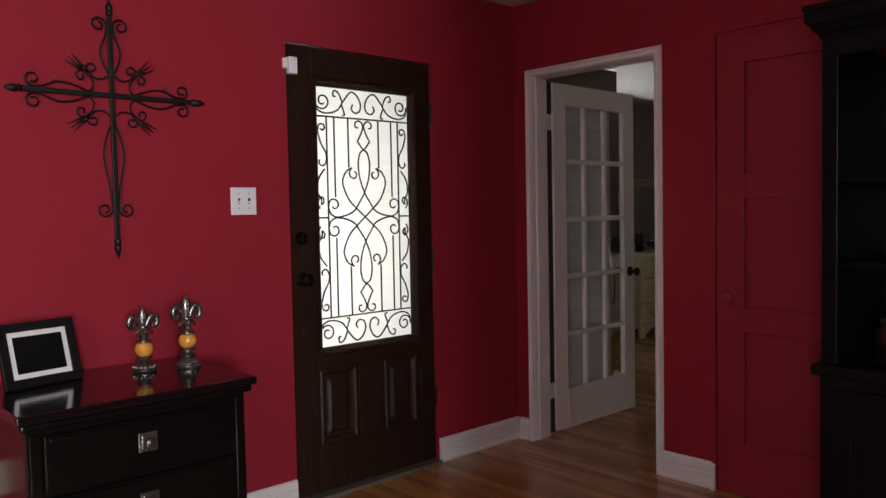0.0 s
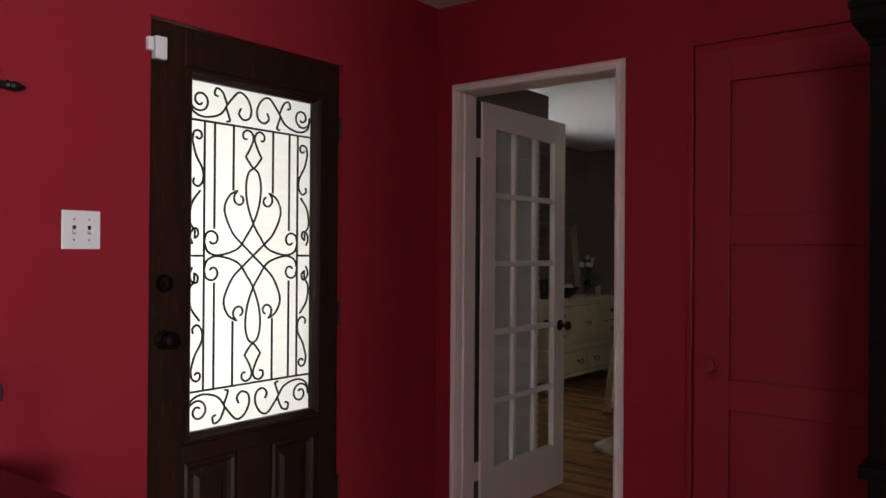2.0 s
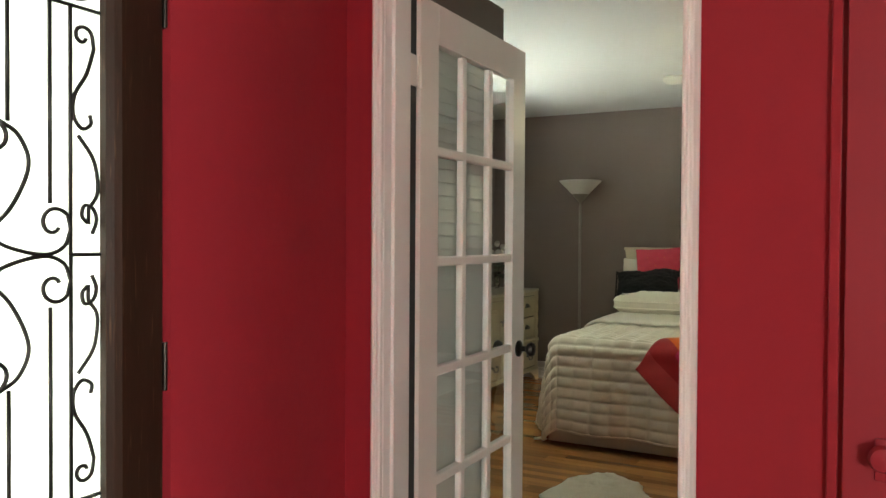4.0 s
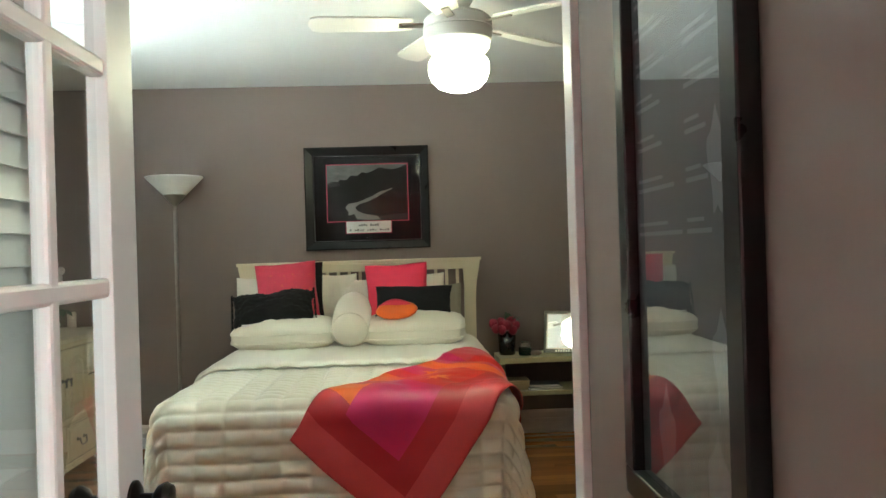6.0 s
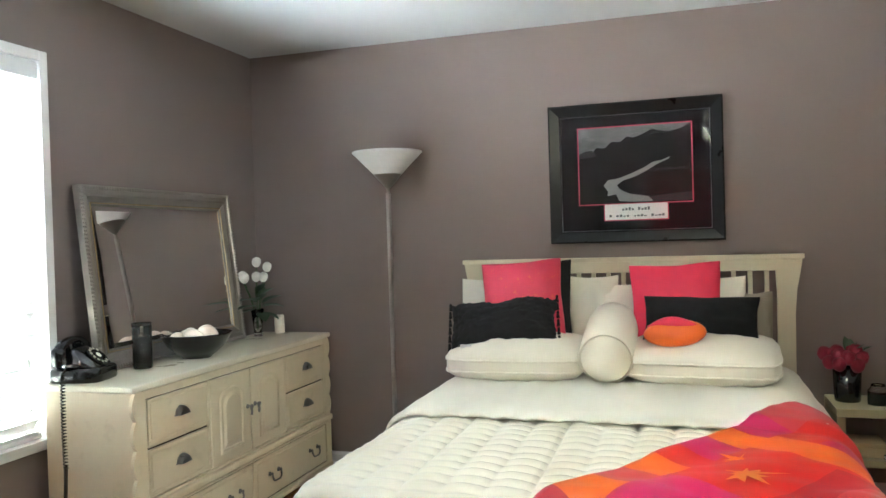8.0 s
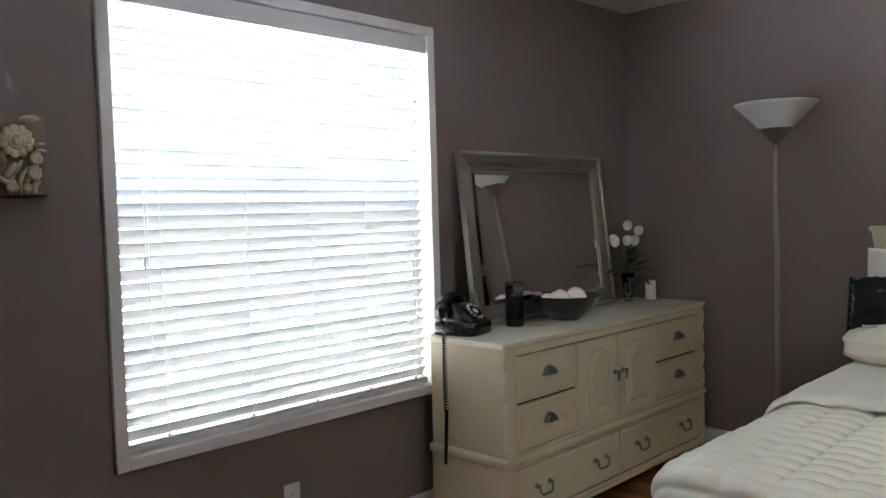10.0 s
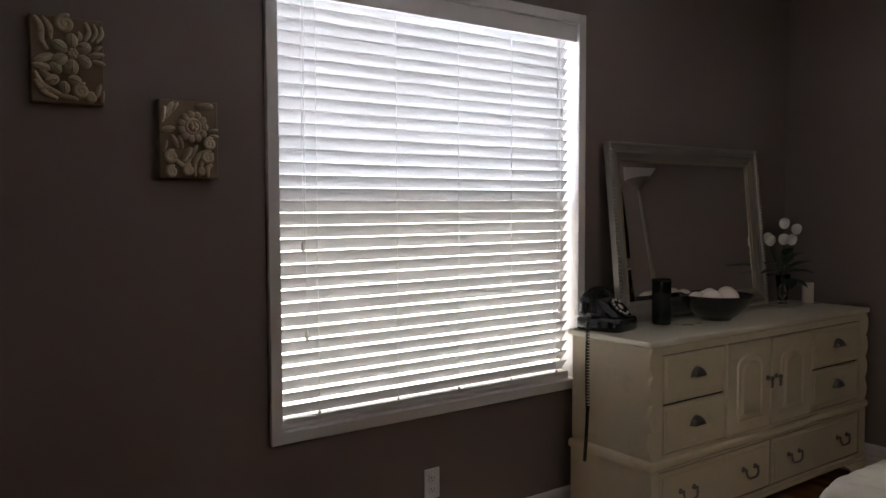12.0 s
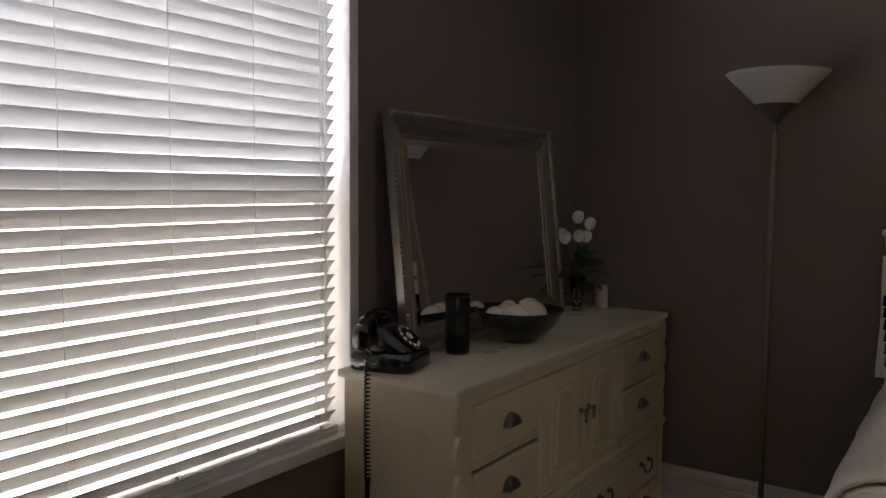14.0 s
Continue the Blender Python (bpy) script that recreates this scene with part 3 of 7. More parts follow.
def front_door():
    d = thing("door_1", (FD_X0, FRONT + 0.02, 0.018), "dark stained wooden front door with leaded scroll glass, closed", "door", kind="structure")
    y0, y1 = FRONT + 0.018, FRONT + 0.062
    gx0, gx1, gz0, gz1 = 2.522, 3.075, 0.682, 1.887
    fx0, fx1 = gx0 - 0.035, gx1 + 0.035
    bm = bmesh.new()
    box(bm, FD_X0, fx0, y0, y1, 0.018, FD_TOP, 0.003)
    box(bm, fx1, FD_X1, y0, y1, 0.018, FD_TOP, 0.003)
    box(bm, fx0, fx1, y0, y1, gz1 + 0.035, FD_TOP, 0.003)
    box(bm, fx0, fx1, y0, y1, 0.585, gz0 - 0.035, 0.003)
    box(bm, fx0, fx1, y0, y1, 0.018, 0.235, 0.003)
    box(bm, 2.715, 2.860, y0 + 0.001, y1, 0.235, 0.585, 0.003)
    part("slab", bm, WALNUT, d)
    # moulding round the glass
    bm = bmesh.new()
    prof = [(0.004, 0.0), (-0.012, 0.006), (-0.012, 0.018), (0.0, 0.026), (0.012, 0.036), (0.03, 0.036), (0.03, 0.0)]
    rows = []
    for x, z, ox, oz in ((fx0, gz0 - 0.035, 1, 1), (fx0, gz1 + 0.035, 1, -1), (fx1, gz1 + 0.035, -1, -1), (fx1, gz0 - 0.035, -1, 1)):
        rows.append([bm.verts.new((x + ox * w, y0 + h, z + oz * w)) for h, w in prof])
    for a, b in zip(rows, rows[1:] + rows[:1]):
        for i in range(len(prof)):
            j = (i + 1) % len(prof)
            bm.faces.new((a[i], a[j], b[j], b[i]))
    part("glass_moulding", bm, WALNUT, d)
    boxpart("glass_pane", (gx0 - 0.005, gx1 + 0.005, y0 + 0.034, y0 + 0.040, gz0 - 0.005, gz1 + 0.005), FROST, d, 0, "frosted white glass pane")
    for px0, px1 in ((2.495, 2.706), (2.870, 3.080)):
        bm = bmesh.new()
        pz0, pz1 = 0.235, 0.585
        rows = []
        for w, h in ((0, 0.0), (0.010, -0.006), (0.022, 0.002), (0.030, 0.012), (0.045, 0.012), (0.062, 0.002), (0.075, 0.002)):
            rows.append([bm.verts.new((x, y0 + h, z)) for x, z in ((px0 + w, pz0 + w), (px1 - w, pz0 + w), (px1 - w, pz1 - w), (px0 + w, pz1 - w))])
        for a, b in zip(rows, rows[1:]):
            for i in range(4):
                bm.faces.new((a[i], a[(i + 1) % 4], b[(i + 1) % 4], b[i]))
        bm.faces.new(rows[-1])
        part("raised_panel", bm, WALNUT, d)
    boxpart("panel_filler", (fx0 + 0.001, fx1 - 0.001, y0 + 0.016, y1 - 0.002, 0.236, 0.584), WALNUT, d, 0)
    # scrolled grille over the glass
    cx, cz, yy = (gx0 + gx1) / 2, (gz0 + gz1) / 2, y0 + 0.030
    bm = bmesh.new()

    def stroke(pts, sx=1, sz=1, r=0.0042):
        tube(bm, [(cx + sx * p[0], yy, cz + sz * p[1]) for p in pts], r, 5)

    for s in (1, -1):
        for t in (1, -1):
            stroke([(-0.276, 0.468), (0.0, 0.468)], s, t)
            stroke([(-0.212, 0.468), (-0.212, 0.0)], s, t)
            stroke([(-0.170, 0.468), (-0.170, 0.095)], s, t)
            stroke([(-0.090, 0.468), (-0.090, 0.235)], s, t)
            stroke([(-0.276, 0.0), (-0.212, 0.0)], s, t)
            # heart
            stroke(curl(-0.062, 0.205, 0.030, 0.012, 90, 0.95)[::-1][:-3] + spline([(-0.072, 0.236), (-0.110, 0.212), (-0.128, 0.160), (-0.095, 0.085), (-0.048, 0.040), (0.0, 0.0)]), s, t)
            # side scroll that runs up into the tear drop
            stroke(curl(-0.178, 0.058, 0.034, 0.012, 180, -0.9)[::-1][:-2] + spline([(-0.212, 0.048), (-0.196, 0.014), (-0.150, 0.002), (-0.070, 0.025), (-0.028, 0.075), (0.0, 0.118),
                                                                       (0.026, 0.185), (0.034, 0.255), (0.022, 0.305), (0.0, 0.322)]), s, t)
            # spear
            stroke(spline([(0.0, 0.322), (-0.014, 0.334), (-0.036, 0.362)], 4) + spline([(-0.036, 0.362), (-0.016, 0.395), (-0.003, 0.430), (-0.012, 0.452), (-0.032, 0.458), (-0.048, 0.446), (-0.046, 0.428), (-0.032, 0.426)], 5), s, t)
            # scrolls in the side bands
            stroke(curl(-0.238, 0.415, 0.022, 0.008, 200, -1.0)[::-1][:-2] + spline([(-0.262, 0.395), (-0.246, 0.345), (-0.220, 0.300), (-0.218, 0.262), (-0.236, 0.240), (-0.256, 0.250), (-0.254, 0.268)]), s, t)
            stroke(spline([(-0.250, 0.058), (-0.236, 0.074), (-0.242, 0.094), (-0.260, 0.088), (-0.268, 0.066), (-0.258, 0.040)], 5)[::-1] +
                   spline([(-0.250, 0.088), (-0.270, 0.120), (-0.262, 0.180), (-0.228, 0.226)], 6), s, t)
            # bands at top and bottom
            stroke(curl(-0.232, 0.538, 0.044, 0.012, 150, 1.45)[::-1][:-2] + spline([(-0.272, 0.545), (-0.262, 0.500), (-0.215, 0.482), (-0.150, 0.500), (-0.112, 0.548), (-0.070, 0.590), (-0.035, 0.578),
                                                                       (-0.014, 0.540), (-0.020, 0.505), (-0.048, 0.494), (-0.068, 0.512), (-0.060, 0.534)]), s, t)
            stroke(spline([(-0.120, 0.540), (-0.140, 0.580), (-0.165, 0.590), (-0.172, 0.568), (-0.158, 0.562)]), s, t)
            stroke(spline([(-0.125, 0.530), (-0.112, 0.498), (-0.108, 0.482), (-0.122, 0.478)]), s, t)
    part("scroll_grille", bm, IRON, d, "black wrought iron scrollwork", smooth=True)
    for z, nm in ((1.009, "door_knob"), (1.194, "deadbolt")):
        bm = bmesh.new()
        m = Matrix.Translation((2.413, y0, z)) @ Matrix.Rotation(radians(90), 4, "X")
        if nm == "door_knob":
            lathe(bm, [(0.033, 0), (0.033, 0.006), (0.014, 0.010), (0.012, 0.030), (0.024, 0.040), (0.029, 0.052), (0.026, 0.063), (0.012, 0.068)], m=m)
        else:
            lathe(bm, [(0.030, 0), (0.030, 0.008), (0.026, 0.016), (0.012, 0.018), (0.010, 0.024)], m=m)
            box(bm, -0.004, 0.004, -0.018, 0.018, 0.02, 0.032, m=m)
        smooth_by_angle(part(nm, bm, BRONZE, d))
    for z in (0.35, 1.05, 1.80):
        bm = bmesh.new()
        lathe(bm, [(0.006, -0.05), (0.006, 0.05)], FD_X1 + 0.001, y0 - 0.004, z, 10)
        part("hinge", bm, BRONZE, d)
    return d


front_door()
s = thing("alarm_sensor", (2.37, FRONT, 1.92), "white plastic door contact sensor in two halves", "sensor")
boxpart("magnet", (2.330, 2.350, FRONT - 0.018, FRONT, 1.938, 1.982), PLASTIC, s, 0.003)
boxpart("sensor_case", (2.360, 2.402, FRONT + 0.018 - 0.030, FRONT + 0.018, 1.918, 1.992), PLASTIC, s, 0.004)

sw = thing("light_switch", (2.124, FRONT, 1.36), "white double toggle light switch plate on the red wall", "switch")
boxpart("plate", (2.066, 2.183, FRONT - 0.007, FRONT, 1.304, 1.419), PLASTIC, sw, 0.003)
for x in (2.102, 2.148):
    bm = bmesh.new()
    box(bm, x - 0.005, x + 0.005, FRONT - 0.008, FRONT - 0.006, 1.349, 1.374)
    part("slot", bm, PEWTER, sw)
    bm = bmesh.new()
    box(bm, x - 0.004, x + 0.004, FRONT - 0.020, FRONT - 0.007, 1.352, 1.362, 0.001)
    part("toggle", bm, PLASTIC, sw)
    for z in (1.331, 1.392):
        bm = bmesh.new()
        lathe(bm, [(0.0035, 0), (0.0028, 0.0015)], m=Matrix.Translation((x, FRONT - 0.007, z)) @ Matrix.Rotation(radians(90), 4, "X"), n=8)
        part("screw", bm, STEEL, sw)

# iron cross on the front wall


def iron_cross():
    x, z, y = 1.593, 1.751, FRONT - 0.022
    c = thing("wall_cross", (x, FRONT, 1.143), "black wrought iron scrolled cross hung on the red wall", "cross")
    bm = bmesh.new()
    box(bm, x - 0.009, x + 0.009, y - 0.006, y + 0.006, z - 0.535, z + 0.295, 0.002)
    lathe(bm, [(0.010, 0), (0.013, 0.005), (0.013, 0.012), (0.008, 0.016), (0.012, 0.022), (0.013, 0.032), (0.008, 0.046), (0.002, 0.062)], x, y, z + 0.29, 12)
    lathe(bm, [(0.002, -0.072), (0.008, -0.052), (0.013, -0.036), (0.012, -0.024), (0.008, -0.018), (0.013, -0.012), (0.013, -0.002), (0.010, 0.004)], x, y, z - 0.53, 12)
    part("upright", bm, IRON, c)
    bm = bmesh.new()
    box(bm, x - 0.310, x + 0.310, y - 0.010, y + 0.002, z - 0.009, z + 0.009, 0.002)
    for sgn in (-1, 1):
        m = Matrix.Translation((x + sgn * 0.305, y - 0.004, z)) @ Matrix.Rotation(radians(90 * sgn), 4, "Y")
        lathe(bm, [(0.010, 0), (0.014, 0.008), (0.009, 0.014), (0.013, 0.022), (0.013, 0.032), (0.002, 0.056)], m=m, n=12)
    part("crossbar", bm, IRON, c)

    def stroke(pts, r=0.0036, taper=None):
        """A bent flat strap, deeper than it is wide."""
        bm = bmesh.new()
        tube(bm, [(x + p[0], y, z + p[1]) for p in pts], r, 8, taper)
        for v in bm.verts:
            v.co.y = y + (v.co.y - y) * 1.9
        return part("scroll", bm, IRON, c, smooth=True)

    for sx in (-1, 1):
        f = lambda pts: [(sx * p[0], p[1]) for p in pts]
        # belly and curl along the upright, above and below
        stroke(f(spline([(0.010, 0.080), (0.030, 0.125), (0.036, 0.165), (0.018, 0.215), (0.012, 0.250)]) + curl(0.040, 0.256, 0.028, 0.010, 170, -1.2)))
        stroke(f(spline([(0.010, -0.110), (0.030, -0.170), (0.036, -0.235), (0.020, -0.330), (0.012, -0.405)]) + curl(0.040, -0.420, 0.028, 0.010, 190, 1.2)))
        for sz in (-1, 1):
            g = lambda pts: [(sx * p[0], sz * p[1]) for p in pts]
            # belly and curl along the arm
            stroke(g(spline([(0.085, 0.010), (0.140, 0.030), (0.190, 0.034), (0.245, 0.012)]) + curl(0.268, 0.038, 0.028, 0.010, 235, 1.2)))
            # pair of curls in the angle of the cross
            stroke(g(spline([(0.009, 0.075), (0.034, 0.058), (0.064, 0.062), (0.088, 0.088)]) + curl(0.070, 0.094, 0.020, 0.008, 350, 0.95)), 0.0032)
            stroke(g(spline([(0.080, 0.009), (0.066, 0.030), (0.072, 0.058), (0.098, 0.082)]) + curl(0.108, 0.064, 0.020, 0.008, 120, -0.95)), 0.0032)
            for k in range(3):
                stroke(g([(0.084, 0.080), (0.112 + 0.008 * k, 0.112 - 0.008 * k), (0.138 + 0.012 * k, 0.140 - 0.013 * k)]), 0.0034, [1.1, 1.0, 0.35])
            bm = bmesh.new()
            ball(bm, (x + sx * 0.096, y, z + sz * 0.092), 0.008, 1.2, 1.2, 1.2, 8)
            part("scroll_collar", bm, IRON, c, smooth=True)
    for sx in (-0.20, 0.20):
        bm = bmesh.new()
        tube(bm, [(x + sx, FRONT, z + 0.040), (x + sx, y - 0.006, z + 0.040), (x + sx, y - 0.006, z + 0.052)], 0.0025, 6)
        part("hook", bm, PEWTER, c)


iron_cross()

# sideboard with its things


def sideboard():
    x0, x1, y0, y1, top = 1.085, 1.832, 2.715, 3.290, 0.752
    c = thing("sideboard", ((x0 + x1) / 2, (y0 + y1) / 2, 0), "black cherry lacquered chest with drawers against the red wall", "chest")
    boxpart("top", (x0, x1, y0, y1, top - 0.028, top), SIDETOP, c, 0.007, "dark cherry polished top", 3)
    boxpart("cornice", (x0 + 0.012, x1 - 0.012, y0 + 0.012, y1 - 0.006, top - 0.052, top - 0.0285), BLACKWOOD, c, 0.009, seg=3)
    boxpart("body", (x0 + 0.03, x1 - 0.03, y0 + 0.04, y1 - 0.01, 0.10, top - 0.0525), BLACKWOOD, c, 0.004)
    boxpart("plinth", (x0 + 0.015, x1 - 0.015, y0 + 0.025, y1 - 0.008, 0.0, 0.0995), BLACKWOOD, c, 0.008)
    zs = [0.125, 0.315, 0.505, 0.690]
    for a, b in zip(zs, zs[1:]):
        bm = bmesh.new()
        box(bm, x0 + 0.075, x1 - 0.075, y0 + 0.024, y0 + 0.041, a + 0.012, b - 0.012, 0.006)
        box(bm, x0 + 0.09, x1 - 0.09, y0 + 0.017, y0 + 0.026, b - 0.034, b - 0.020, 0.004)
        dr = part("drawer", bm, BLACKWOOD, c)
        zc = (a + b) / 2 + 0.004
        m = Matrix.Translation(((x0 + x1) / 2, y0 + 0.024, zc))
        bm = bmesh.new()
        box(bm, -0.030, 0.030, -0.005, 0, -0.030, 0.030, 0.002, m=m)
        box(bm, -0.022, 0.022, -0.009, -0.004, -0.022, 0.022, 0.004, m=m)
        lathe(bm, [(0.010, 0), (0.008, 0.010), (0.017, 0.018), (0.014, 0.026), (0.004, 0.029)], m=m @ Matrix.Rotation(radians(90), 4, "X"), n=16)
        part("drawer_pull", bm, PEWTER_PULL, dr, "square pewter pull with round knob")
    for xs in (x0 + 0.055, x1 - 0.055):
        boxpart("pilaster", (xs - 0.017, xs + 0.017, y0 + 0.028, y0 + 0.0395, 0.115, 0.685), BLACKWOOD, c, 0.004)
    return top


TOP = sideboard()


def photo_frame():
    m = Matrix.Translation((1.275, 3.115, TOP + 0.002)) @ Matrix.Rotation(radians(12), 4, "Z") @ Matrix.Rotation(radians(-16), 4, "X")
    f = thing("photo_frame", (1.275, 3.115, TOP), "black tabletop frame with white mat and a blank black picture", "picture frame")
    bm = bmesh.new()
    w, h, b = 0.128, 0.215, 0.030
    box(bm, -w, w, -0.010, 0.010, 0, b, 0.002, m=m)
    box(bm, -w, w, -0.010, 0.010, h - b, h, 0.002, m=m)
    box(bm, -w, -w + b, -0.0098, 0.0098, b, h - b, 0.002, m=m)
    box(bm, w - b, w, -0.0098, 0.0098, b, h - b, 0.002, m=m)
    part("frame", bm, FRAMEBLACK, f)
    bm = bmesh.new()
    box(bm, -w + b - 0.002, w - b + 0.002, -0.004, 0.006, b - 0.002, h - b + 0.002, m=m)
    part("mat", bm, PAPER, f, "white mat")
    bm = bmesh.new()
    box(bm, -w + b + 0.017, w - b - 0.017, -0.006, -0.0035, b + 0.017, h - b - 0.017, m=m)
    part("picture", bm, SCREEN, f, "blank black picture")
    bm = bmesh.new()
    box(bm, -0.03, 0.03, 0.010, 0.016, 0.002, 0.15, 0.002, m=m @ Matrix.Rotation(radians(-14), 4, "X"))
    part("easel_back", bm, FRAMEBLACK, f)


photo_frame()


def finial(x, y, h, slim):
    f = thing("fleur_de_lis_finial", (x, y, TOP), "pewter fleur-de-lis ornament on an amber glass ball", "ornament", "fleur-de-lis ornaments")
    k = h / 0.235
    bm = bmesh.new()
    if slim:
        prof = [(0.043, 0), (0.045, 0.004), (0.045, 0.010), (0.039, 0.014), (0.041, 0.019), (0.034, 0.026), (0.024, 0.034), (0.019, 0.040), (0.027, 0.045), (0.028, 0.050), (0.019, 0.055), (0.017, 0.060), (0.028, 0.066), (0.029, 0.071), (0.022, 0.074)]
    else:
        prof = [(0.038, 0), (0.041, 0.004), (0.041, 0.009), (0.034, 0.014), (0.036, 0.019), (0.026, 0.027), (0.016, 0.035), (0.018, 0.041), (0.028, 0.046), (0.029, 0.051), (0.022, 0.055)]
    lathe(bm, prof, x, y, TOP + 0.0005, 28)
    for i in range(14):
        a = 2 * math.pi * i / 14
        ball(bm, (x + 0.036 * math.cos(a), y + 0.036 * math.sin(a), TOP + 0.018), 0.0055, 1, 1, 1.2, 6)
    smooth_by_angle(part("base", bm, PEWTER, f))
    rb = 0.032
    zb = TOP + prof[-1][1] + rb * 0.78
    bm = bmesh.new()
    ball(bm, (x, y, zb), rb, 1, 1, 0.95, 24)
    part("glass_ball", bm, AMBER, f, "amber glass ball", smooth=True)
    bm = bmesh.new()
    lathe(bm, [(0.020, 0), (0.026, 0.003), (0.026, 0.008), (0.016, 0.012), (0.013, 0.018), (0.019, 0.023), (0.019, 0.028), (0.011, 0.032)], x, y, zb + rb * 0.74, 20)
    z = zb + rb * 0.74 + 0.030
    hh = TOP + h - z
    # central petal with a ridge, side petals that curl outwards and down, waist band, tip bead
    ball(bm, (x, y, z + hh * 0.56), 0.42 * hh, 0.36, 0.26, 1.0, 16)
    ball(bm, (x, y - 0.006, z + hh * 0.56), 0.36 * hh, 0.12, 0.24, 1.0, 10)
    ball(bm, (x, y, z + hh * 0.97), 0.006, seg=10)
    for sx in (-1, 1):
        pts = spline([(x + sx * 0.005, y, z + 0.004), (x + sx * 0.012, y, z + hh * 0.34), (x + sx * 0.028, y, z + hh * 0.62), (x + sx * 0.046, y, z + hh * 0.60), (x + sx * 0.050, y, z + hh * 0.38), (x + sx * 0.040, y, z + hh * 0.26), (x + sx * 0.030, y, z + hh * 0.36)], 5)
        n = len(pts)
        tube(bm, pts, 0.0095, 8, [0.7 + 0.5 * math.sin(math.pi * i / n) for i in range(n)])
        pts = spline([(x + sx * 0.004, y - 0.004, z + hh * 0.20), (x + sx * 0.022, y - 0.004, z + hh * 0.10), (x + sx * 0.032, y - 0.004, z + hh * 0.02)], 4)
        tube(bm, pts, 0.006, 8)
    lathe(bm, [(0.016, 0), (0.019, 0.003), (0.019, 0.008), (0.016, 0.011)], x, y, z + hh * 0.20, 16)
    smooth_by_angle(part("fleur_de_lis", bm, PEWTER, f), 50)


finial(1.600, 3.10, 0.232, False)
finial(1.740, 3.05, 0.262, True)

o = thing("wall_outlet", (1.10, FRONT, 0.30), "ivory outlet plate low on the red wall", "outlet")
boxpart("plate", (1.03, 1.10, FRONT - 0.006, FRONT, 0.36, 0.475), IVORY, o, 0.003)

# closet door painted like the wall


def closet_door():
    y1, y0, z1 = 2.083, 1.36, 2.045
    d = thing("door_2", (EAST, y1, 0.01), "red painted three-panel closet door, shut flush in the red wall", "door", kind="structure")
    xf = EAST - 0.020
    bm = bmesh.new()
    zs = [0.012, 0.245, 0.742, 0.850, 1.337, 1.442, 1.928, z1]
    sy1, sy0 = 1.957, 1.475
    box(bm, xf, EAST + 0.004, sy1, y1, 0.012, z1, 0.002)
    box(bm, xf, EAST + 0.004, y0, sy0, 0.012, z1, 0.002)
    for a, b in ((zs[0], zs[1]), (zs[2], zs[3]), (zs[4], zs[5]), (zs[6], zs[7])):
        box(bm, xf, EAST + 0.004, sy0, sy1, a, b, 0.002)
    part("rails_and_stiles", bm, RED_DOOR, d)
    for a, b in ((zs[1], zs[2]), (zs[3], zs[4]), (zs[5], zs[6])):
        bm = bmesh.new()
        box(bm, EAST - 0.001, EAST + 0.004, sy0 + 0.001, sy1 - 0.001, a, b)
        part("panel", bm, RED_DOOR, d)
    bm = bmesh.new()
    m = Matrix.Translation((xf, 2.012, 0.900)) @ Matrix.Rotation(radians(-90), 4, "Y")
    lathe(bm, [(0.020, 0), (0.019, 0.005), (0.009, 0.010), (0.009, 0.022), (0.022, 0.032), (0.027, 0.044), (0.022, 0.056), (0.008, 0.061)], m=m)
    box(bm, -0.055, 0.03, -0.014, 0.014, 0, 0.004, 0.003, m=m)
    smooth_by_angle(part("door_knob", bm, RED_DOOR, d, "knob painted over in red"))
    return d


closet_door()
structure("trim_closet_door_stop", [(EAST - 0.020, EAST, 2.092, 2.112, 0.0, 2.075), (EAST - 0.020, EAST, 1.335, 2.112, 2.0755, 2.092)], RED, "narrow red painted casing", "trim", 0.003)
baseboard("baseboard_closet_end", (EAST - 0.016, 2.108, 0), (EAST - 0.016, 2.094, 0), (-1, 0, 0), "white baseboard end block", 1.0)

# black hutch


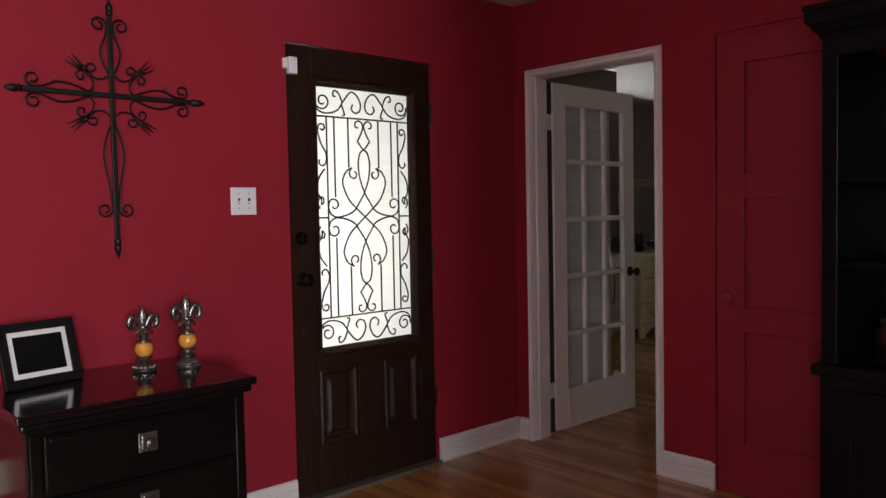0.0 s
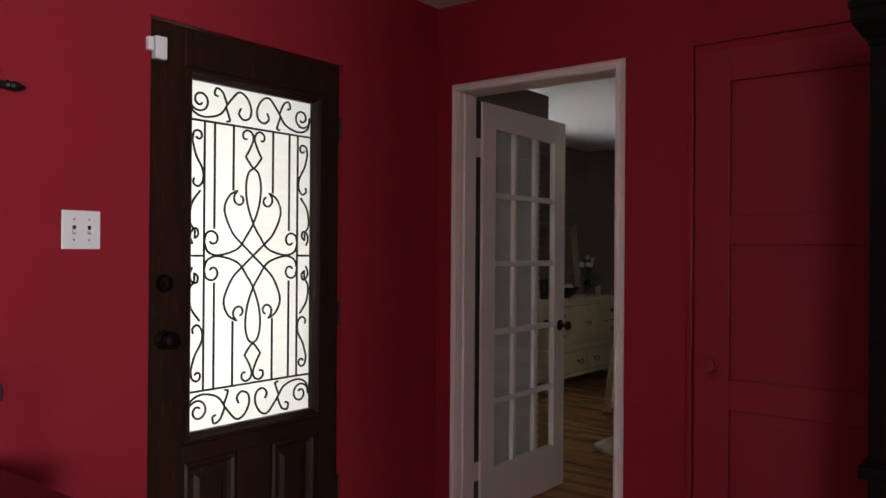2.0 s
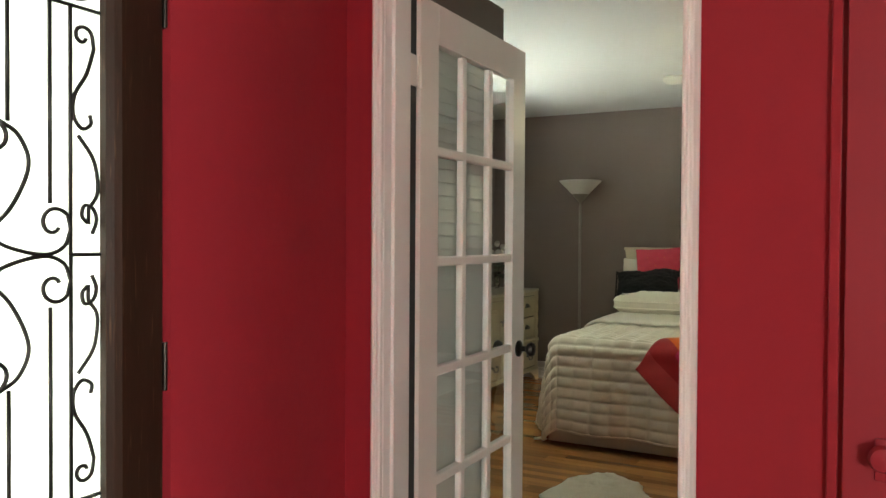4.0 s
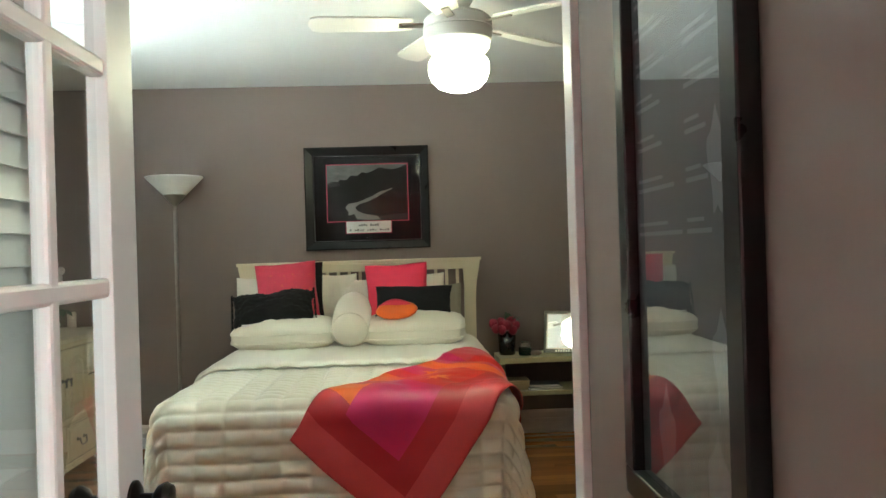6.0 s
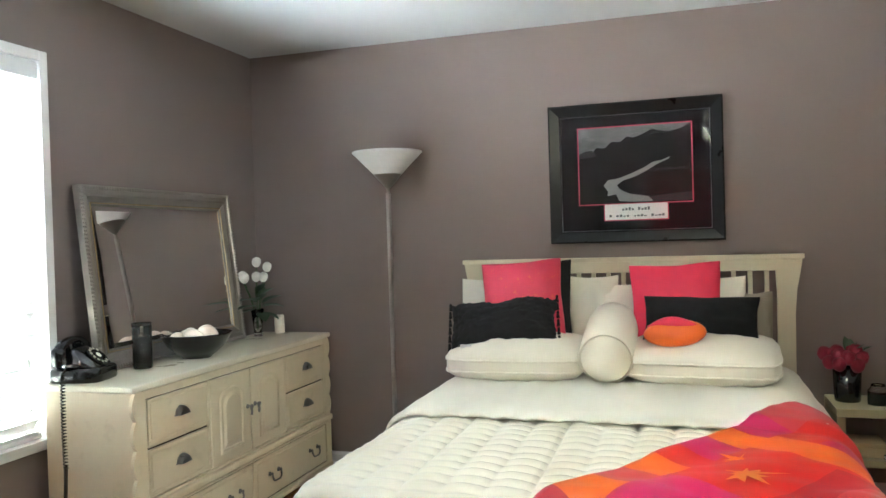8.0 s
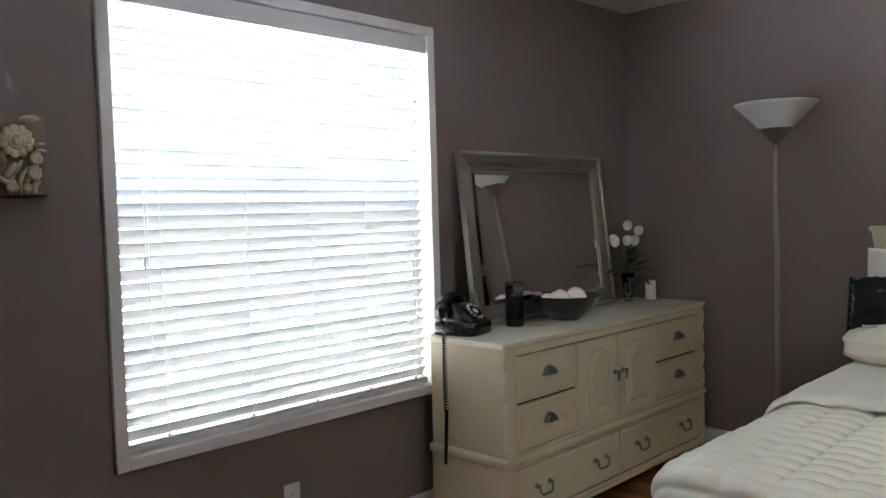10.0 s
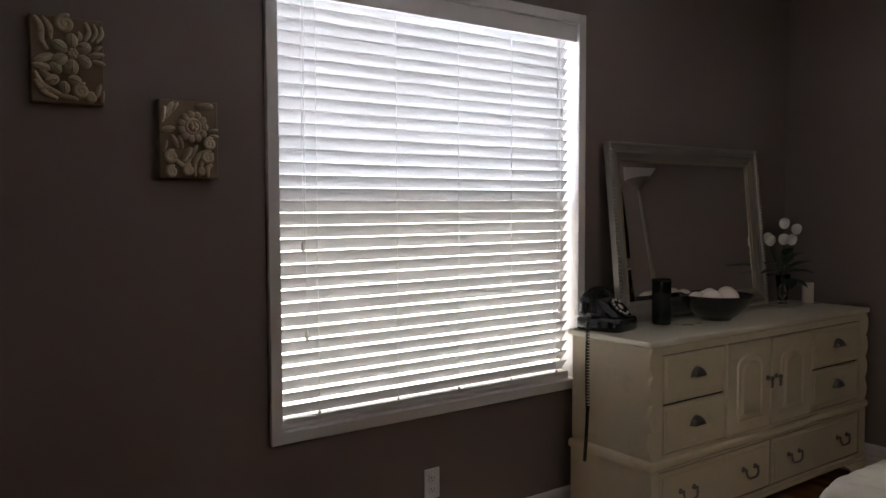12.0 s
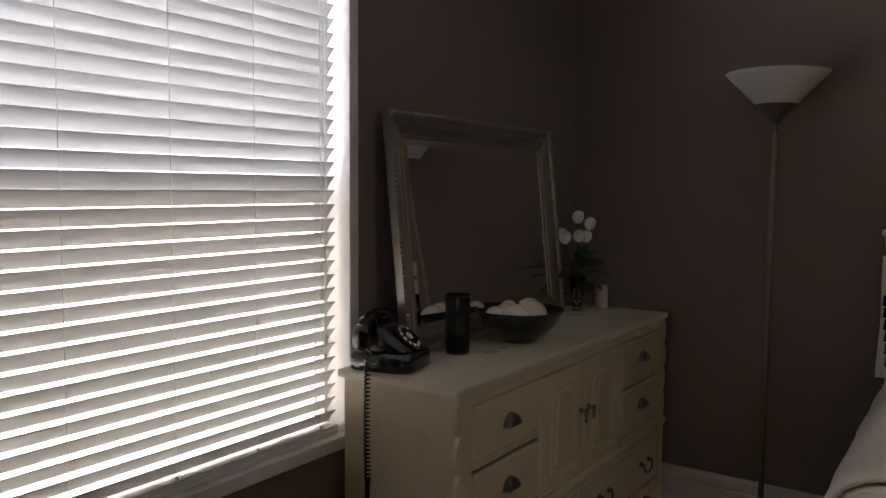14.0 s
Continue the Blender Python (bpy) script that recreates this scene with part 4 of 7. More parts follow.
def hutch():
    y1, y0 = 1.445, -0.15
    c = thing("hutch", (3.55, (y0 + y1) / 2, 0), "tall black painted hutch with open shelves above panelled cupboards", "hutch")
    xf, xu = 3.262, 3.30
    boxpart("counter", (3.242, EAST - 0.02, y0, y1, 0.715, 0.752), HUTCHWOOD, c, 0.010, seg=3)
    boxpart("base_cabinet", (xf + 0.016, EAST - 0.02, y0 + 0.02, y1 - 0.02, 0.0, 0.7145), HUTCHWOOD, c, 0.004)
    for a, b in ((y1 - 0.06, y1 - 0.52), (y1 - 0.55, y1 - 1.01), (y1 - 1.04, y1 - 1.50)):
        bm = bmesh.new()
        box(bm, xf, xf + 0.0155, b, a, 0.10, 0.67, 0.003)
        cd = part("cupboard_door", bm, HUTCHWOOD, c)
        for (p, q, r, t) in ((b, b + 0.07, 0.10, 0.67), (a - 0.07, a, 0.10, 0.67), (b + 0.0705, a - 0.0705, 0.10, 0.17), (b + 0.0705, a - 0.0705, 0.60, 0.67)):
            boxpart("door_rail", (xf - 0.006, xf - 0.0005, p, q, r, t), HUTCHWOOD, cd, 0.002)
        boxpart("door_panel", (xf - 0.005, xf - 0.0005, b + 0.10, a - 0.10, 0.20, 0.57), HUTCHWOOD, cd, 0.004)
    for a, b in ((y1 - 0.055, y1 - 0.02), (y0 + 0.02, y0 + 0.055), (y1 - 0.76, y1 - 0.72)):
        boxpart("side_panel", (xu, EAST - 0.025, a, b, 0.7525, 1.86), HUTCHWOOD, c, 0.004)
    boxpart("back_panel", (EAST - 0.034, EAST - 0.026, y0 + 0.055, y1 - 0.055, 0.7525, 1.86), HUTCHWOOD, c, 0)
    boxpart("fascia", (xu - 0.012, xu - 0.0005, y0 + 0.02, y1 - 0.02, 1.80, 1.86), HUTCHWOOD, c, 0.003)
    boxpart("stile", (xu - 0.012, xu - 0.0005, y1 - 0.072, y1 - 0.020, 0.7525, 1.7995), HUTCHWOOD, c, 0.003)
    for z in (1.09, 1.385):
        boxpart("shelf", (xu + 0.03, EAST - 0.035, y0 + 0.056, y1 - 0.056, z - 0.012, z + 0.012), HUTCHWOOD, c, 0.003)
    bm = bmesh.new()
    prof = [(0, 0), (0.008, 0.0), (0.012, 0.012), (0.03, 0.022), (0.045, 0.040), (0.060, 0.048), (0.064, 0.060), (0.064, 0.085), (0.072, 0.092), (0.072, 0.108), (0, 0.108)]
    rows = []
    for x, y, ox, oy in ((EAST - 0.025, y1 - 0.022, 0, 1), (xu - 0.008, y1 - 0.022, -1, 1), (xu - 0.008, y0 + 0.022, -1, -1), (EAST - 0.025, y0 + 0.022, 0, -1)):
        rows.append([bm.verts.new((x + ox * d, y + oy * d * 0.6, 1.8605 + h)) for d, h in prof])
    for a, b in zip(rows, rows[1:]):
        for i in range(len(prof)):
            bm.faces.new((a[i], a[(i + 1) % len(prof)], b[(i + 1) % len(prof)], b[i]))
    bm.faces.new([r[-2] for r in rows])
    part("crown", bm, HUTCHWOOD, c)


hutch()
jar = thing("glass_jar", (3.42, 1.255, 0.752), "clear glass jar on the hutch counter", "jar")
bm = bmesh.new()
lathe(bm, [(0.045, 0.0), (0.052, 0.01), (0.055, 0.10), (0.050, 0.16), (0.042, 0.165), (0.046, 0.10), (0.044, 0.012), (0.002, 0.010)], 3.42, 1.255, 0.7525, 24)
part("jar", bm, CLEAR, jar, smooth=True)

# ---- bedroom door: glazed with fifteen panes, standing open ----


def french_door():
    x0, x1, y0, y1, z0, z1 = 4.030, 4.835, 3.194, 3.229, 0.012, 2.028
    d = thing("door_3", (x0, y1, z0), "white fifteen-pane glazed bedroom door, standing open", "door", kind="structure")
    stile, top, bot, mun = 0.112, 0.122, 0.235, 0.030
    gx0, gx1, gz0, gz1 = x0 + stile, x1 - stile, z0 + bot, z1 - top
    for a, b, nm in ((x0, gx0, "stile"), (gx1, x1, "stile")):
        boxpart(nm, (a, b, y0, y1, z0, z1), FRENCH, d, 0.002)
    boxpart("rail", (gx0, gx1, y0, y1, z0, gz0), FRENCH, d, 0.002)
    boxpart("rail", (gx0, gx1, y0, y1, gz1, z1), FRENCH, d, 0.002)
    cols, rows = 3, 5
    cw = (gx1 - gx0 - mun * (cols - 1)) / cols
    rh = (gz1 - gz0 - mun * (rows - 1)) / rows
    for i in range(1, cols):
        a = gx0 + i * cw + (i - 1) * mun
        boxpart("muntin", (a, a + mun, y0 + 0.004, y1 - 0.004, gz0, gz1), FRENCH, d, 0.006, seg=2)
    for j in range(1, rows):
        a = gz0 + j * rh + (j - 1) * mun
        boxpart("muntin", (gx0, gx1, y0 + 0.0035, y1 - 0.0035, a, a + mun), FRENCH, d, 0.006, seg=2)
    for i in range(cols):
        for j in range(rows):
            a, b = gx0 + i * (cw + mun), gz0 + j * (rh + mun)
            p = boxpart("pane", (a - 0.004, a + cw + 0.004, y0 + 0.017, y0 + 0.0205, b - 0.004, b + rh + 0.004), PANE, d, 0)
            p.visible_shadow = False
    for yy, sgn in ((y0, -1), (y1, 1)):
        bm = bmesh.new()
        m = Matrix.Translation((x1 - 0.052, yy, 0.90)) @ Matrix.Rotation(radians(90 * -sgn), 4, "X")
        lathe(bm, [(0.031, 0), (0.031, 0.005), (0.024, 0.010), (0.011, 0.013), (0.010, 0.032), (0.022, 0.040), (0.027, 0.052), (0.022, 0.062), (0.006, 0.066)], m=m)
        smooth_by_angle(part("door_knob", bm, BRONZE, d, "dark bronze knob"))
    for z in (0.26, 1.80):
        bm = bmesh.new()
        box(bm, x0 - 0.078, x0 + 0.0005, y0 - 0.003, y0 - 0.0008, z - 0.045, z + 0.045)
        lathe(bm, [(0.006, -0.048), (0.006, 0.048)], x0 - 0.014, y0 - 0.008, z, 10)
        box(bm, x0 - 0.026, x0 - 0.002, y0 - 0.010, y0 - 0.003, z - 0.045, z + 0.045, 0.001)
        part("hinge", bm, FRENCH, d)
    # black strip added to fill the hinge gap with shade
    boxpart("hinge_gap_shade", (EAST_B + 0.006, x0 - 0.003, y1 - 0.022, y1 + 0.012, z0, z1), SLOT, d, 0, "black strip added as shade in the hinge gap")
    # wooden blind on the far face of the door
    bl = boxpart("blind", (x0 - 0.06, x1 - 0.12, y1 + 0.004, y1 + 0.050, z1 - 0.06, z1 + 0.14), VALANCE, d, 0.003, "white wooden blind, slats closed")
    n = 43
    bm = bmesh.new()
    box(bm, -0.28, 0.28, -0.025, 0.025, -0.0014, 0.0014)
    me = bpy.data.meshes.new("slat")
    bm.to_mesh(me)
    bm.free()
    me.materials.append(SLATS_DOOR)
    for k in range(n):
        ob = new("slat", me)
        ob.parent = bl
        ob.matrix_parent_inverse = Matrix()
        ob.matrix_basis = pose((x0 + 0.07 + x1 - 0.205) / 2, y1 + 0.022, z1 - 0.12 - 0.043 * k, 74, 0, 0)
    return d


french_door()

# ---- bedroom window with blind ----


def bedroom_window():
    w = thing("window_1", ((WIN_X0 + WIN_X1) / 2, NORTH, WIN_Z0), "white framed window in the taupe wall", "window", kind="structure")
    bm = bmesh.new()
    c = 0.040
    box(bm, WIN_X0 - c, WIN_X0, NORTH - 0.018, NORTH + 0.10, WIN_Z0 - c, WIN_Z1 + c, 0.003)
    box(bm, WIN_X1, WIN_X1 + c, NORTH - 0.018, NORTH + 0.10, WIN_Z0 - c, WIN_Z1 + c, 0.003)
    box(bm, WIN_X0, WIN_X1, NORTH - 0.0175, NORTH + 0.10, WIN_Z1, WIN_Z1 + c, 0.003)
    part("window_frame", bm, TRIM, w)
    boxpart("window_sill", (WIN_X0, WIN_X1, NORTH - 0.0172, NORTH + 0.10, WIN_Z0 - c, WIN_Z0), TRIM, w, 0.003)
    zm = (WIN_Z0 + WIN_Z1) / 2
    for a, b, y in ((WIN_Z0 + 0.002, zm + 0.015, NORTH + 0.078), (zm - 0.015, WIN_Z1 - 0.002, NORTH + 0.104)):
        bm = bmesh.new()
        box(bm, WIN_X0 + 0.001, WIN_X0 + 0.014, y, y + 0.022, a, b)
        box(bm, WIN_X1 - 0.014, WIN_X1 - 0.001, y, y + 0.022, a, b)
        box(bm, WIN_X0 + 0.014, WIN_X1 - 0.014, y, y + 0.022, a, a + 0.03)
        box(bm, WIN_X0 + 0.014, WIN_X1 - 0.014, y, y + 0.022, b - 0.03, b)
        sash = part("sash", bm, TRIM, w)
        p = boxpart("pane", (WIN_X0 + 0.013, WIN_X1 - 0.013, y + 0.009, y + 0.012, a + 0.028, b - 0.028), PANE, sash, 0)
        p.visible_shadow = False
    boxpart("insect_screen", (WIN_X0 + 0.002, WIN_X1 - 0.002, NORTH + 0.128, NORTH + 0.129, WIN_Z0 + 0.002, zm), SCREEN_MESH, w, 0, "grey half screen outside the lower sash")


bedroom_window()


def window_blind():
    x0, x1 = WIN_X0 + 0.006, WIN_X1 - 0.026
    y = NORTH + 0.036
    b = thing("window_blind", ((x0 + x1) / 2, y, WIN_Z0 + 0.02), "white horizontal slat blind lowered with slats half open", "blind")
    boxpart("valance", (WIN_X0 + 0.003, WIN_X1 - 0.003, NORTH - 0.010, NORTH + 0.008, WIN_Z1 - 0.075, WIN_Z1 - 0.004), TRIM, b, 0.005)
    boxpart("headrail", (x0, x1, y - 0.025, y + 0.025, WIN_Z1 - 0.055, WIN_Z1 - 0.005), TRIM, b, 0.003)
    boxpart("bottom_rail", (x0, x1, y - 0.028, y + 0.025, WIN_Z0 + 0.002, WIN_Z0 + 0.020), TRIM, b, 0.004)
    for k in range(2):
        boxpart("stacked_slat", (x0, x1, y - 0.026 + 0.002 * (k % 2), y + 0.024, WIN_Z0 + 0.0215 + 0.006 * k, WIN_Z0 + 0.0250 + 0.006 * k), TRIM, b, 0)
    bm = bmesh.new()
    half = (x1 - x0) / 2
    n = 6
    rows = []
    for k in range(n + 1):
        t = -1 + 2 * k / n
        rows.append([(bm.verts.new((s * half, 0.025 * t, 0.0022 * (1 - t * t) + 0.0014)), bm.verts.new((s * half, 0.025 * t, 0.0022 * (1 - t * t) - 0.0014))) for s in (-1, 1)])
    for p, q in zip(rows, rows[1:]):
        bm.faces.new((p[0][0], p[1][0], q[1][0], q[0][0]))
        bm.faces.new((p[0][1], q[0][1], q[1][1], p[1][1]))
        bm.faces.new((p[0][0], q[0][0], q[0][1], p[0][1]))
        bm.faces.new((p[1][0], p[1][1], q[1][1], q[1][0]))
    bm.faces.new((rows[0][0][0], rows[0][0][1], rows[0][1][1], rows[0][1][0]))
    bm.faces.new((rows[-1][0][0], rows[-1][1][0], rows[-1][1][1], rows[-1][0][1]))
    me = bpy.data.meshes.new("slat")
    bmesh.ops.recalc_face_normals(bm, faces=bm.faces)
    bm.to_mesh(me)
    bm.free()
    me.materials.append(SLATS)
    pitch, top, count = 0.0422, WIN_Z1 - 0.075, 33
    for k in range(count):
        ob = new("slat", me)
        ob.parent = b
        ob.matrix_parent_inverse = b.matrix_basis.inverted()
        ob.matrix_basis = pose((x0 + x1) / 2, y, top - k * pitch, SLAT_TILT + 1.5 * math.sin(k * 2.1), 0, 0)
    for fx in (0.105, 0.345, 0.555, 0.755, 0.945):
        x = x0 + fx * (x1 - x0)
        bm = bmesh.new()
        for dy in (-0.026, 0.026):
            tube(bm, [(x, y + dy, WIN_Z1 - 0.05), (x, y + dy, WIN_Z0 + 0.05)], 0.0013, 6)
        part("ladder_cord", bm, CORD, b)
        bm = bmesh.new()
        ball(bm, (x, y - 0.026, WIN_Z0 + 0.040), 0.006, seg=8)
        part("cord_plug", bm, CORD, b)
    for x, z in ((x0 + 0.082, 1.235), (x0 + 0.092, 0.94), (x1 - 0.050, 1.75), (x1 - 0.062, 0.935)):
        bm = bmesh.new()
        tube(bm, [(x, y - 0.034, WIN_Z1 - 0.05), (x, y - 0.034, z)], 0.0013, 5)
        lathe(bm, [(0.003, 0.0), (0.006, -0.010), (0.007, -0.030), (0.004, -0.034)], x, y - 0.034, z, 10)
        part("pull_cord", bm, CORD, b)


SLAT_TILT = -50
window_blind()

# ---- bed ----
BED_Y0, BED_Y1, FOOT, HEAD = 2.292, 3.818, 6.745, 8.76
BED_TOP, R_EDGE = 0.674, 0.085


def drape(u, v, lift=0.0, droop=0.0):
    """A point of a cloth on the bed: u towards the foot from the head, v across; beyond the edges it hangs down."""
    cu = min(u, HEAD - FOOT - R_EDGE)
    cv = min(max(v, BED_Y0 + R_EDGE), BED_Y1 - R_EDGE)
    du, dv = max(0.0, u - cu), v - cv
    r = math.hypot(du, dv)
    if r < 1e-6:
        return Vector((HEAD - u, v, BED_TOP + lift))
    n = Vector((-du / r, dv / r, 0))
    R = R_EDGE + lift
    arc = R_EDGE * math.pi / 2
    if r < arc:
        a = r / R_EDGE
        return Vector((HEAD - cu, cv, BED_TOP - R_EDGE)) + n * R * math.sin(a) + Vector((0, 0, R * math.cos(a)))
    drop = r - arc
    z = max(BED_TOP - R_EDGE - drop, 0.035)
    flare = 0.10 * drop + droop * drop * math.sin(13 * (v if abs(du) > abs(dv) else u))
    return Vector((HEAD - cu, cv, 0)) + n * (R + flare) + Vector((0, 0, z))


def cloth(bm, pts, nu, nv, thick, mats=None):
    """A sheet of (nu+1) x (nv+1) points with thickness downwards along its normals."""
    vs = [[bm.verts.new(p) for p in row] for row in pts]
    for i in range(nu):
        for j in range(nv):
            f = bm.faces.new((vs[i][j], vs[i + 1][j], vs[i + 1][j + 1], vs[i][j + 1]))
            f.smooth = True
            if mats:
                f.material_index = mats(i / nu, j / nv)
    bm.normal_update()
    if thick:
        bmesh.ops.solidify(bm, geom=bm.faces[:], thickness=thick)


def quilt():
    bm = bmesh.new()
    nu, nv = 330, 250
    u0, u1, v0, v1 = 0.10, HEAD - FOOT + 0.53, BED_Y0 - 0.50, BED_Y1 + 0.50
    pts = []
    for i in range(nu + 1):
        row = []
        for j in range(nv + 1):
            u, v = u0 + (u1 - u0) * i / nu, v0 + (v1 - v0) * j / nv
            pu, pv = abs(math.sin(math.pi * u / 0.067)), abs(math.sin(math.pi * (v + 0.03) / 0.118))
            lift = 0.002 + 0.021 * (pu ** 0.5) * (0.10 + 0.90 * pv ** 0.40)
            lift += 0.006 * noise.noise((u * 4, v * 4, 1.0)) + 0.0035 * noise.noise((u * 17, v * 17, 4.0)) * pu
            row.append(drape(u, v, lift, 0.05))
        pts.append(row)
    cloth(bm, pts, nu, nv, 0)
    q = part("quilt", bm, QUILT, None, smooth=True)
    tagged(q, "ivory satin quilt with stitched channels over the bed", "quilt")
    # corded binding along the hanging edges
    rim = [r[0] for r in pts[::5]] + pts[-1][::5] + [r[-1] for r in pts[::-5]]
    bm = bmesh.new()
    tube(bm, [p for p, n in zip(rim, rim[1:]) if (p - n).length > 1e-4] + [rim[-1]], 0.007, 6)
    part("binding", bm, QUILT, q, smooth=True)


def mattress_and_bed():
    b = thing("bed", (7.8, (BED_Y0 + BED_Y1) / 2, 0), "made bed with a cream slatted headboard and ecru skirt", "bed")
    boxpart("box_spring", (FOOT + 0.05, HEAD, BED_Y0 + 0.03, BED_Y1 - 0.03, 0.18, 0.42), SKIRT, b, 0.03)
    boxpart("mattress", (FOOT + 0.03, HEAD, BED_Y0 + 0.015, BED_Y1 - 0.015, 0.4205, BED_TOP - 0.006), SHEET, b, 0.06, seg=4)
    for x in (FOOT + 0.15, HEAD - 0.2):
        for y in (BED_Y0 + 0.15, BED_Y1 - 0.15):
            boxpart("leg", (x - 0.03, x + 0.03, y - 0.03, y + 0.03, 0, 0.18), BLACKWOOD, b, 0.003)
    # skirt
    bm = bmesh.new()
    run = []
    for k in range(60):
        run.append((HEAD - (HEAD - FOOT - 0.03) * k / 60, BED_Y1 - 0.01, 0))
    for k in range(70):
        run.append((FOOT + 0.03, BED_Y1 - 0.01 - (BED_Y1 - BED_Y0 - 0.02) * k / 70, 1))
    for k in range(61):
        run.append((FOOT + 0.03 + (HEAD - FOOT - 0.03) * k / 60, BED_Y0 + 0.01, 2))
    rows = []
    for i, (x, y, side) in enumerate(run):
        col = []
        for z in (0.018, 0.08, 0.16, 0.30):
            o = 0.010 * noise.noise((i * 0.12, z * 2, 3.0)) * (0.4 - z) / 0.3 - 0.02 * (0.3 - z)
            dx, dy = ((0, -1), (1, 0), (0, 1))[side]
            col.append(bm.verts.new((x + dx * o, y + dy * o, z)))
        rows.append(col)
    for a, c in zip(rows, rows[1:]):
        for k in range(3):
            bm.faces.new((a[k], c[k], c[k + 1], a[k + 1]))
    part("bed_skirt", bm, SKIRT, b, "ecru cotton bed skirt", smooth=True)
    # headboard: outline flares towards the top cap
    hy0, hy1, xb, xf, ztop = 2.224, 3.886, 8.868, 8.836, 1.236
    boxpart("headboard_cap", (xf - 0.012, xb + 0.004, hy0, hy1, ztop - 0.022, ztop), HEADBOARD, b, 0.004)
    boxpart("headboard_rail", (xf, xb, hy0 + 0.1255, hy1 - 0.1255, ztop - 0.078, ztop - 0.0225), HEADBOARD, b, 0.003)
    boxpart("headboard_rail", (xf, xb, hy0 + 0.1255, hy1 - 0.1255, 0.62, 0.70), HEADBOARD, b, 0.003)
    for y, s in ((hy0, 1), (hy1, -1)):
        bm = bmesh.new()
        front, back = [], []
        outer = [(0.045, 0.0), (0.045, 0.75), (0.043, 0.95), (0.034, 1.07), (0.018, 1.15), (0.008, ztop - 0.0225)]
        inner = [(0.125, ztop - 0.0225), (0.125, 1.15), (0.120, 1.05), (0.122, 0.9), (0.125, 0.0)]
        for x, store in ((xf, front), (xb, back)):
            for o, z in outer + inner:
                store.append(bm.verts.new((x, y + s * o, z)))
        bm.faces.new(front)
        bm.faces.new(back[::-1])
        k = len(front)
        for i in range(k):
            bm.faces.new((front[i], front[(i + 1) % k], back[(i + 1) % k], back[i]))
        part("headboard_post", bm, HEADBOARD, b)
    n = 19
    for k in range(n):
        y = hy0 + 0.165 + (hy1 - hy0 - 0.33) * k / (n - 1)
        boxpart("headboard_slat", (xf + 0.006, xb - 0.006, y - 0.0105, y + 0.0105, 0.70, ztop - 0.0785), HEADBOARD, b, 0.002)


mattress_and_bed()
quilt()


def folded_sheet():
    bm = bmesh.new()
    nu, nv = 26, 120
    pts = []
    u0, u1 = 0.05, HEAD - 7.575
    for i in range(nu + 1):
        row = []
        for j in range(nv + 1):
            v = BED_Y0 - 0.42 + (BED_Y1 - BED_Y0 + 0.84) * j / nv
            u = u0 + (u1 + 0.012 * noise.noise((v * 3, 0, 0)) - u0) * i / nu
            pv = abs(math.sin(math.pi * (v + 0.02) / 0.115))
            lift = 0.034 + 0.006 * noise.noise((u * 5, v * 5, 7)) + 0.009 * pv ** 0.5 - (0.014 if i == nu else 0)
            row.append(drape(u, v, lift, 0.04))
        pts.append(row)
    cloth(bm, pts, nu, nv, 0.012)
    tagged(part("folded_sheet", bm, SHEET, None, smooth=True), "cream cotton coverlet turned back below the pillows", "coverlet")


folded_sheet()


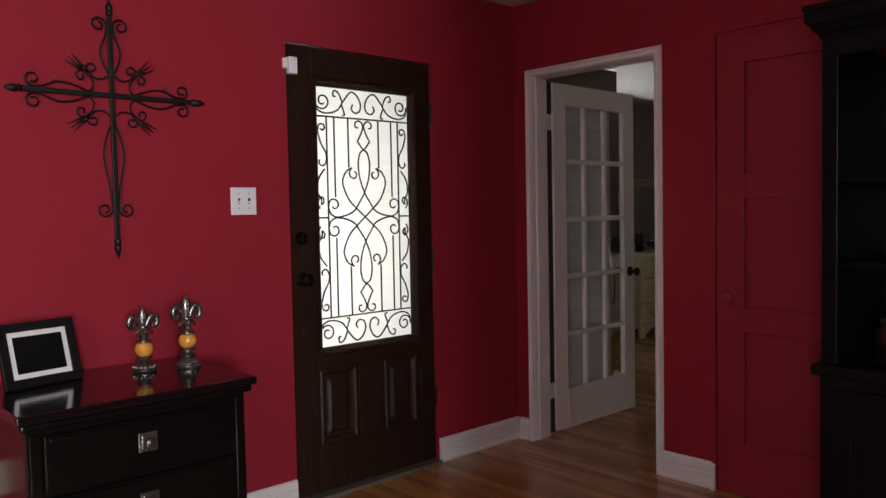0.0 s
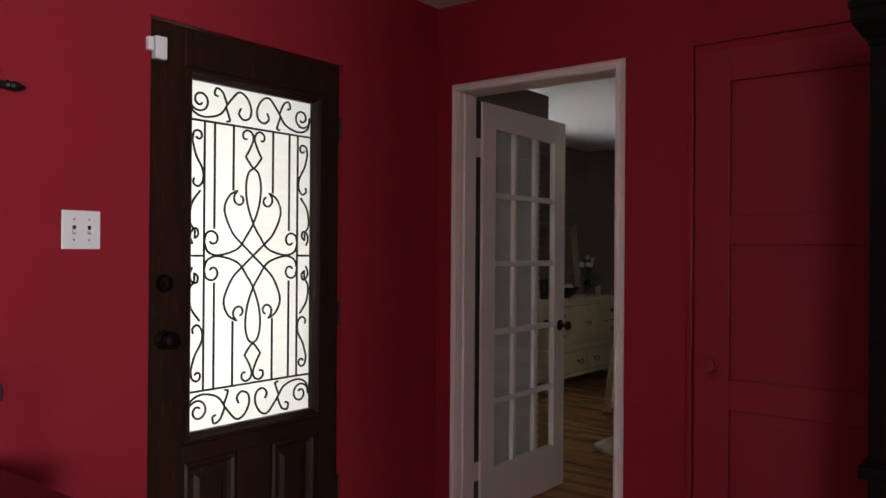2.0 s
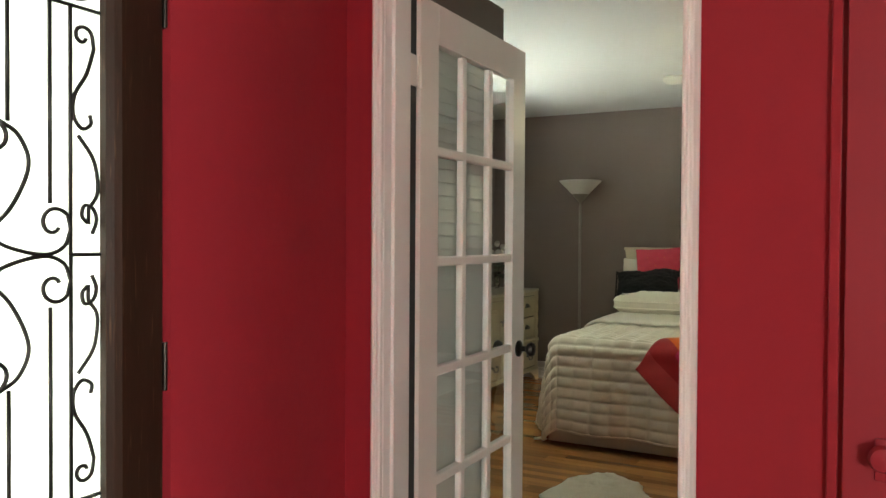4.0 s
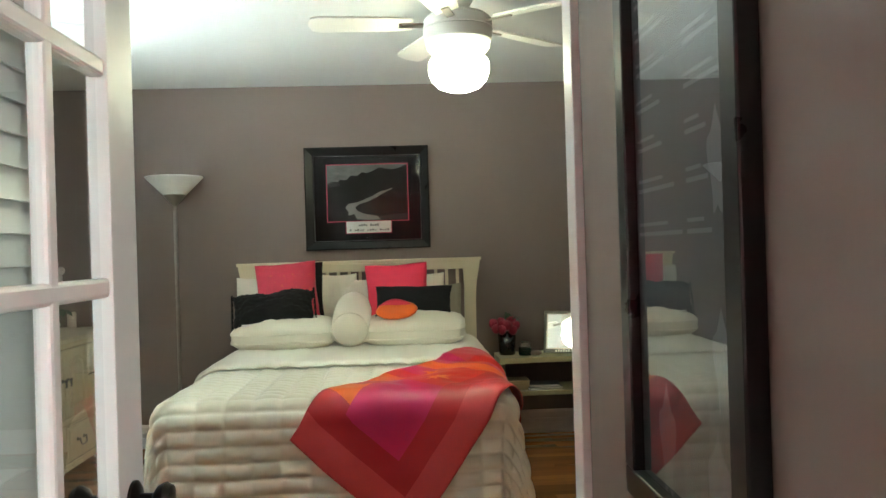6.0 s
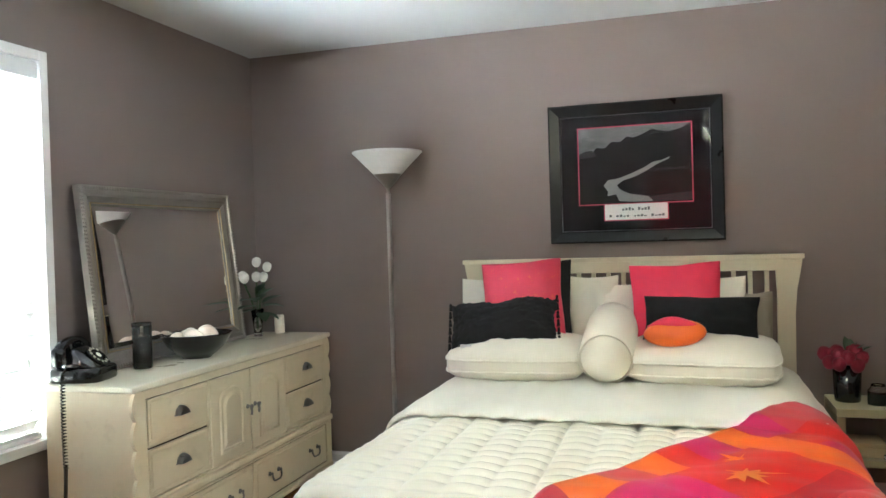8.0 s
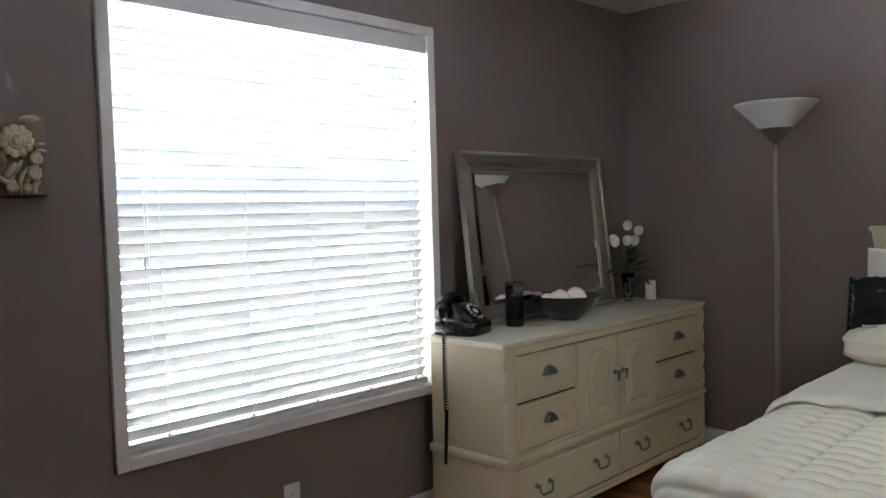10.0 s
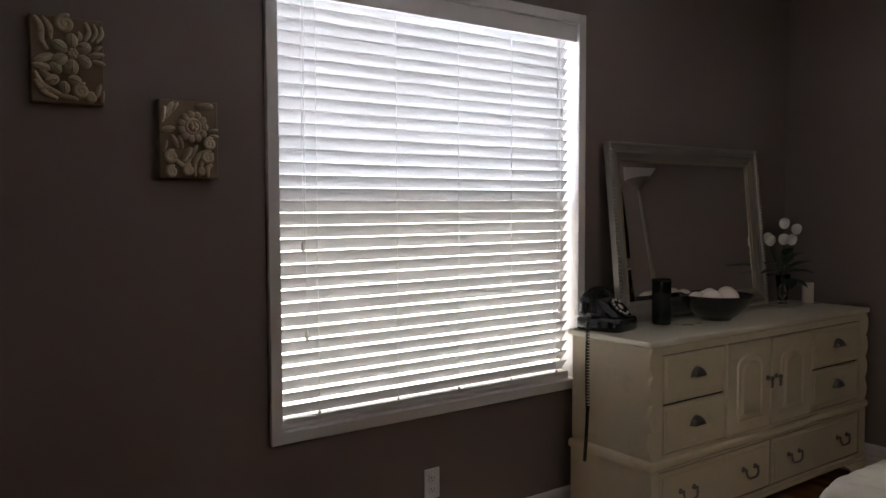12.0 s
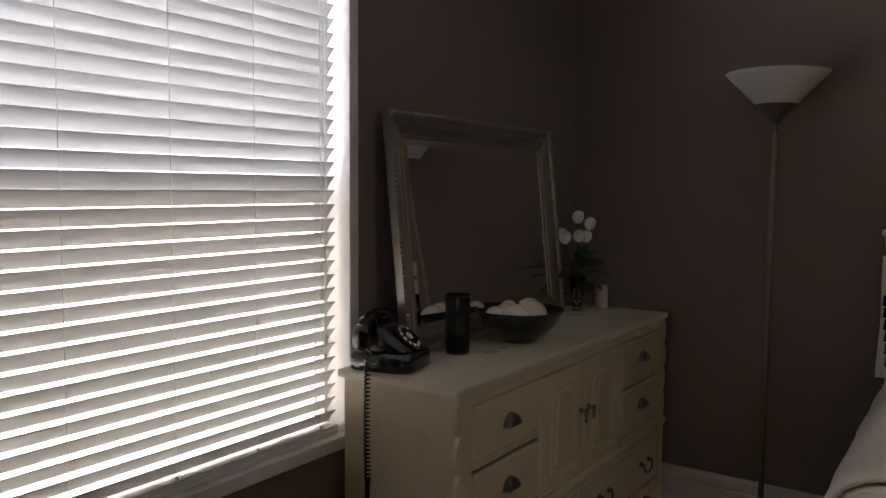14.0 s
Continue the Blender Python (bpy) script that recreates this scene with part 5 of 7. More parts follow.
def throw():
    """A patchwork runner laid askew over the foot corner of the bed, its point hanging with a tassel."""
    S0 = HEAD - FOOT
    tip, e1, e2 = Vector((S0 + 0.535, 2.755)), Vector((-0.42, 0.475)) / 0.634, Vector((-1.21, -0.85)) / 1.479
    A, B = 0.645, 1.46
    na, nb = 64, 140

    def over(u):
        return 0.026 * min(1, max(0, (HEAD - 7.54 - u) / 0.06))

    def pick(fa, fb):
        a, b = fa * A, fb * B
        if a < 0.115 or b < 0.115:
            return 0
        if a < 0.215 and b < 0.93:
            return 1
        if b < 0.215:
            return 1
        if a > 0.50:
            for lim, k in ((0.24, 1), (0.40, 2), (0.53, 0), (0.66, 2), (0.78, 4), (0.92, 3), (1.06, 2), (1.2, 3), (2, 0)):
                if b < lim:
                    return k
        if b < 0.56:
            return 3
        if b < 0.95:
            return 4
        if b < 1.10:
            return 2
        return 3 if a < 0.36 else 4

    bm = bmesh.new()
    pts = []
    for i in range(na + 1):
        row = []
        for j in range(nb + 1):
            p = tip + e1 * (A * i / na) + e2 * (B * j / nb)
            f = 0.012 * noise.noise((p.x * 5, p.y * 5, 2.0)) + 0.006 * noise.noise((p.x * 13, p.y * 9, 5.0))
            fold = 0.010 * math.sin(11 * (i / na) + 3.0 * j / nb) * (0.4 + 0.6 * j / nb)
            row.append(drape(p.x, p.y, 0.036 + over(p.x) + f + fold, 0.03))
        pts.append(row)
    cloth(bm, pts, na, nb, 0.004, pick)
    t = thing("throw", (7.0, 2.7, BED_TOP), "red, magenta and orange patchwork silk throw across the bed", "throw")
    part("cloth", bm, [SALMON, DARKRED, ORANGE, MAGENTA, SCARLET], t, smooth=True)
    # leaf motif
    bm = bmesh.new()
    for ca, cb, rad in ((0.36, 0.70, 0.125), (0.45, 0.82, 0.075)):
        ring = []
        c = tip + e1 * ca + e2 * cb
        for k in range(22):
            r = rad * (1.0 if k % 2 == 0 else 0.45) * (0.75 + 0.25 * math.sin(k * 1.7))
            q = c + Vector((math.cos(2 * math.pi * k / 22), math.sin(2 * math.pi * k / 22))) * r
            i, j = (q - tip).dot(e1) / A, (q - tip).dot(e2) / B
            f = 0.012 * noise.noise((q.x * 5, q.y * 5, 2.0)) + 0.006 * noise.noise((q.x * 13, q.y * 9, 5.0))
            fold = 0.010 * math.sin(11 * i + 3.0 * j) * (0.4 + 0.6 * j)
            ring.append(bm.verts.new(drape(q.x, q.y, 0.043 + f + fold)))
        f = 0.012 * noise.noise((c.x * 5, c.y * 5, 2.0)) + 0.006 * noise.noise((c.x * 13, c.y * 9, 5.0))
        i, j = ca / A, cb / B
        mid = bm.verts.new(drape(c.x, c.y, 0.044 + f + 0.010 * math.sin(11 * i + 3.0 * j) * (0.4 + 0.6 * j)))
        for k in range(22):
            bm.faces.new((mid, ring[k], ring[(k + 1) % 22]))
    part("leaf_motif", bm, LEAFSILK, t, "orange embroidered leaf", smooth=True)
    p = drape(tip.x, tip.y, 0.038)
    bm = bmesh.new()
    lathe(bm, [(0.006, 0.012), (0.011, 0.006), (0.010, -0.006), (0.007, -0.012), (0.013, -0.024), (0.017, -0.060), (0.020, -0.100)], p.x - 0.004, p.y, p.z, 14)
    part("tassel", bm, SALMON, t, "red silk tassel", smooth=True)


throw()


def pillow_mesh(bm, w, h, t, m, p=2.1, n=26, edge=0.0, seed=0.0, pinch=0.085):
    """A cushion w by h by t lying in its own xy plane. edge > 0 gives it a box gusset."""
    for s in (1, -1):
        vs = []
        for i in range(n + 1):
            row = []
            for j in range(n + 1):
                a, b = -1 + 2 * i / n, -1 + 2 * j / n
                a, b = math.sin(a * math.pi / 2), math.sin(b * math.pi / 2)
                e = max(0.0, (1 - abs(a) ** p) * (1 - abs(b) ** p)) ** 0.5
                k = 1 - pinch * (1 - abs(a * a - b * b)) * 0 - pinch * (1 - b * b if abs(a) > abs(b) else 1 - a * a)
                z = s * (edge + (t / 2 - edge) * e)
                z += 0.010 * noise.noise((a * 2.1 + seed, b * 2.1, s * 3.0)) * e + 0.006 * noise.noise((a * 5 + seed, b * 5, s * 5.0)) * e ** 0.5 + 0.0028 * math.sin(9 * a * b + 6 * noise.noise((a * 2, b * 2, seed))) * e ** 0.5
                k *= 1 - (0.10 if edge else 0.03) * (a * b) ** 4
                k *= 1 + 0.022 * noise.noise((a * 1.7 + seed, b * 1.7, 9.0))
                if edge:
                    z += 0.004 * noise.noise((a * 3 + seed, b * 14, s)) * (1 - e) + 0.006 * noise.noise((a * 4, b * 6 + seed, 2.0)) * e
                    k *= 1 + 0.006 * math.sin(b * 40 + 3 * noise.noise((b * 5, seed, 0)))
                row.append(bm.verts.new(m @ Vector((a * w / 2 * k, b * h / 2 * k, z))))
            vs.append(row)
        for i in range(n):
            for j in range(n):
                q = (vs[i][j], vs[i + 1][j], vs[i + 1][j + 1], vs[i][j + 1])
                bm.faces.new(q if s > 0 else q[::-1])
        if s > 0:
            up = vs
        else:
            lo = vs
    if edge:
        rim = [(i, 0) for i in range(n)] + [(n, j) for j in range(n)] + [(i, n) for i in range(n, 0, -1)] + [(0, j) for j in range(n, 0, -1)]
        for (a, b), (c, d) in zip(rim, rim[1:] + rim[:1]):
            bm.faces.new((up[a][b], lo[a][b], lo[c][d], up[c][d]))
        return [[up[a][b].co.copy() for a, b in rim], [lo[a][b].co.copy() for a, b in rim]]
    bmesh.ops.remove_doubles(bm, verts=bm.verts, dist=0.0008)


def pillow(name, w, h, t, m, mat, label, category="pillow", edge=0.0, seed=0.0, piping=None, group="pillows on the bed", ragged=0.0):
    bm = bmesh.new()
    rims = pillow_mesh(bm, w, h, t, m, p=1.9 if edge else 2.0, edge=edge, seed=seed, pinch=0.02 if edge else 0.085, n=60 if ragged else 26)
    if ragged:
        # plush pile and a slumped outline
        inv = m.inverted()
        for v in bm.verts:
            q = inv @ v.co
            q.x += 0.030 * noise.noise((q.y * 6 + seed, 0.3, 0)) * (1 if q.x > 0 else 0.4) - 0.05 * (q.y / h) ** 2 * (1 if q.x > 0 else 0.25)
            fuzz = Vector((noise.noise((q.x * 55, q.y * 55, 1)), noise.noise((q.x * 55, q.y * 55, 7)), noise.noise((q.x * 55, q.y * 55, 13))))
            v.co = m @ (q + fuzz * ragged)
    e = thing(name, m.translation, label, category, group)
    part("cover", bm, mat, e, smooth=True)
    if rims:
        for r in rims:
            bm = bmesh.new()
            tube(bm, r + r[:1], 0.006, 6)
            part("piping", bm, piping or mat, e, smooth=True)
    return e


def flat(x, y, z, rz=0, rx=0, ry=0):
    return pose(x, y, z, rx, ry, rz)


QT = BED_TOP + 0.045
pillow("floor_cushion", 0.50, 0.635, 0.235, flat(8.40, 3.495, QT + 0.086, 2, 0, -4), CUSHION, "plump cream boxed cushion with piping lying flat", edge=0.026, seed=1.0)
pillow("floor_cushion", 0.50, 0.645, 0.240, flat(8.40, 2.700, QT + 0.088, -3, 0, -5), CUSHION, "plump cream boxed cushion with piping lying flat", edge=0.026, seed=4.0)
# cream pillows standing against the headboard
for y, w, seed, mat, lab, dz in ((3.22, 0.30, 2, CUSHION, "cream quilted pillow standing against the headboard", -0.015), (3.04, 0.34, 3, CUSHION, "cream quilted pillow standing against the headboard", -0.050),
                             (3.74, 0.28, 5, SHEET, "white pillow standing against the headboard", -0.02), (2.62, 0.28, 6, CUSHION, "cream quilted pillow standing against the headboard", -0.025),
                             (2.455, 0.17, 7, CUSHION_GREY, "grey linen pillow standing against the headboard", -0.10)):
    pillow("pillow", 0.46, w, 0.10, pose(8.755 - 0.01 * (seed % 2), y, QT + 0.225 + dz, 0, -82, 0), mat, lab, seed=seed)
# black backed pillow, pink and raspberry cushions, black cushions
pillow("cushion", 0.43, 0.43, 0.12, pose(8.60, 3.485, QT + 0.310, 0, -70, -4) @ pose(0, 0, 0, 0, 0, 4), BLACKCLOTH, "black velvet cushion behind the coral one", "cushion", seed=8)
pillow("cushion", 0.41, 0.40, 0.16, pose(8.50, 3.50, QT + 0.335, 0, -66, 5) @ pose(0, 0, 0, 0, 0, 4), PINK, "coral pink silk cushion with orange embroidery", "cushion", seed=9)
pillow("cushion", 0.46, 0.42, 0.16, pose(8.56, 2.80, QT + 0.282, 0, -68, -3) @ pose(0, 0, 0, 0, 0, 3), RASP, "raspberry pink cotton cushion", "cushion", seed=10)


def fringed(y0, x, z, w, h, seed, lean, turn, tag):
    m = pose(x, y0, z, 0, lean, turn) @ pose(0, 0, 0, 0, 0, 5 if tag else -1)
    e = pillow("lumbar_cushion", h, w, 0.12, m, BLACKCLOTH, "black velvet lumbar cushion with a tasselled trim" if tag else "plain black lumbar cushion", "cushion", seed=seed, ragged=0.009 if tag else 0.0)
    if tag:
        for s in (-1, 1):
            for k in range(7):
                p = m @ Vector((-h / 2 + h * k / 6, s * w / 2 * 0.985, 0))
                bm = bmesh.new()
                lathe(bm, [(0.004, 0.004), (0.007, -0.004), (0.006, -0.010), (0.009, -0.030)], p.x, p.y, p.z, 8)
                part("tassel", bm, BLACKCLOTH, e)
        p = m @ Vector((-h / 2 - 0.005, w / 2 - 0.09, 0.035))
        bm = bmesh.new()
        box(bm, -0.002, 0.002, -0.026, 0.026, -0.030, 0.022, m=Matrix.Translation(p) @ Matrix.Rotation(radians(-20), 4, "Y"))
        part("paper_tag", bm, PAPER, e, "white paper tag")


fringed(3.560, 8.34, QT + 0.236, 0.51, 0.25, 12, -56, 3, True)
fringed(2.700, 8.41, QT + 0.240, 0.50, 0.25, 13, -62, -2, False)
oc = thing("small_cushion", (8.24, 2.80, QT + 0.2), "small orange and pink striped cushion", "cushion", "pillows on the bed")
om = pose(8.25, 2.805, QT + 0.212, 0, -40, -3) @ pose(0, 0, 0, 0, 0, 6)
bm = bmesh.new()
bmesh.ops.create_uvsphere(bm, u_segments=28, v_segments=18, radius=1.0, matrix=om @ Matrix.Diagonal((0.066, 0.128, 0.046, 1)))
part("cover", bm, ORANGE, oc, smooth=True)
bm = bmesh.new()
pts = [om @ Vector((0.020 + 0.010 * math.sin(a * 1.3), 0.112 * a / 1.4, 0.004 + 0.040 * math.cos(a))) for a in [radians(-76 + 152 * k / 24) for k in range(25)]]
tube(bm, pts, 0.024, 8, taper=[max(0.3, math.cos(radians(-80 + 160 * k / 24))) for k in range(25)])
part("stripe", bm, RASP, oc, "raspberry stripe", smooth=True)


def bolster():
    m = Matrix.Translation((8.155, 3.085, QT + 0.108)) @ Matrix.Rotation(radians(90 - 14), 4, "Y")
    e = thing("bolster", (8.35, 3.085, QT), "cream cotton bolster cushion with piped ends", "pillow", "pillows on the bed")
    bm = bmesh.new()
    lathe(bm, [(0.004, -0.050), (0.030, -0.046), (0.066, -0.026), (0.096, -0.002), (0.110, 0.020), (0.116, 0.09), (0.118, 0.22), (0.116, 0.36), (0.108, 0.43), (0.09, 0.44), (0.004, 0.445)], n=40, m=m)
    part("cover", bm, CUSHION, e, smooth=True)
    bm = bmesh.new()
    tube(bm, [m @ Vector((0.108 * math.cos(a), 0.108 * math.sin(a), 0.010)) for a in [2 * math.pi * k / 36 for k in range(37)]], 0.005, 6)
    part("piping", bm, CUSHION, e, smooth=True)


bolster()

# picture over the bed


def bed_picture():
    y0, y1, z0, z1 = 2.566, 3.418, 1.310, 2.016
    xw = BED_WALL
    f = thing("framed_photograph", (xw, (y0 + y1) / 2, z0), "black framed monochrome river photograph with charcoal mat above the bed", "picture")
    bm = bmesh.new()
    prof = [(0.0, 0.0), (0.030, 0.0), (0.034, 0.008), (0.028, 0.030), (0.020, 0.055), (0.022, 0.060), (0.012, 0.062), (0.0, 0.062)]
    rows = []
    for y, z, oy, oz in ((y0, z0, 1, 1), (y0, z1, 1, -1), (y1, z1, -1, -1), (y1, z0, -1, 1)):
        rows.append([bm.verts.new((xw - h - 0.002, y + oy * w, z + oz * w)) for h, w in prof])
    for a, b in zip(rows, rows[1:] + rows[:1]):
        for i in range(len(prof)):
            bm.faces.new((a[i], a[(i + 1) % len(prof)], b[(i + 1) % len(prof)], b[i]))
    part("frame", bm, FRAMEBLACK, f)
    boxpart("mat", (xw - 0.010, xw - 0.004, y0 + 0.05, y1 - 0.05, z0 + 0.045, z1 - 0.05), MATBOARD, f, 0)
    py0, py1, pz0, pz1 = 2.715, 3.266, 1.507, 1.893
    boxpart("mat_bevel", (xw - 0.0115, xw - 0.0102, py0 - 0.006, py1 + 0.006, pz0 - 0.006, pz1 + 0.006), PINKLINE, f, 0, "thin rose line")
    boxpart("print", (xw - 0.0130, xw - 0.0117, py0, py1, pz0, pz1), PHOTO_DARK, f, 0, "dark valley")
    W2, H2 = py1 - py0, pz1 - pz0

    def shape(name, outline, mat, x, label):
        bm = bmesh.new()
        bm.faces.new([bm.verts.new((xw - x, py1 - W2 * a, pz1 - H2 * b)) for a, b in outline])
        part(name, bm, mat, f, label)

    shape("print_sky", [(0.0, 0.0), (1.0, 0.0), (0.92, 0.06), (0.80, 0.10), (0.66, 0.05), (0.56, 0.12), (0.50, 0.15), (0.44, 0.13), (0.38, 0.20), (0.30, 0.19), (0.24, 0.27), (0.16, 0.26), (0.12, 0.33), (0.05, 0.34), (0.0, 0.40)],
          PHOTO_SKY, 0.0133, "cloudy sky")
    shape("print_hill", [(0.0, 0.34), (0.05, 0.30), (0.12, 0.29), (0.17, 0.36), (0.10, 0.38), (0.0, 0.39)], PHOTO_MID, 0.0136, "hazy hill")
    river = [(0.82, 0.42), (0.74, 0.46), (0.66, 0.48), (0.58, 0.55), (0.46, 0.62), (0.36, 0.67), (0.26, 0.69), (0.22, 0.76), (0.26, 0.84), (0.25, 0.90), (0.33, 0.88), (0.36, 0.97), (0.48, 0.985), (0.66, 0.985), (0.62, 0.92), (0.46, 0.88),
             (0.37, 0.82), (0.34, 0.76), (0.40, 0.70), (0.50, 0.66), (0.62, 0.58), (0.70, 0.51), (0.80, 0.45)]
    shape("print_river", river, PHOTO_RIVER, 0.0134, "pale winding river")
    shape("print_bank", [(0.62, 0.925), (0.66, 0.985), (1.0, 0.985), (1.0, 0.88), (0.80, 0.90)], PHOTO_MID, 0.0134, "grey river bank")
    boxpart("caption_card", (xw - 0.0125, xw - 0.0102, 2.834, 3.141, 1.424, 1.503), PAPER, f, 0, "white caption card")
    boxpart("caption_border", (xw - 0.0115, xw - 0.0101, 2.829, 3.146, 1.419, 1.508), PINKLINE, f, 0)
    for a, b, z, h in ((2.92, 3.06, 1.478, 0.016), (2.85, 3.125, 1.444, 0.012)):
        n = 9 if a > 2.9 else 16
        for k in range(n):
            if (k * 7) % 5 == 3:
                continue
            y = a + (b - a) * k / n
            boxpart("caption_mark", (xw - 0.0131, xw - 0.0126, y, y + (b - a) / n * 0.7, z - h / 2, z + h / 2 - 0.003 * (k % 3)), INK, f, 0)

    boxpart("glazing", (xw - 0.0185, xw - 0.0165, y0 + 0.055, y1 - 0.055, z0 + 0.055, z1 - 0.055), PICTURE_GLASS, f, 0, "glossy picture glass").visible_shadow = False


bed_picture()

# torchiere floor lamp


def floor_lamp():
    x, y = 8.69, 4.243
    l = thing("floor_lamp", (x, y, 0), "brushed nickel torchiere floor lamp with a white glass bowl, unlit", "floor lamp")
    bm = bmesh.new()
    lathe(bm, [(0.13, 0), (0.135, 0.008), (0.12, 0.018), (0.05, 0.028), (0.018, 0.034)], x, y, 0.001, 32)
    part("base", bm, STEEL, l, smooth=True)
    bm = bmesh.new()
    lathe(bm, [(0.0112, 0.03), (0.0112, 0.62), (0.0124, 0.622), (0.0124, 0.63), (0.0112, 0.632), (0.0112, 1.18), (0.0124, 1.182), (0.0124, 1.19), (0.0122, 1.192), (0.0122, 1.600), (0.0085, 1.604), (0.0085, 1.634)], x, y, 0, 16)
    smooth_by_angle(part("pole", bm, STEEL, l))
    bm = bmesh.new()
    lathe(bm, [(0.010, 1.628), (0.013, 1.632), (0.072, 1.698), (0.074, 1.701), (0.068, 1.703)], x, y, 0, 28)
    smooth_by_angle(part("shade_cup", bm, STEEL, l))
    bm = bmesh.new()
    lathe(bm, [(0.0745, 1.7015), (0.100, 1.729), (0.140, 1.770), (0.174, 1.805), (0.185, 1.817), (0.182, 1.820), (0.168, 1.808), (0.134, 1.774), (0.094, 1.733), (0.070, 1.708)], x, y, 0, 44, caps=False)
    part("shade", bm, SHADE, l, "white glass bowl shade", smooth=True)


floor_lamp()

# ---- dresser ----
DT = 0.845


def dresser():
    x0, x1, y0, y1 = 7.211, 8.858, 4.687, 5.118
    c = thing("dresser", ((x0 + x1) / 2, (y0 + y1) / 2, 0), "cream distressed dresser with drawers, arched doors and a scalloped edge", "dresser")
    boxpart("top", (x0, x1, y0, y1, DT - 0.024, DT), CREAM_TOP, c, 0.006, seg=3)
    boxpart("upper_body", (x0 + 0.022, x1 - 0.022, y0 + 0.022, y1 - 0.01, 0.3905, DT - 0.0245), CREAM, c, 0.003)
    boxpart("waist_moulding", (x0 - 0.002, x1 + 0.002, y0 - 0.004, y1 - 0.005, 0.352, 0.390), CREAM, c, 0.014, seg=4)
    boxpart("lower_body", (x0 + 0.014, x1 - 0.014, y0 + 0.012, y1 - 0.01, 0.118, 0.3515), CREAM, c, 0.003)
    boxpart("base_moulding", (x0 + 0.002, x1 - 0.002, y0, y1 - 0.008, 0.092, 0.1175), CREAM, c, 0.009, seg=3)
    for sx, xa in ((1, x0 + 0.004), (-1, x1 - 0.004)):
        for yf, yb in ((y0 + 0.002, y0 + 0.030), (y1 - 0.04, y1 - 0.012)):
            bm = bmesh.new()
            outline = [(0, 0.0), (0.06, 0.0), (0.085, 0.02), (0.10, 0.045), (0.13, 0.055), (0.16, 0.075), (0.20, 0.0918), (0, 0.0918)]
            f = [bm.verts.new((xa + sx * a, yf, z)) for a, z in outline]
            b = [bm.verts.new((xa + sx * a, yb, z)) for a, z in outline]
            bm.faces.new(f)
            bm.faces.new(b[::-1])
            for i in range(len(f)):
                bm.faces.new((f[i], f[(i + 1) % len(f)], b[(i + 1) % len(f)], b[i]))
            part("bracket_foot", bm, CREAM, c)
        # scalloped corner strips
        bm = bmesh.new()
        n = 48
        f, b = [], []
        for k in range(n + 1):
            z = 0.391 + (DT - 0.026 - 0.391) * k / n
            w = 0.010 + 0.022 * abs(math.sin(math.pi * 4 * k / n)) ** 0.8
            f.append((bm.verts.new((xa + sx * (0.018 - w + 0.012), y0 + 0.006, z)), bm.verts.new((xa + sx * 0.070, y0 + 0.006, z))))
            b.append((bm.verts.new((xa + sx * (0.018 - w + 0.012), y0 + 0.0215, z)), bm.verts.new((xa + sx * 0.070, y0 + 0.0215, z))))
        for k in range(n):
            bm.faces.new((f[k][0], f[k][1], f[k + 1][1], f[k + 1][0]))
            bm.faces.new((f[k][0], f[k + 1][0], b[k + 1][0], b[k][0]))
            bm.faces.new((f[k][1], b[k][1], b[k + 1][1], f[k + 1][1]))
        part("scalloped_strip", bm, CREAM, c)
    yf = y0 + 0.0215
    bm = bmesh.new()
    for a, b in ((x0 + 0.075, 7.2935), (7.6845, 7.6955), (8.3395, 8.3475), (8.7645, x1 - 0.075)):
        box(bm, a, b, yf - 0.0145, yf, 0.4045, 0.7865, 0.002)
    box(bm, x0 + 0.075, x1 - 0.075, yf - 0.0146, yf, 0.391, 0.4040, 0.002)
    box(bm, x0 + 0.075, x1 - 0.075, yf - 0.0146, yf, 0.7870, DT - 0.026, 0.002)
    part("upper_face_frame", bm, CREAM, c)
    # thin dark panels behind the drawers colour their gaps as shadow lines
    boxpart("drawer_gap_shade", (x0 + 0.08, x1 - 0.08, yf - 0.003, yf - 0.0004, 0.4042, 0.7868), GAP_SHADE, c, 0, "dark panel painting the shade in the gaps round the drawers")
    boxpart("drawer_gap_shade", (x0 + 0.03, x1 - 0.03, y0 + 0.0102, y0 + 0.0117, 0.1338, 0.3422), GAP_SHADE, c, 0, "dark panel painting the shade in the gaps round the drawers")
    bm = bmesh.new()
    for a, b in ((x0 + 0.015, 7.2705), (8.0165, 8.0255), (8.7795, x1 - 0.015)):
        box(bm, a, b, y0 + 0.003, y0 + 0.0118, 0.134, 0.342, 0.002)
    box(bm, x0 + 0.015, x1 - 0.015, y0 + 0.0029, y0 + 0.0118, 0.1185, 0.1335, 0.002)
    box(bm, x0 + 0.015, x1 - 0.015, y0 + 0.0029, y0 + 0.0118, 0.3425, 0.3512, 0.002)
    part("lower_face_frame", bm, CREAM, c)

    def drawer(a, b, z0, z1, cup):
        d = boxpart("drawer", (a, b, yf - 0.016, yf, z0, z1), CREAM, c, 0.004)
        if cup:
            boxpart("drawer_panel", (a + 0.012, b - 0.012, yf - 0.020, yf - 0.0155, z0 + 0.034, z1 - 0.014), CREAM, d, 0.002)
            boxpart("drawer_bead", (a + 0.006, b - 0.006, yf - 0.019, yf - 0.0155, z0 + 0.008, z0 + 0.014), CREAM, d, 0.0015)
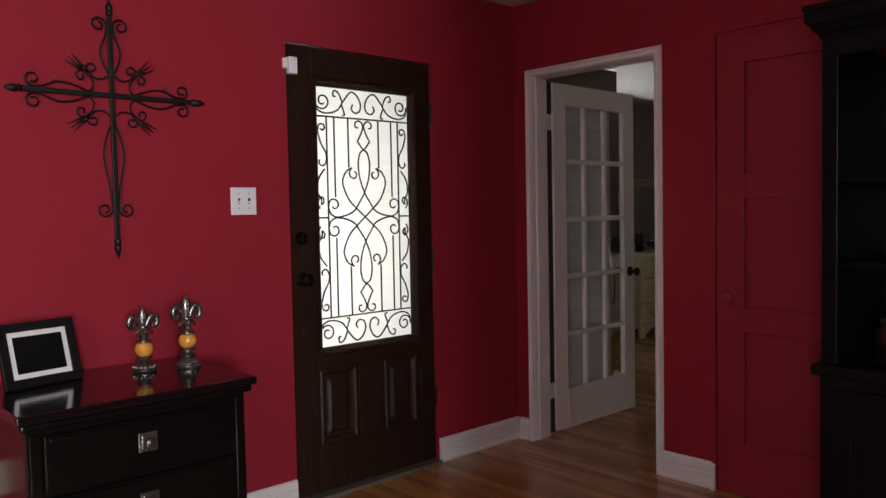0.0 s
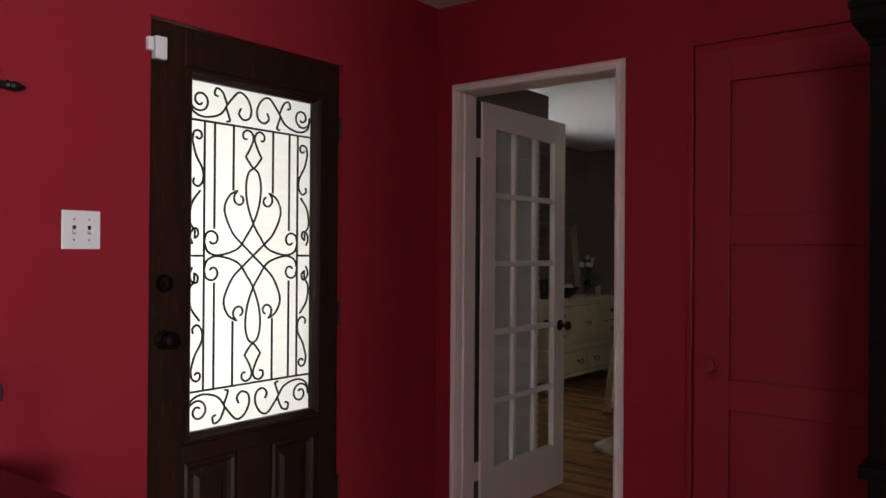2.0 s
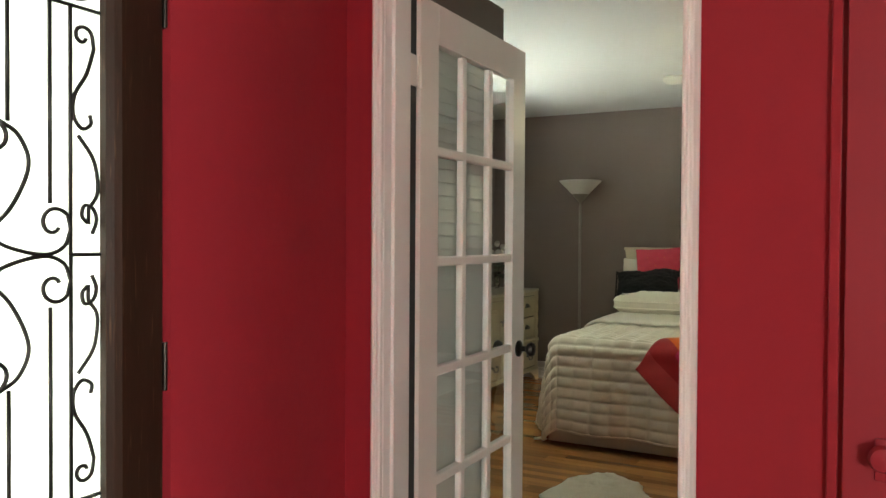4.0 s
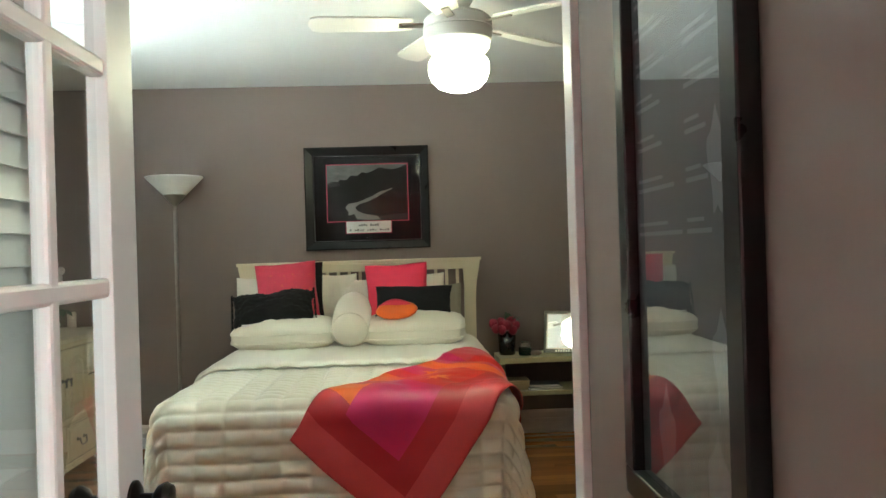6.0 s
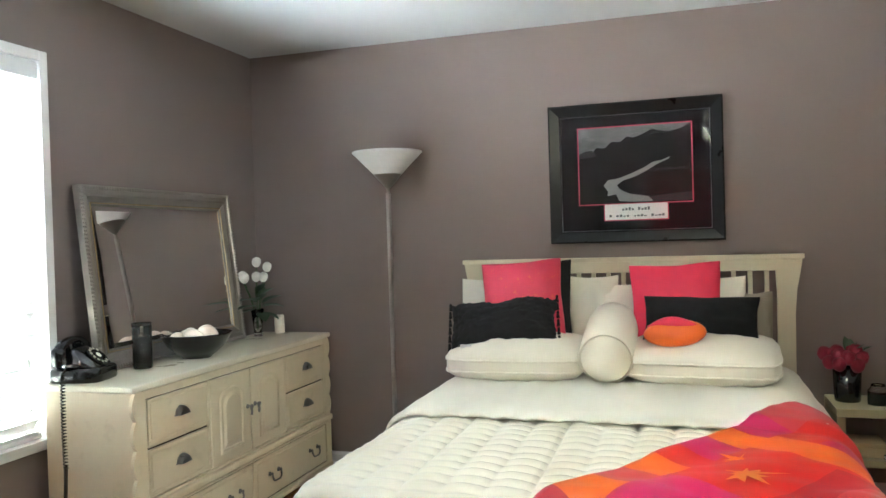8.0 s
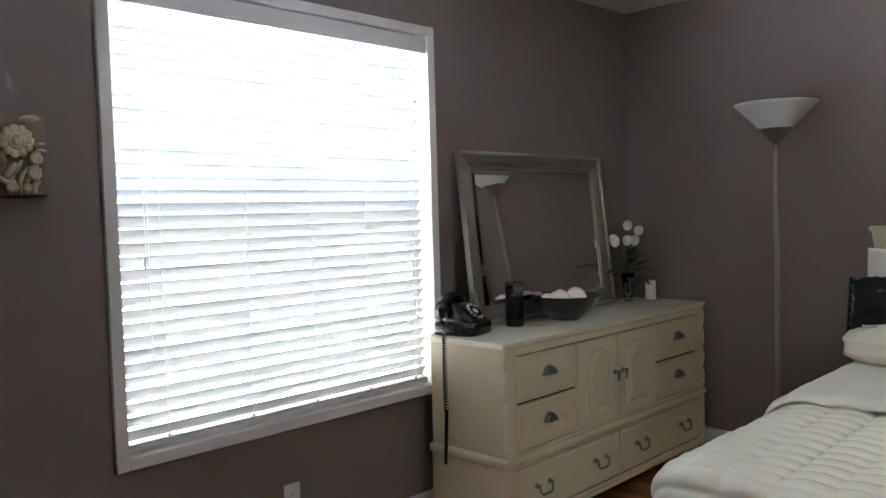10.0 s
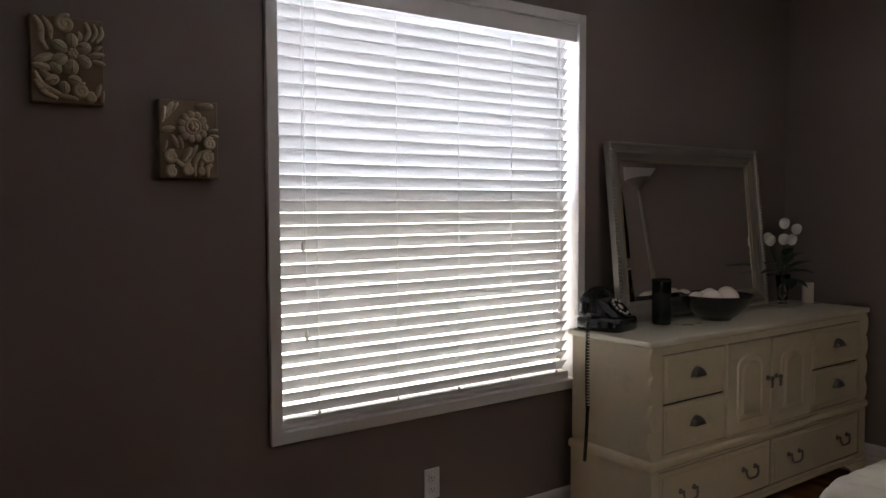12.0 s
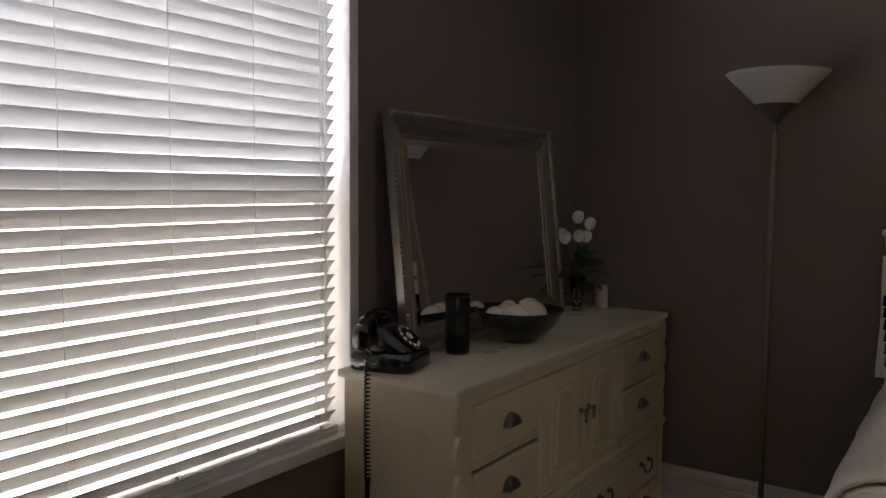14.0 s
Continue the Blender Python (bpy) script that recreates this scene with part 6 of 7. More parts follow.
            boxpart("drawer_bead", (a + 0.006, b - 0.006, yf - 0.019, yf - 0.0155, z0 + 0.019, z0 + 0.025), CREAM, d, 0.0015)
        else:
            boxpart("drawer_panel", (a + 0.016, b - 0.016, yf - 0.021, yf - 0.0155, z0 + 0.016, z1 - 0.016), CREAM, d, 0.0025)
        yy = yf - 0.0205
        if cup:
            bm = bmesh.new()
            xc, zc = (a + b) / 2, (z0 + z1) / 2 + 0.010
            rows = []
            for i in range(7):
                t = i / 6 * math.pi / 2
                rows.append([bm.verts.new((xc + 0.036 * math.cos(s) * math.cos(t * 0.35), yy - 0.024 * math.sin(t), zc - 0.012 + (0.036 * math.sin(s)) * math.cos(t * 0.75))) for s in [math.pi * k / 14 for k in range(15)]])
            for p, q in zip(rows, rows[1:]):
                for k in range(14):
                    bm.faces.new((p[k], p[k + 1], q[k + 1], q[k]))
            bm.faces.new(rows[-1])
            box(bm, xc - 0.040, xc + 0.040, yy - 0.003, yy, zc - 0.015, zc - 0.010)
            part("cup_pull", bm, PEWTER_PULL, d, "dark pewter cup pull", smooth=False)
        else:
            for xc in (a + (b - a) * 0.22, a + (b - a) * 0.78):
                bm = bmesh.new()
                zc = (z0 + z1) / 2 + 0.012
                for s in (-1, 1):
                    lathe(bm, [(0.011, 0), (0.011, 0.004), (0.006, 0.010), (0.008, 0.018), (0.003, 0.022)], m=Matrix.Translation((xc + s * 0.042, yy, zc)) @ Matrix.Rotation(radians(90), 4, "X"), n=12)
                tube(bm, spline([(xc - 0.042, yy - 0.016, zc), (xc - 0.040, yy - 0.020, zc - 0.020), (xc - 0.028, yy - 0.022, zc - 0.034), (xc, yy - 0.022, zc - 0.037), (xc + 0.028, yy - 0.022, zc - 0.034), (xc + 0.040, yy - 0.020, zc - 0.020), (xc + 0.042, yy - 0.016, zc)], 4), 0.0045, 6)
                part("bail_pull", bm, PEWTER_PULL, d, "dark bail pull")

    for a, b in ((7.298, 7.680), (8.352, 8.760)):
        drawer(a, b, 0.600, 0.782, True)
        drawer(a, b, 0.408, 0.590, True)
    for a, b in ((7.275, 8.012), (8.030, 8.775)):
        drawer(a, b, 0.138, 0.338, False)
    for k, (a, b) in enumerate(((7.700, 8.012), (8.020, 8.335))):
        bm = bmesh.new()
        box(bm, a, b, yf - 0.016, yf, 0.405, 0.782, 0.004)
        # arched raised panel
        def arch(w, dz):
            za, zb = 0.445 + w, 0.738 - w
            aa, bb = a + 0.062 + w, b - 0.062 - w
            pts = [(aa, za), (bb, za), (bb, zb - 0.055)]
            pts += [(aa + (bb - aa) * (0.5 + 0.5 * math.cos(t)), zb - 0.055 + 0.05 * math.sin(t)) for t in [math.pi * i / 12 for i in range(1, 12)]]
            pts.append((aa, zb - 0.055))
            return [bm.verts.new((x, yf - 0.016 - dz, z)) for x, z in pts]
        rings = [arch(0.0, 0.0), arch(0.004, 0.007), arch(0.012, 0.007), arch(0.018, 0.001), arch(0.028, 0.001), arch(0.040, 0.008)]
        for p, q in zip(rings, rings[1:]):
            for i in range(len(p)):
                bm.faces.new((p[i], p[(i + 1) % len(p)], q[(i + 1) % len(p)], q[i]))
        bm.faces.new(rings[-1])
        d = part("cupboard_door", bm, CREAM, c, "door with arched raised panel")
        xk = b - 0.028 if k == 0 else a + 0.028
        bm = bmesh.new()
        lathe(bm, [(0.011, 0), (0.010, 0.005), (0.005, 0.010), (0.005, 0.014), (0.011, 0.020), (0.010, 0.028), (0.003, 0.031)], m=Matrix.Translation((xk, yf - 0.016, 0.612)) @ Matrix.Rotation(radians(90), 4, "X"), n=14)
        tube(bm, [(xk, yf - 0.036, 0.612), (xk, yf - 0.040, 0.590), (xk, yf - 0.038, 0.574)], 0.006, 8)
        part("drop_pull", bm, PEWTER_PULL, d, "dark drop pull")


dresser()


def leaning_mirror():
    x0, x1, yb, yt, zb, zt = 7.438, 8.524, 5.052, 5.135, DT + 0.001, 1.612
    m0 = thing("mirror", ((x0 + x1) / 2, yb, DT), "silver framed mirror with beaded edge leaning on the wall", "mirror")
    L = math.hypot(zt - zb, yt - yb)
    lean = math.degrees(math.atan2(yt - yb, zt - zb))
    m = Matrix.Translation((x0, yb, zb + 0.006)) @ Matrix.Rotation(radians(-lean), 4, "X")
    w = x1 - x0
    bm = bmesh.new()
    prof = [(0.0, 0.0), (0.030, 0.0), (0.032, 0.010), (0.024, 0.018), (0.020, 0.032), (0.024, 0.044), (0.018, 0.056), (0.012, 0.066), (0.014, 0.072), (0.008, 0.084), (0.0, 0.084)]
    rows = []
    for x, z, ox, oz in ((0, 0, 1, 1), (0, L, 1, -1), (w, L, -1, -1), (w, 0, -1, 1)):
        rows.append([bm.verts.new(m @ Vector((x + ox * d, -h, z + oz * d))) for h, d in prof])
    for a, b in zip(rows, rows[1:] + rows[:1]):
        for i in range(len(prof)):
            bm.faces.new((a[i], a[(i + 1) % len(prof)], b[(i + 1) % len(prof)], b[i]))
    fr = part("frame", bm, SILVERFRAME, m0)
    bm = bmesh.new()
    step = 0.0160
    for z in (0.008, L - 0.008):
        for k in range(int(w / step)):
            ball(bm, m @ Vector((0.008 + k * step, -0.031, z)), 0.0085, 0.62, 1, 1.1, 8)
    for x in (0.008, w - 0.008):
        for k in range(int(L / step)):
            ball(bm, m @ Vector((x, -0.031, 0.012 + k * step)), 0.0085, 1.1, 1, 0.62, 8)
    part("bead_trim", bm, SILVERFRAME, m0, "rope of silver beads")
    bm = bmesh.new()
    for a, b, c, d in ((0.070, w - 0.070, 0.070, 0.074), (0.070, w - 0.070, L - 0.074, L - 0.070), (0.070, 0.074, 0.074, L - 0.074), (w - 0.074, w - 0.070, 0.074, L - 0.074)):
        box(bm, a, b, -0.017, -0.011, c, d, m=m)
    part("inner_fillet", bm, GOLDEDGE, m0, "worn gold fillet")
    bm = bmesh.new()
    g = 0.082
    o = [bm.verts.new(m @ Vector(p)) for p in ((g, -0.0075, g), (w - g, -0.0075, g), (w - g, -0.0075, L - g), (g, -0.0075, L - g))]
    g2 = g + 0.022
    i4 = [bm.verts.new(m @ Vector(p)) for p in ((g2, -0.0095, g2), (w - g2, -0.0095, g2), (w - g2, -0.0095, L - g2), (g2, -0.0095, L - g2))]
    for k in range(4):
        bm.faces.new((o[k], o[(k + 1) % 4], i4[(k + 1) % 4], i4[k]))
    bm.faces.new(i4)
    part("mirror_glass", bm, MIRROR, m0, "bevelled mirror glass")
    bm = bmesh.new()
    box(bm, 0.02, w - 0.02, -0.006, 0.0, 0.02, L - 0.02, m=m)
    part("backing", bm, BASKET, m0)


leaning_mirror()


def telephone():
    x, y, z = 7.335, 5.022, DT
    m = Matrix.Translation((x, y, z)) @ Matrix.Rotation(radians(14), 4, "Z") @ Matrix.Diagonal((0.90, 1.0, 1.0, 1))
    t = thing("telephone", (x, y, z), "black bakelite rotary dial telephone with coiled cord", "telephone")
    bm = bmesh.new()
    rows = []
    for zz, a, b0, b1 in ((0.0, 0.104, -0.108, 0.092), (0.006, 0.108, -0.112, 0.096), (0.046, 0.107, -0.111, 0.095), (0.054, 0.100, -0.104, 0.090), (0.056, 0.086, -0.092, 0.076), (0.062, 0.088, -0.090, 0.078), (0.084, 0.082, -0.068, 0.076),
                          (0.106, 0.074, -0.036, 0.072), (0.122, 0.066, -0.012, 0.068), (0.129, 0.054, 0.000, 0.060)):
        ring = []
        for k in range(36):
            s = 2 * math.pi * k / 36
            cx, sy = math.cos(s), math.sin(s)
            px = a * math.copysign(abs(cx) ** 0.42, cx)
            py = (b0 + b1) / 2 + (b1 - b0) / 2 * math.copysign(abs(sy) ** 0.42, sy)
            ring.append(bm.verts.new(m @ Vector((px, py, zz))))
        rows.append(ring)
    for p, q in zip(rows, rows[1:]):
        for k in range(36):
            bm.faces.new((p[k], p[(k + 1) % 36], q[(k + 1) % 36], q[k]))
    bm.faces.new(rows[0][::-1])
    bm.faces.new(rows[-1])
    smooth_by_angle(part("body", bm, BAKELITE, t), 60)
    dm = m @ Matrix.Translation((0, -0.064, 0.092)) @ Matrix.Rotation(radians(42), 4, "X")
    bm = bmesh.new()
    lathe(bm, [(0.044, -0.022), (0.050, 0.0), (0.046, 0.005), (0.014, 0.006)], m=dm, n=32)
    dial = part("dial", bm, BAKELITE, t)
    bm = bmesh.new()
    for k in range(10):
        a = radians(40 + 29 * k)
        lathe(bm, [(0.0065, 0.0), (0.0065, 0.0066)], 0.038 * math.cos(a), 0.038 * math.sin(a), 0, 8, m=dm)
    part("finger_holes", bm, DIALWHITE, dial, "ivory finger holes")
    bm = bmesh.new()
    lathe(bm, [(0.014, 0.004), (0.012, 0.0082)], n=16, m=dm)
    part("dial_centre", bm, DIALWHITE, dial, "ivory centre label")
    bm = bmesh.new()
    pts = [m @ Vector(p) for p in spline([(-0.100, 0.040, 0.108), (-0.080, 0.040, 0.136), (0, 0.040, 0.148), (0.080, 0.040, 0.136), (0.100, 0.040, 0.108)], 6)]
    tube(bm, pts, 0.024, 14, taper=[0.85 + 0.15 * math.sin(math.pi * k / 24) for k in range(25)])
    for s in (-1, 1):
        mm = m @ Matrix.Translation((s * 0.102, 0.040, 0.096)) @ Matrix.Rotation(radians(s * 14), 4, "Y")
        lathe(bm, [(0.012, 0.044), (0.023, 0.036), (0.029, 0.016), (0.032, -0.006), (0.033, -0.018), (0.026, -0.024)], m=mm, n=24)
    smooth_by_angle(part("handset", bm, BAKELITE, t), 50)
    for s in (-1, 1):
        bm = bmesh.new()
        box(bm, s * 0.045 - 0.010, s * 0.045 + 0.010, 0.014, 0.070, 0.1255, 0.146, 0.003, m=m)
        part("cradle", bm, BAKELITE, t)
    bm = bmesh.new()
    cord = []
    for k in range(241):
        f = k / 240
        zc = DT + 0.05 - 0.36 * f
        a = 2 * math.pi * 30 * f
        cord.append((7.196 - 0.004 * math.sin(3 * f) + 0.008 * math.cos(a), 4.985 + 0.008 * math.sin(a), zc))
    tube(bm, cord, 0.0028, 5)
    tube(bm, spline([m @ Vector((-0.108, 0.036, 0.080)), Vector((7.205, 4.98, DT + 0.065)), Vector((7.197, 4.985, DT + 0.05))], 5), 0.0035, 6)
    tube(bm, [(7.196, 4.985, DT - 0.30), (7.194, 4.99, DT - 0.42), (7.196, 5.0, DT - 0.52)], 0.008, 6)
    part("coiled_cord", bm, BAKELITE, t)


telephone()

cn = thing("candle_jar", (7.607, 4.955, DT), "tall black candle in a clear glass cylinder", "candle")
bm = bmesh.new()
lathe(bm, [(0.036, 0.0), (0.038, 0.004), (0.038, 0.130), (0.025, 0.134), (0.004, 0.134)], 7.607, 4.955, DT + 0.0005, 32)
smooth_by_angle(part("candle", bm, BAKELITE, cn, "black wax candle"))
bm = bmesh.new()
lathe(bm, [(0.0400, 0.002), (0.0400, 0.186), (0.0382, 0.186), (0.0382, 0.136)], 7.607, 4.955, DT, 32, caps=False)
part("glass", bm, JARGLASS, cn, "clear glass cylinder", smooth=True)
bm = bmesh.new()
lathe(bm, [(0.0412, 0.182), (0.042, 0.190), (0.039, 0.193), (0.038, 0.184)], 7.607, 4.955, DT, 32)
part("rim", bm, BAKELITE, cn)


def bowl_of_balls():
    x, y = 7.916, 4.905
    b = thing("bowl", (x, y, DT), "black glazed bowl on the dresser", "bowl")
    bm = bmesh.new()
    lathe(bm, [(0.066, 0.0), (0.069, 0.008), (0.092, 0.022), (0.132, 0.060), (0.158, 0.106), (0.162, 0.112), (0.156, 0.112), (0.127, 0.064), (0.088, 0.030), (0.004, 0.022)], x, y, DT + 0.0005, 44)
    part("bowl", bm, BLACKGLAZE, b, smooth=True)
    for i, (dx, dy, dz, r) in enumerate(((-0.072, -0.03, 0.092, 0.047), (0.012, -0.050, 0.092, 0.052), (0.080, 0.0, 0.094, 0.047), (0.0, 0.050, 0.080, 0.046), (-0.060, 0.058, 0.084, 0.038), (0.062, 0.075, 0.092, 0.036))):
        bm = bmesh.new()
        ball(bm, (x + dx, y + dy, DT + dz), r, seg=24)
        tagged(part("ornamental_ball", bm, PEARL, smooth=True), "pearly white decorative ball in the black bowl", "ball", "balls in the bowl")


bowl_of_balls()


def rose(bm, c, r):
    ball(bm, c, r * 0.72, 1, 1, 1.15, 10)
    for k in range(9):
        a, el = k * 2.4, 0.25 + 0.10 * (k % 3)
        m = Matrix.Rotation(a, 4, "Z") @ Matrix.Rotation(radians(-20 + 14 * (k % 4)), 4, "Y")
        ball(bm, Vector(c) + m @ Vector((r * 0.42, 0, r * 0.08 * (k % 3))), r * 0.62, 0.45, 1, 1.0, 8, m=m)


def leaf_blade(bm, p0, p1, w, droop=0.02):
    p0, p1 = Vector(p0), Vector(p1)
    d = p1 - p0
    side = d.cross(Vector((0, 0, 1)))
    side = side.normalized() if side.length > 1e-5 else Vector((1, 0, 0))
    up = side.cross(d).normalized()
    n = 7
    rows = []
    for k in range(n + 1):
        t = k / n
        wd = w * math.sin(math.pi * min(1, t * 0.94 + 0.05)) ** 0.8
        c = p0 + d * t + Vector((0, 0, -droop * t * t))
        rows.append([bm.verts.new(c - side * wd + up * wd * 0.3), bm.verts.new(c), bm.verts.new(c + side * wd + up * wd * 0.3)])
    for a, b in zip(rows, rows[1:]):
        for i in (0, 1):
            bm.faces.new((a[i], a[i + 1], b[i + 1], b[i]))


def rose_vase():
    x, y = 8.660, 5.030
    v = thing("flower_vase", (x, y, DT), "slim clear glass vase with white roses and dark leaves", "vase of flowers")
    bm = bmesh.new()
    lathe(bm, [(0.024, 0.0), (0.022, 0.012), (0.024, 0.05), (0.036, 0.150), (0.034, 0.150), (0.021, 0.05), (0.018, 0.018), (0.002, 0.016)], x, y, DT + 0.0005, 28)
    part("vase", bm, CLEAR, v, smooth=True)
    heads = [(-0.105, 0.01, 0.325), (-0.035, -0.02, 0.330), (0.040, -0.02, 0.325), (0.038, 0.02, 0.408), (0.100, -0.01, 0.378), (-0.070, 0.045, 0.335)]
    for i, (dx, dy, dz) in enumerate(heads):
        bm = bmesh.new()
        tube(bm, spline([(x, y, DT + 0.03), (x + dx * 0.3, y + dy * 0.3, DT + 0.17), (x + dx, y + dy, DT + dz - 0.02)], 6), 0.0028, 5)
        part("stem", bm, STEM, v)
        bm = bmesh.new()
        rose(bm, (x + dx, y + dy, DT + dz), 0.034)
        part("rose", bm, PETAL, v, "white rose bloom", smooth=True)
    rnd = random.Random(5)
    for k, (dx, dy, dz, l, w) in enumerate(((-0.05, -0.02, 0.17, (-0.21, -0.02, 0.02), 0.028), (-0.03, 0.0, 0.15, (-0.15, 0.05, -0.01), 0.030), (0.04, -0.01, 0.18, (0.15, -0.04, 0.05), 0.034), (0.03, -0.02, 0.17, (0.11, -0.07, 0.0), 0.032),
                                            (0.0, -0.03, 0.16, (0.03, -0.10, 0.03), 0.034), (-0.02, -0.02, 0.20, (-0.06, -0.08, 0.06), 0.03), (0.02, 0.0, 0.20, (0.08, 0.02, 0.09), 0.03), (-0.02, 0.0, 0.19, (-0.10, -0.06, 0.05), 0.028),
                                            (-0.06, -0.03, 0.20, (-0.24, -0.05, 0.04), 0.026), (0.02, -0.02, 0.13, (0.09, -0.05, -0.03), 0.036), (-0.01, -0.03, 0.13, (-0.08, -0.07, -0.02), 0.036), (0.01, -0.02, 0.22, (0.06, -0.05, 0.06), 0.034), (-0.01, -0.01, 0.24, (-0.03, -0.06, 0.07), 0.03))):
        bm = bmesh.new()
        leaf_blade(bm, (x + dx, y + dy, DT + dz), (x + dx + l[0], y + dy + l[1], DT + dz + l[2]), w)
        part("leaf", bm, LEAF, v, smooth=True)


rose_vase()
pc = thing("pillar_candle", (8.802, 4.975, DT), "ivory wax pillar candle", "candle")
bm = bmesh.new()
lathe(bm, [(0.026, 0.0), (0.028, 0.003), (0.028, 0.098), (0.025, 0.103), (0.004, 0.098)], 8.802, 4.975, DT + 0.0005, 28)
smooth_by_angle(part("candle", bm, WAX, pc))
bm = bmesh.new()
tube(bm, [(8.802, 4.975, DT + 0.097), (8.803, 4.975, DT + 0.110)], 0.0012, 5)
part("wick", bm, SLOT, pc)

# ---- wall plaques ----


def plaque(x0, x1, z0, z1, kind):
    y = NORTH
    p = thing("wall_plaque", ((x0 + x1) / 2, y, z0), "carved cream plaster relief plaque with a flower and scrolls", "plaque", "carved plaques")
    # the block is darker than the relief on it
    boxpart("block", (x0, x1, y - 0.034, y - 0.001, z0, z1), STONE_BACK, p, 0.003)
    w, h = x1 - x0, z1 - z0
    bm = bmesh.new()
    yf = y - 0.036
    P = lambda a, b, d=0.0: Vector((x0 + w * a, yf - d, z0 + h * b))
    def leaf(a, b, ang, length, wide, d=0.004, ribs=True):
        """A carved leaf: a flattened lobe with a raised midrib."""
        m = Matrix.Rotation(-radians(ang), 4, "Y")
        ball(bm, P(a, b, d), w * length, 1.0, 0.30, wide, 14, m=m)
        if ribs:
            e = m @ Vector((w * length * 0.85, 0, 0))
            c = P(a, b, d + w * length * 0.27)
            tube(bm, [c - e * 0.8, c, c + e * 0.8], w * 0.012, 5)

    def curl_at(a, b, r, thick):
        tube(bm, [P(q[0], q[1], 0.005) for q in [(a + v.x, b + v.y * w / h) for v in curl(0, 0, r, 0.02, 60, 1.6)]], w * thick, 8)
        ball(bm, P(a, b, 0.006), w * thick * 1.1, 1, 0.7, 1, 8)

    if kind == 0:
        # round ruffled blossom with a domed centre
        cx, cz = 0.54, 0.66
        for k in range(11):
            a = 2 * math.pi * k / 11
            ball(bm, P(cx + 0.185 * math.cos(a), cz + 0.185 * math.sin(a) * w / h, 0.008), w * 0.092, 1.0, 0.55, 0.86, 12, m=Matrix.Rotation(-a, 4, "Y"))
        tube(bm, [P(cx + 0.115 * math.cos(a), cz + 0.115 * math.sin(a) * w / h, 0.014) for a in [2 * math.pi * k / 24 for k in range(25)]], w * 0.030, 8)
        ball(bm, P(cx, cz, 0.010), w * 0.105, 1, 0.9, 1, 16)
        for k in range(5):
            a = 2 * math.pi * k / 5
            ball(bm, P(cx + 0.045 * math.cos(a), cz + 0.045 * math.sin(a) * w / h, 0.024), w * 0.035, 1, 0.6, 1, 8)
        for args in ((0.16, 0.86, 65, 0.16, 0.36), (0.06, 0.80, 80, 0.15, 0.34), (0.14, 0.62, 10, 0.12, 0.45), (0.25, 0.90, 50, 0.11, 0.36), (0.75, 0.93, 5, 0.17, 0.42), (0.24, 0.47, -60, 0.13, 0.42), (0.34, 0.46, -75, 0.12, 0.36),
                     (0.08, 0.40, 70, 0.11, 0.36), (0.90, 0.62, 15, 0.10, 0.4), (0.92, 0.55, -5, 0.09, 0.4), (0.44, 0.30, 55, 0.16, 0.40), (0.56, 0.34, 60, 0.14, 0.3)):
            leaf(*args)
        for a, b, r, t in ((0.18, 0.27, 0.085, 0.05), (0.84, 0.45, 0.09, 0.045), (0.46, 0.10, 0.075, 0.05), (0.80, 0.27, 0.10, 0.05), (0.18, 0.08, 0.08, 0.045), (0.68, 0.09, 0.05, 0.04)):
            curl_at(a, b, r, t)
        strokes = [[(0.20, 0.30), (0.30, 0.20), (0.42, 0.16), (0.52, 0.30)], [(0.80, 0.36), (0.66, 0.30), (0.58, 0.18), (0.58, 0.02)], [(0.90, 0.33), (0.74, 0.25), (0.66, 0.14), (0.66, 0.02)], [(0.88, 0.18), (0.80, 0.12), (0.80, 0.02)]]
    else:
        # two stacked blossoms with pointed petals
        for cx, cz, r, n, turn in ((0.54, 0.57, 0.19, 6, 30), (0.42, 0.30, 0.16, 5, -15)):
            for k in range(n):
                a = radians(turn) + 2 * math.pi * k / n
                ball(bm, P(cx + r * math.cos(a), cz + r * math.sin(a) * w / h, 0.007), w * r * 0.62, 1.0, 0.5, 0.80, 12, m=Matrix.Rotation(-a, 4, "Y"))
                c, e = P(cx + r * math.cos(a), cz + r * math.sin(a) * w / h, 0.009 + w * r * 0.30), Matrix.Rotation(-a, 4, "Y") @ Vector((w * r * 0.45, 0, 0))
                tube(bm, [c - e, c, c + e], w * 0.014, 5)
        ball(bm, P(0.54, 0.57, 0.014), w * 0.075, 1, 0.8, 1, 14)
        for k in range(6):
            a = 2 * math.pi * k / 6
            ball(bm, P(0.54 + 0.05 * math.cos(a), 0.57 + 0.05 * math.sin(a) * w / h, 0.022), w * 0.030, 1, 0.6, 1, 8)
        for args in ((0.16, 0.50, 20, 0.15, 0.42), (0.14, 0.40, -10, 0.14, 0.40), (0.20, 0.30, -40, 0.13, 0.40), (0.88, 0.58, 10, 0.13, 0.38), (0.92, 0.50, -12, 0.10, 0.36), (0.90, 0.66, 35, 0.09, 0.36),
                     (0.90, 0.16, 70, 0.12, 0.36), (0.96, 0.10, 80, 0.10, 0.34)):
            leaf(*args)
        for a, b, r, t in ((0.46, 0.91, 0.12, 0.052), (0.66, 0.15, 0.10, 0.048), (0.80, 0.08, 0.06, 0.04)):
            curl_at(a, b, r, t)
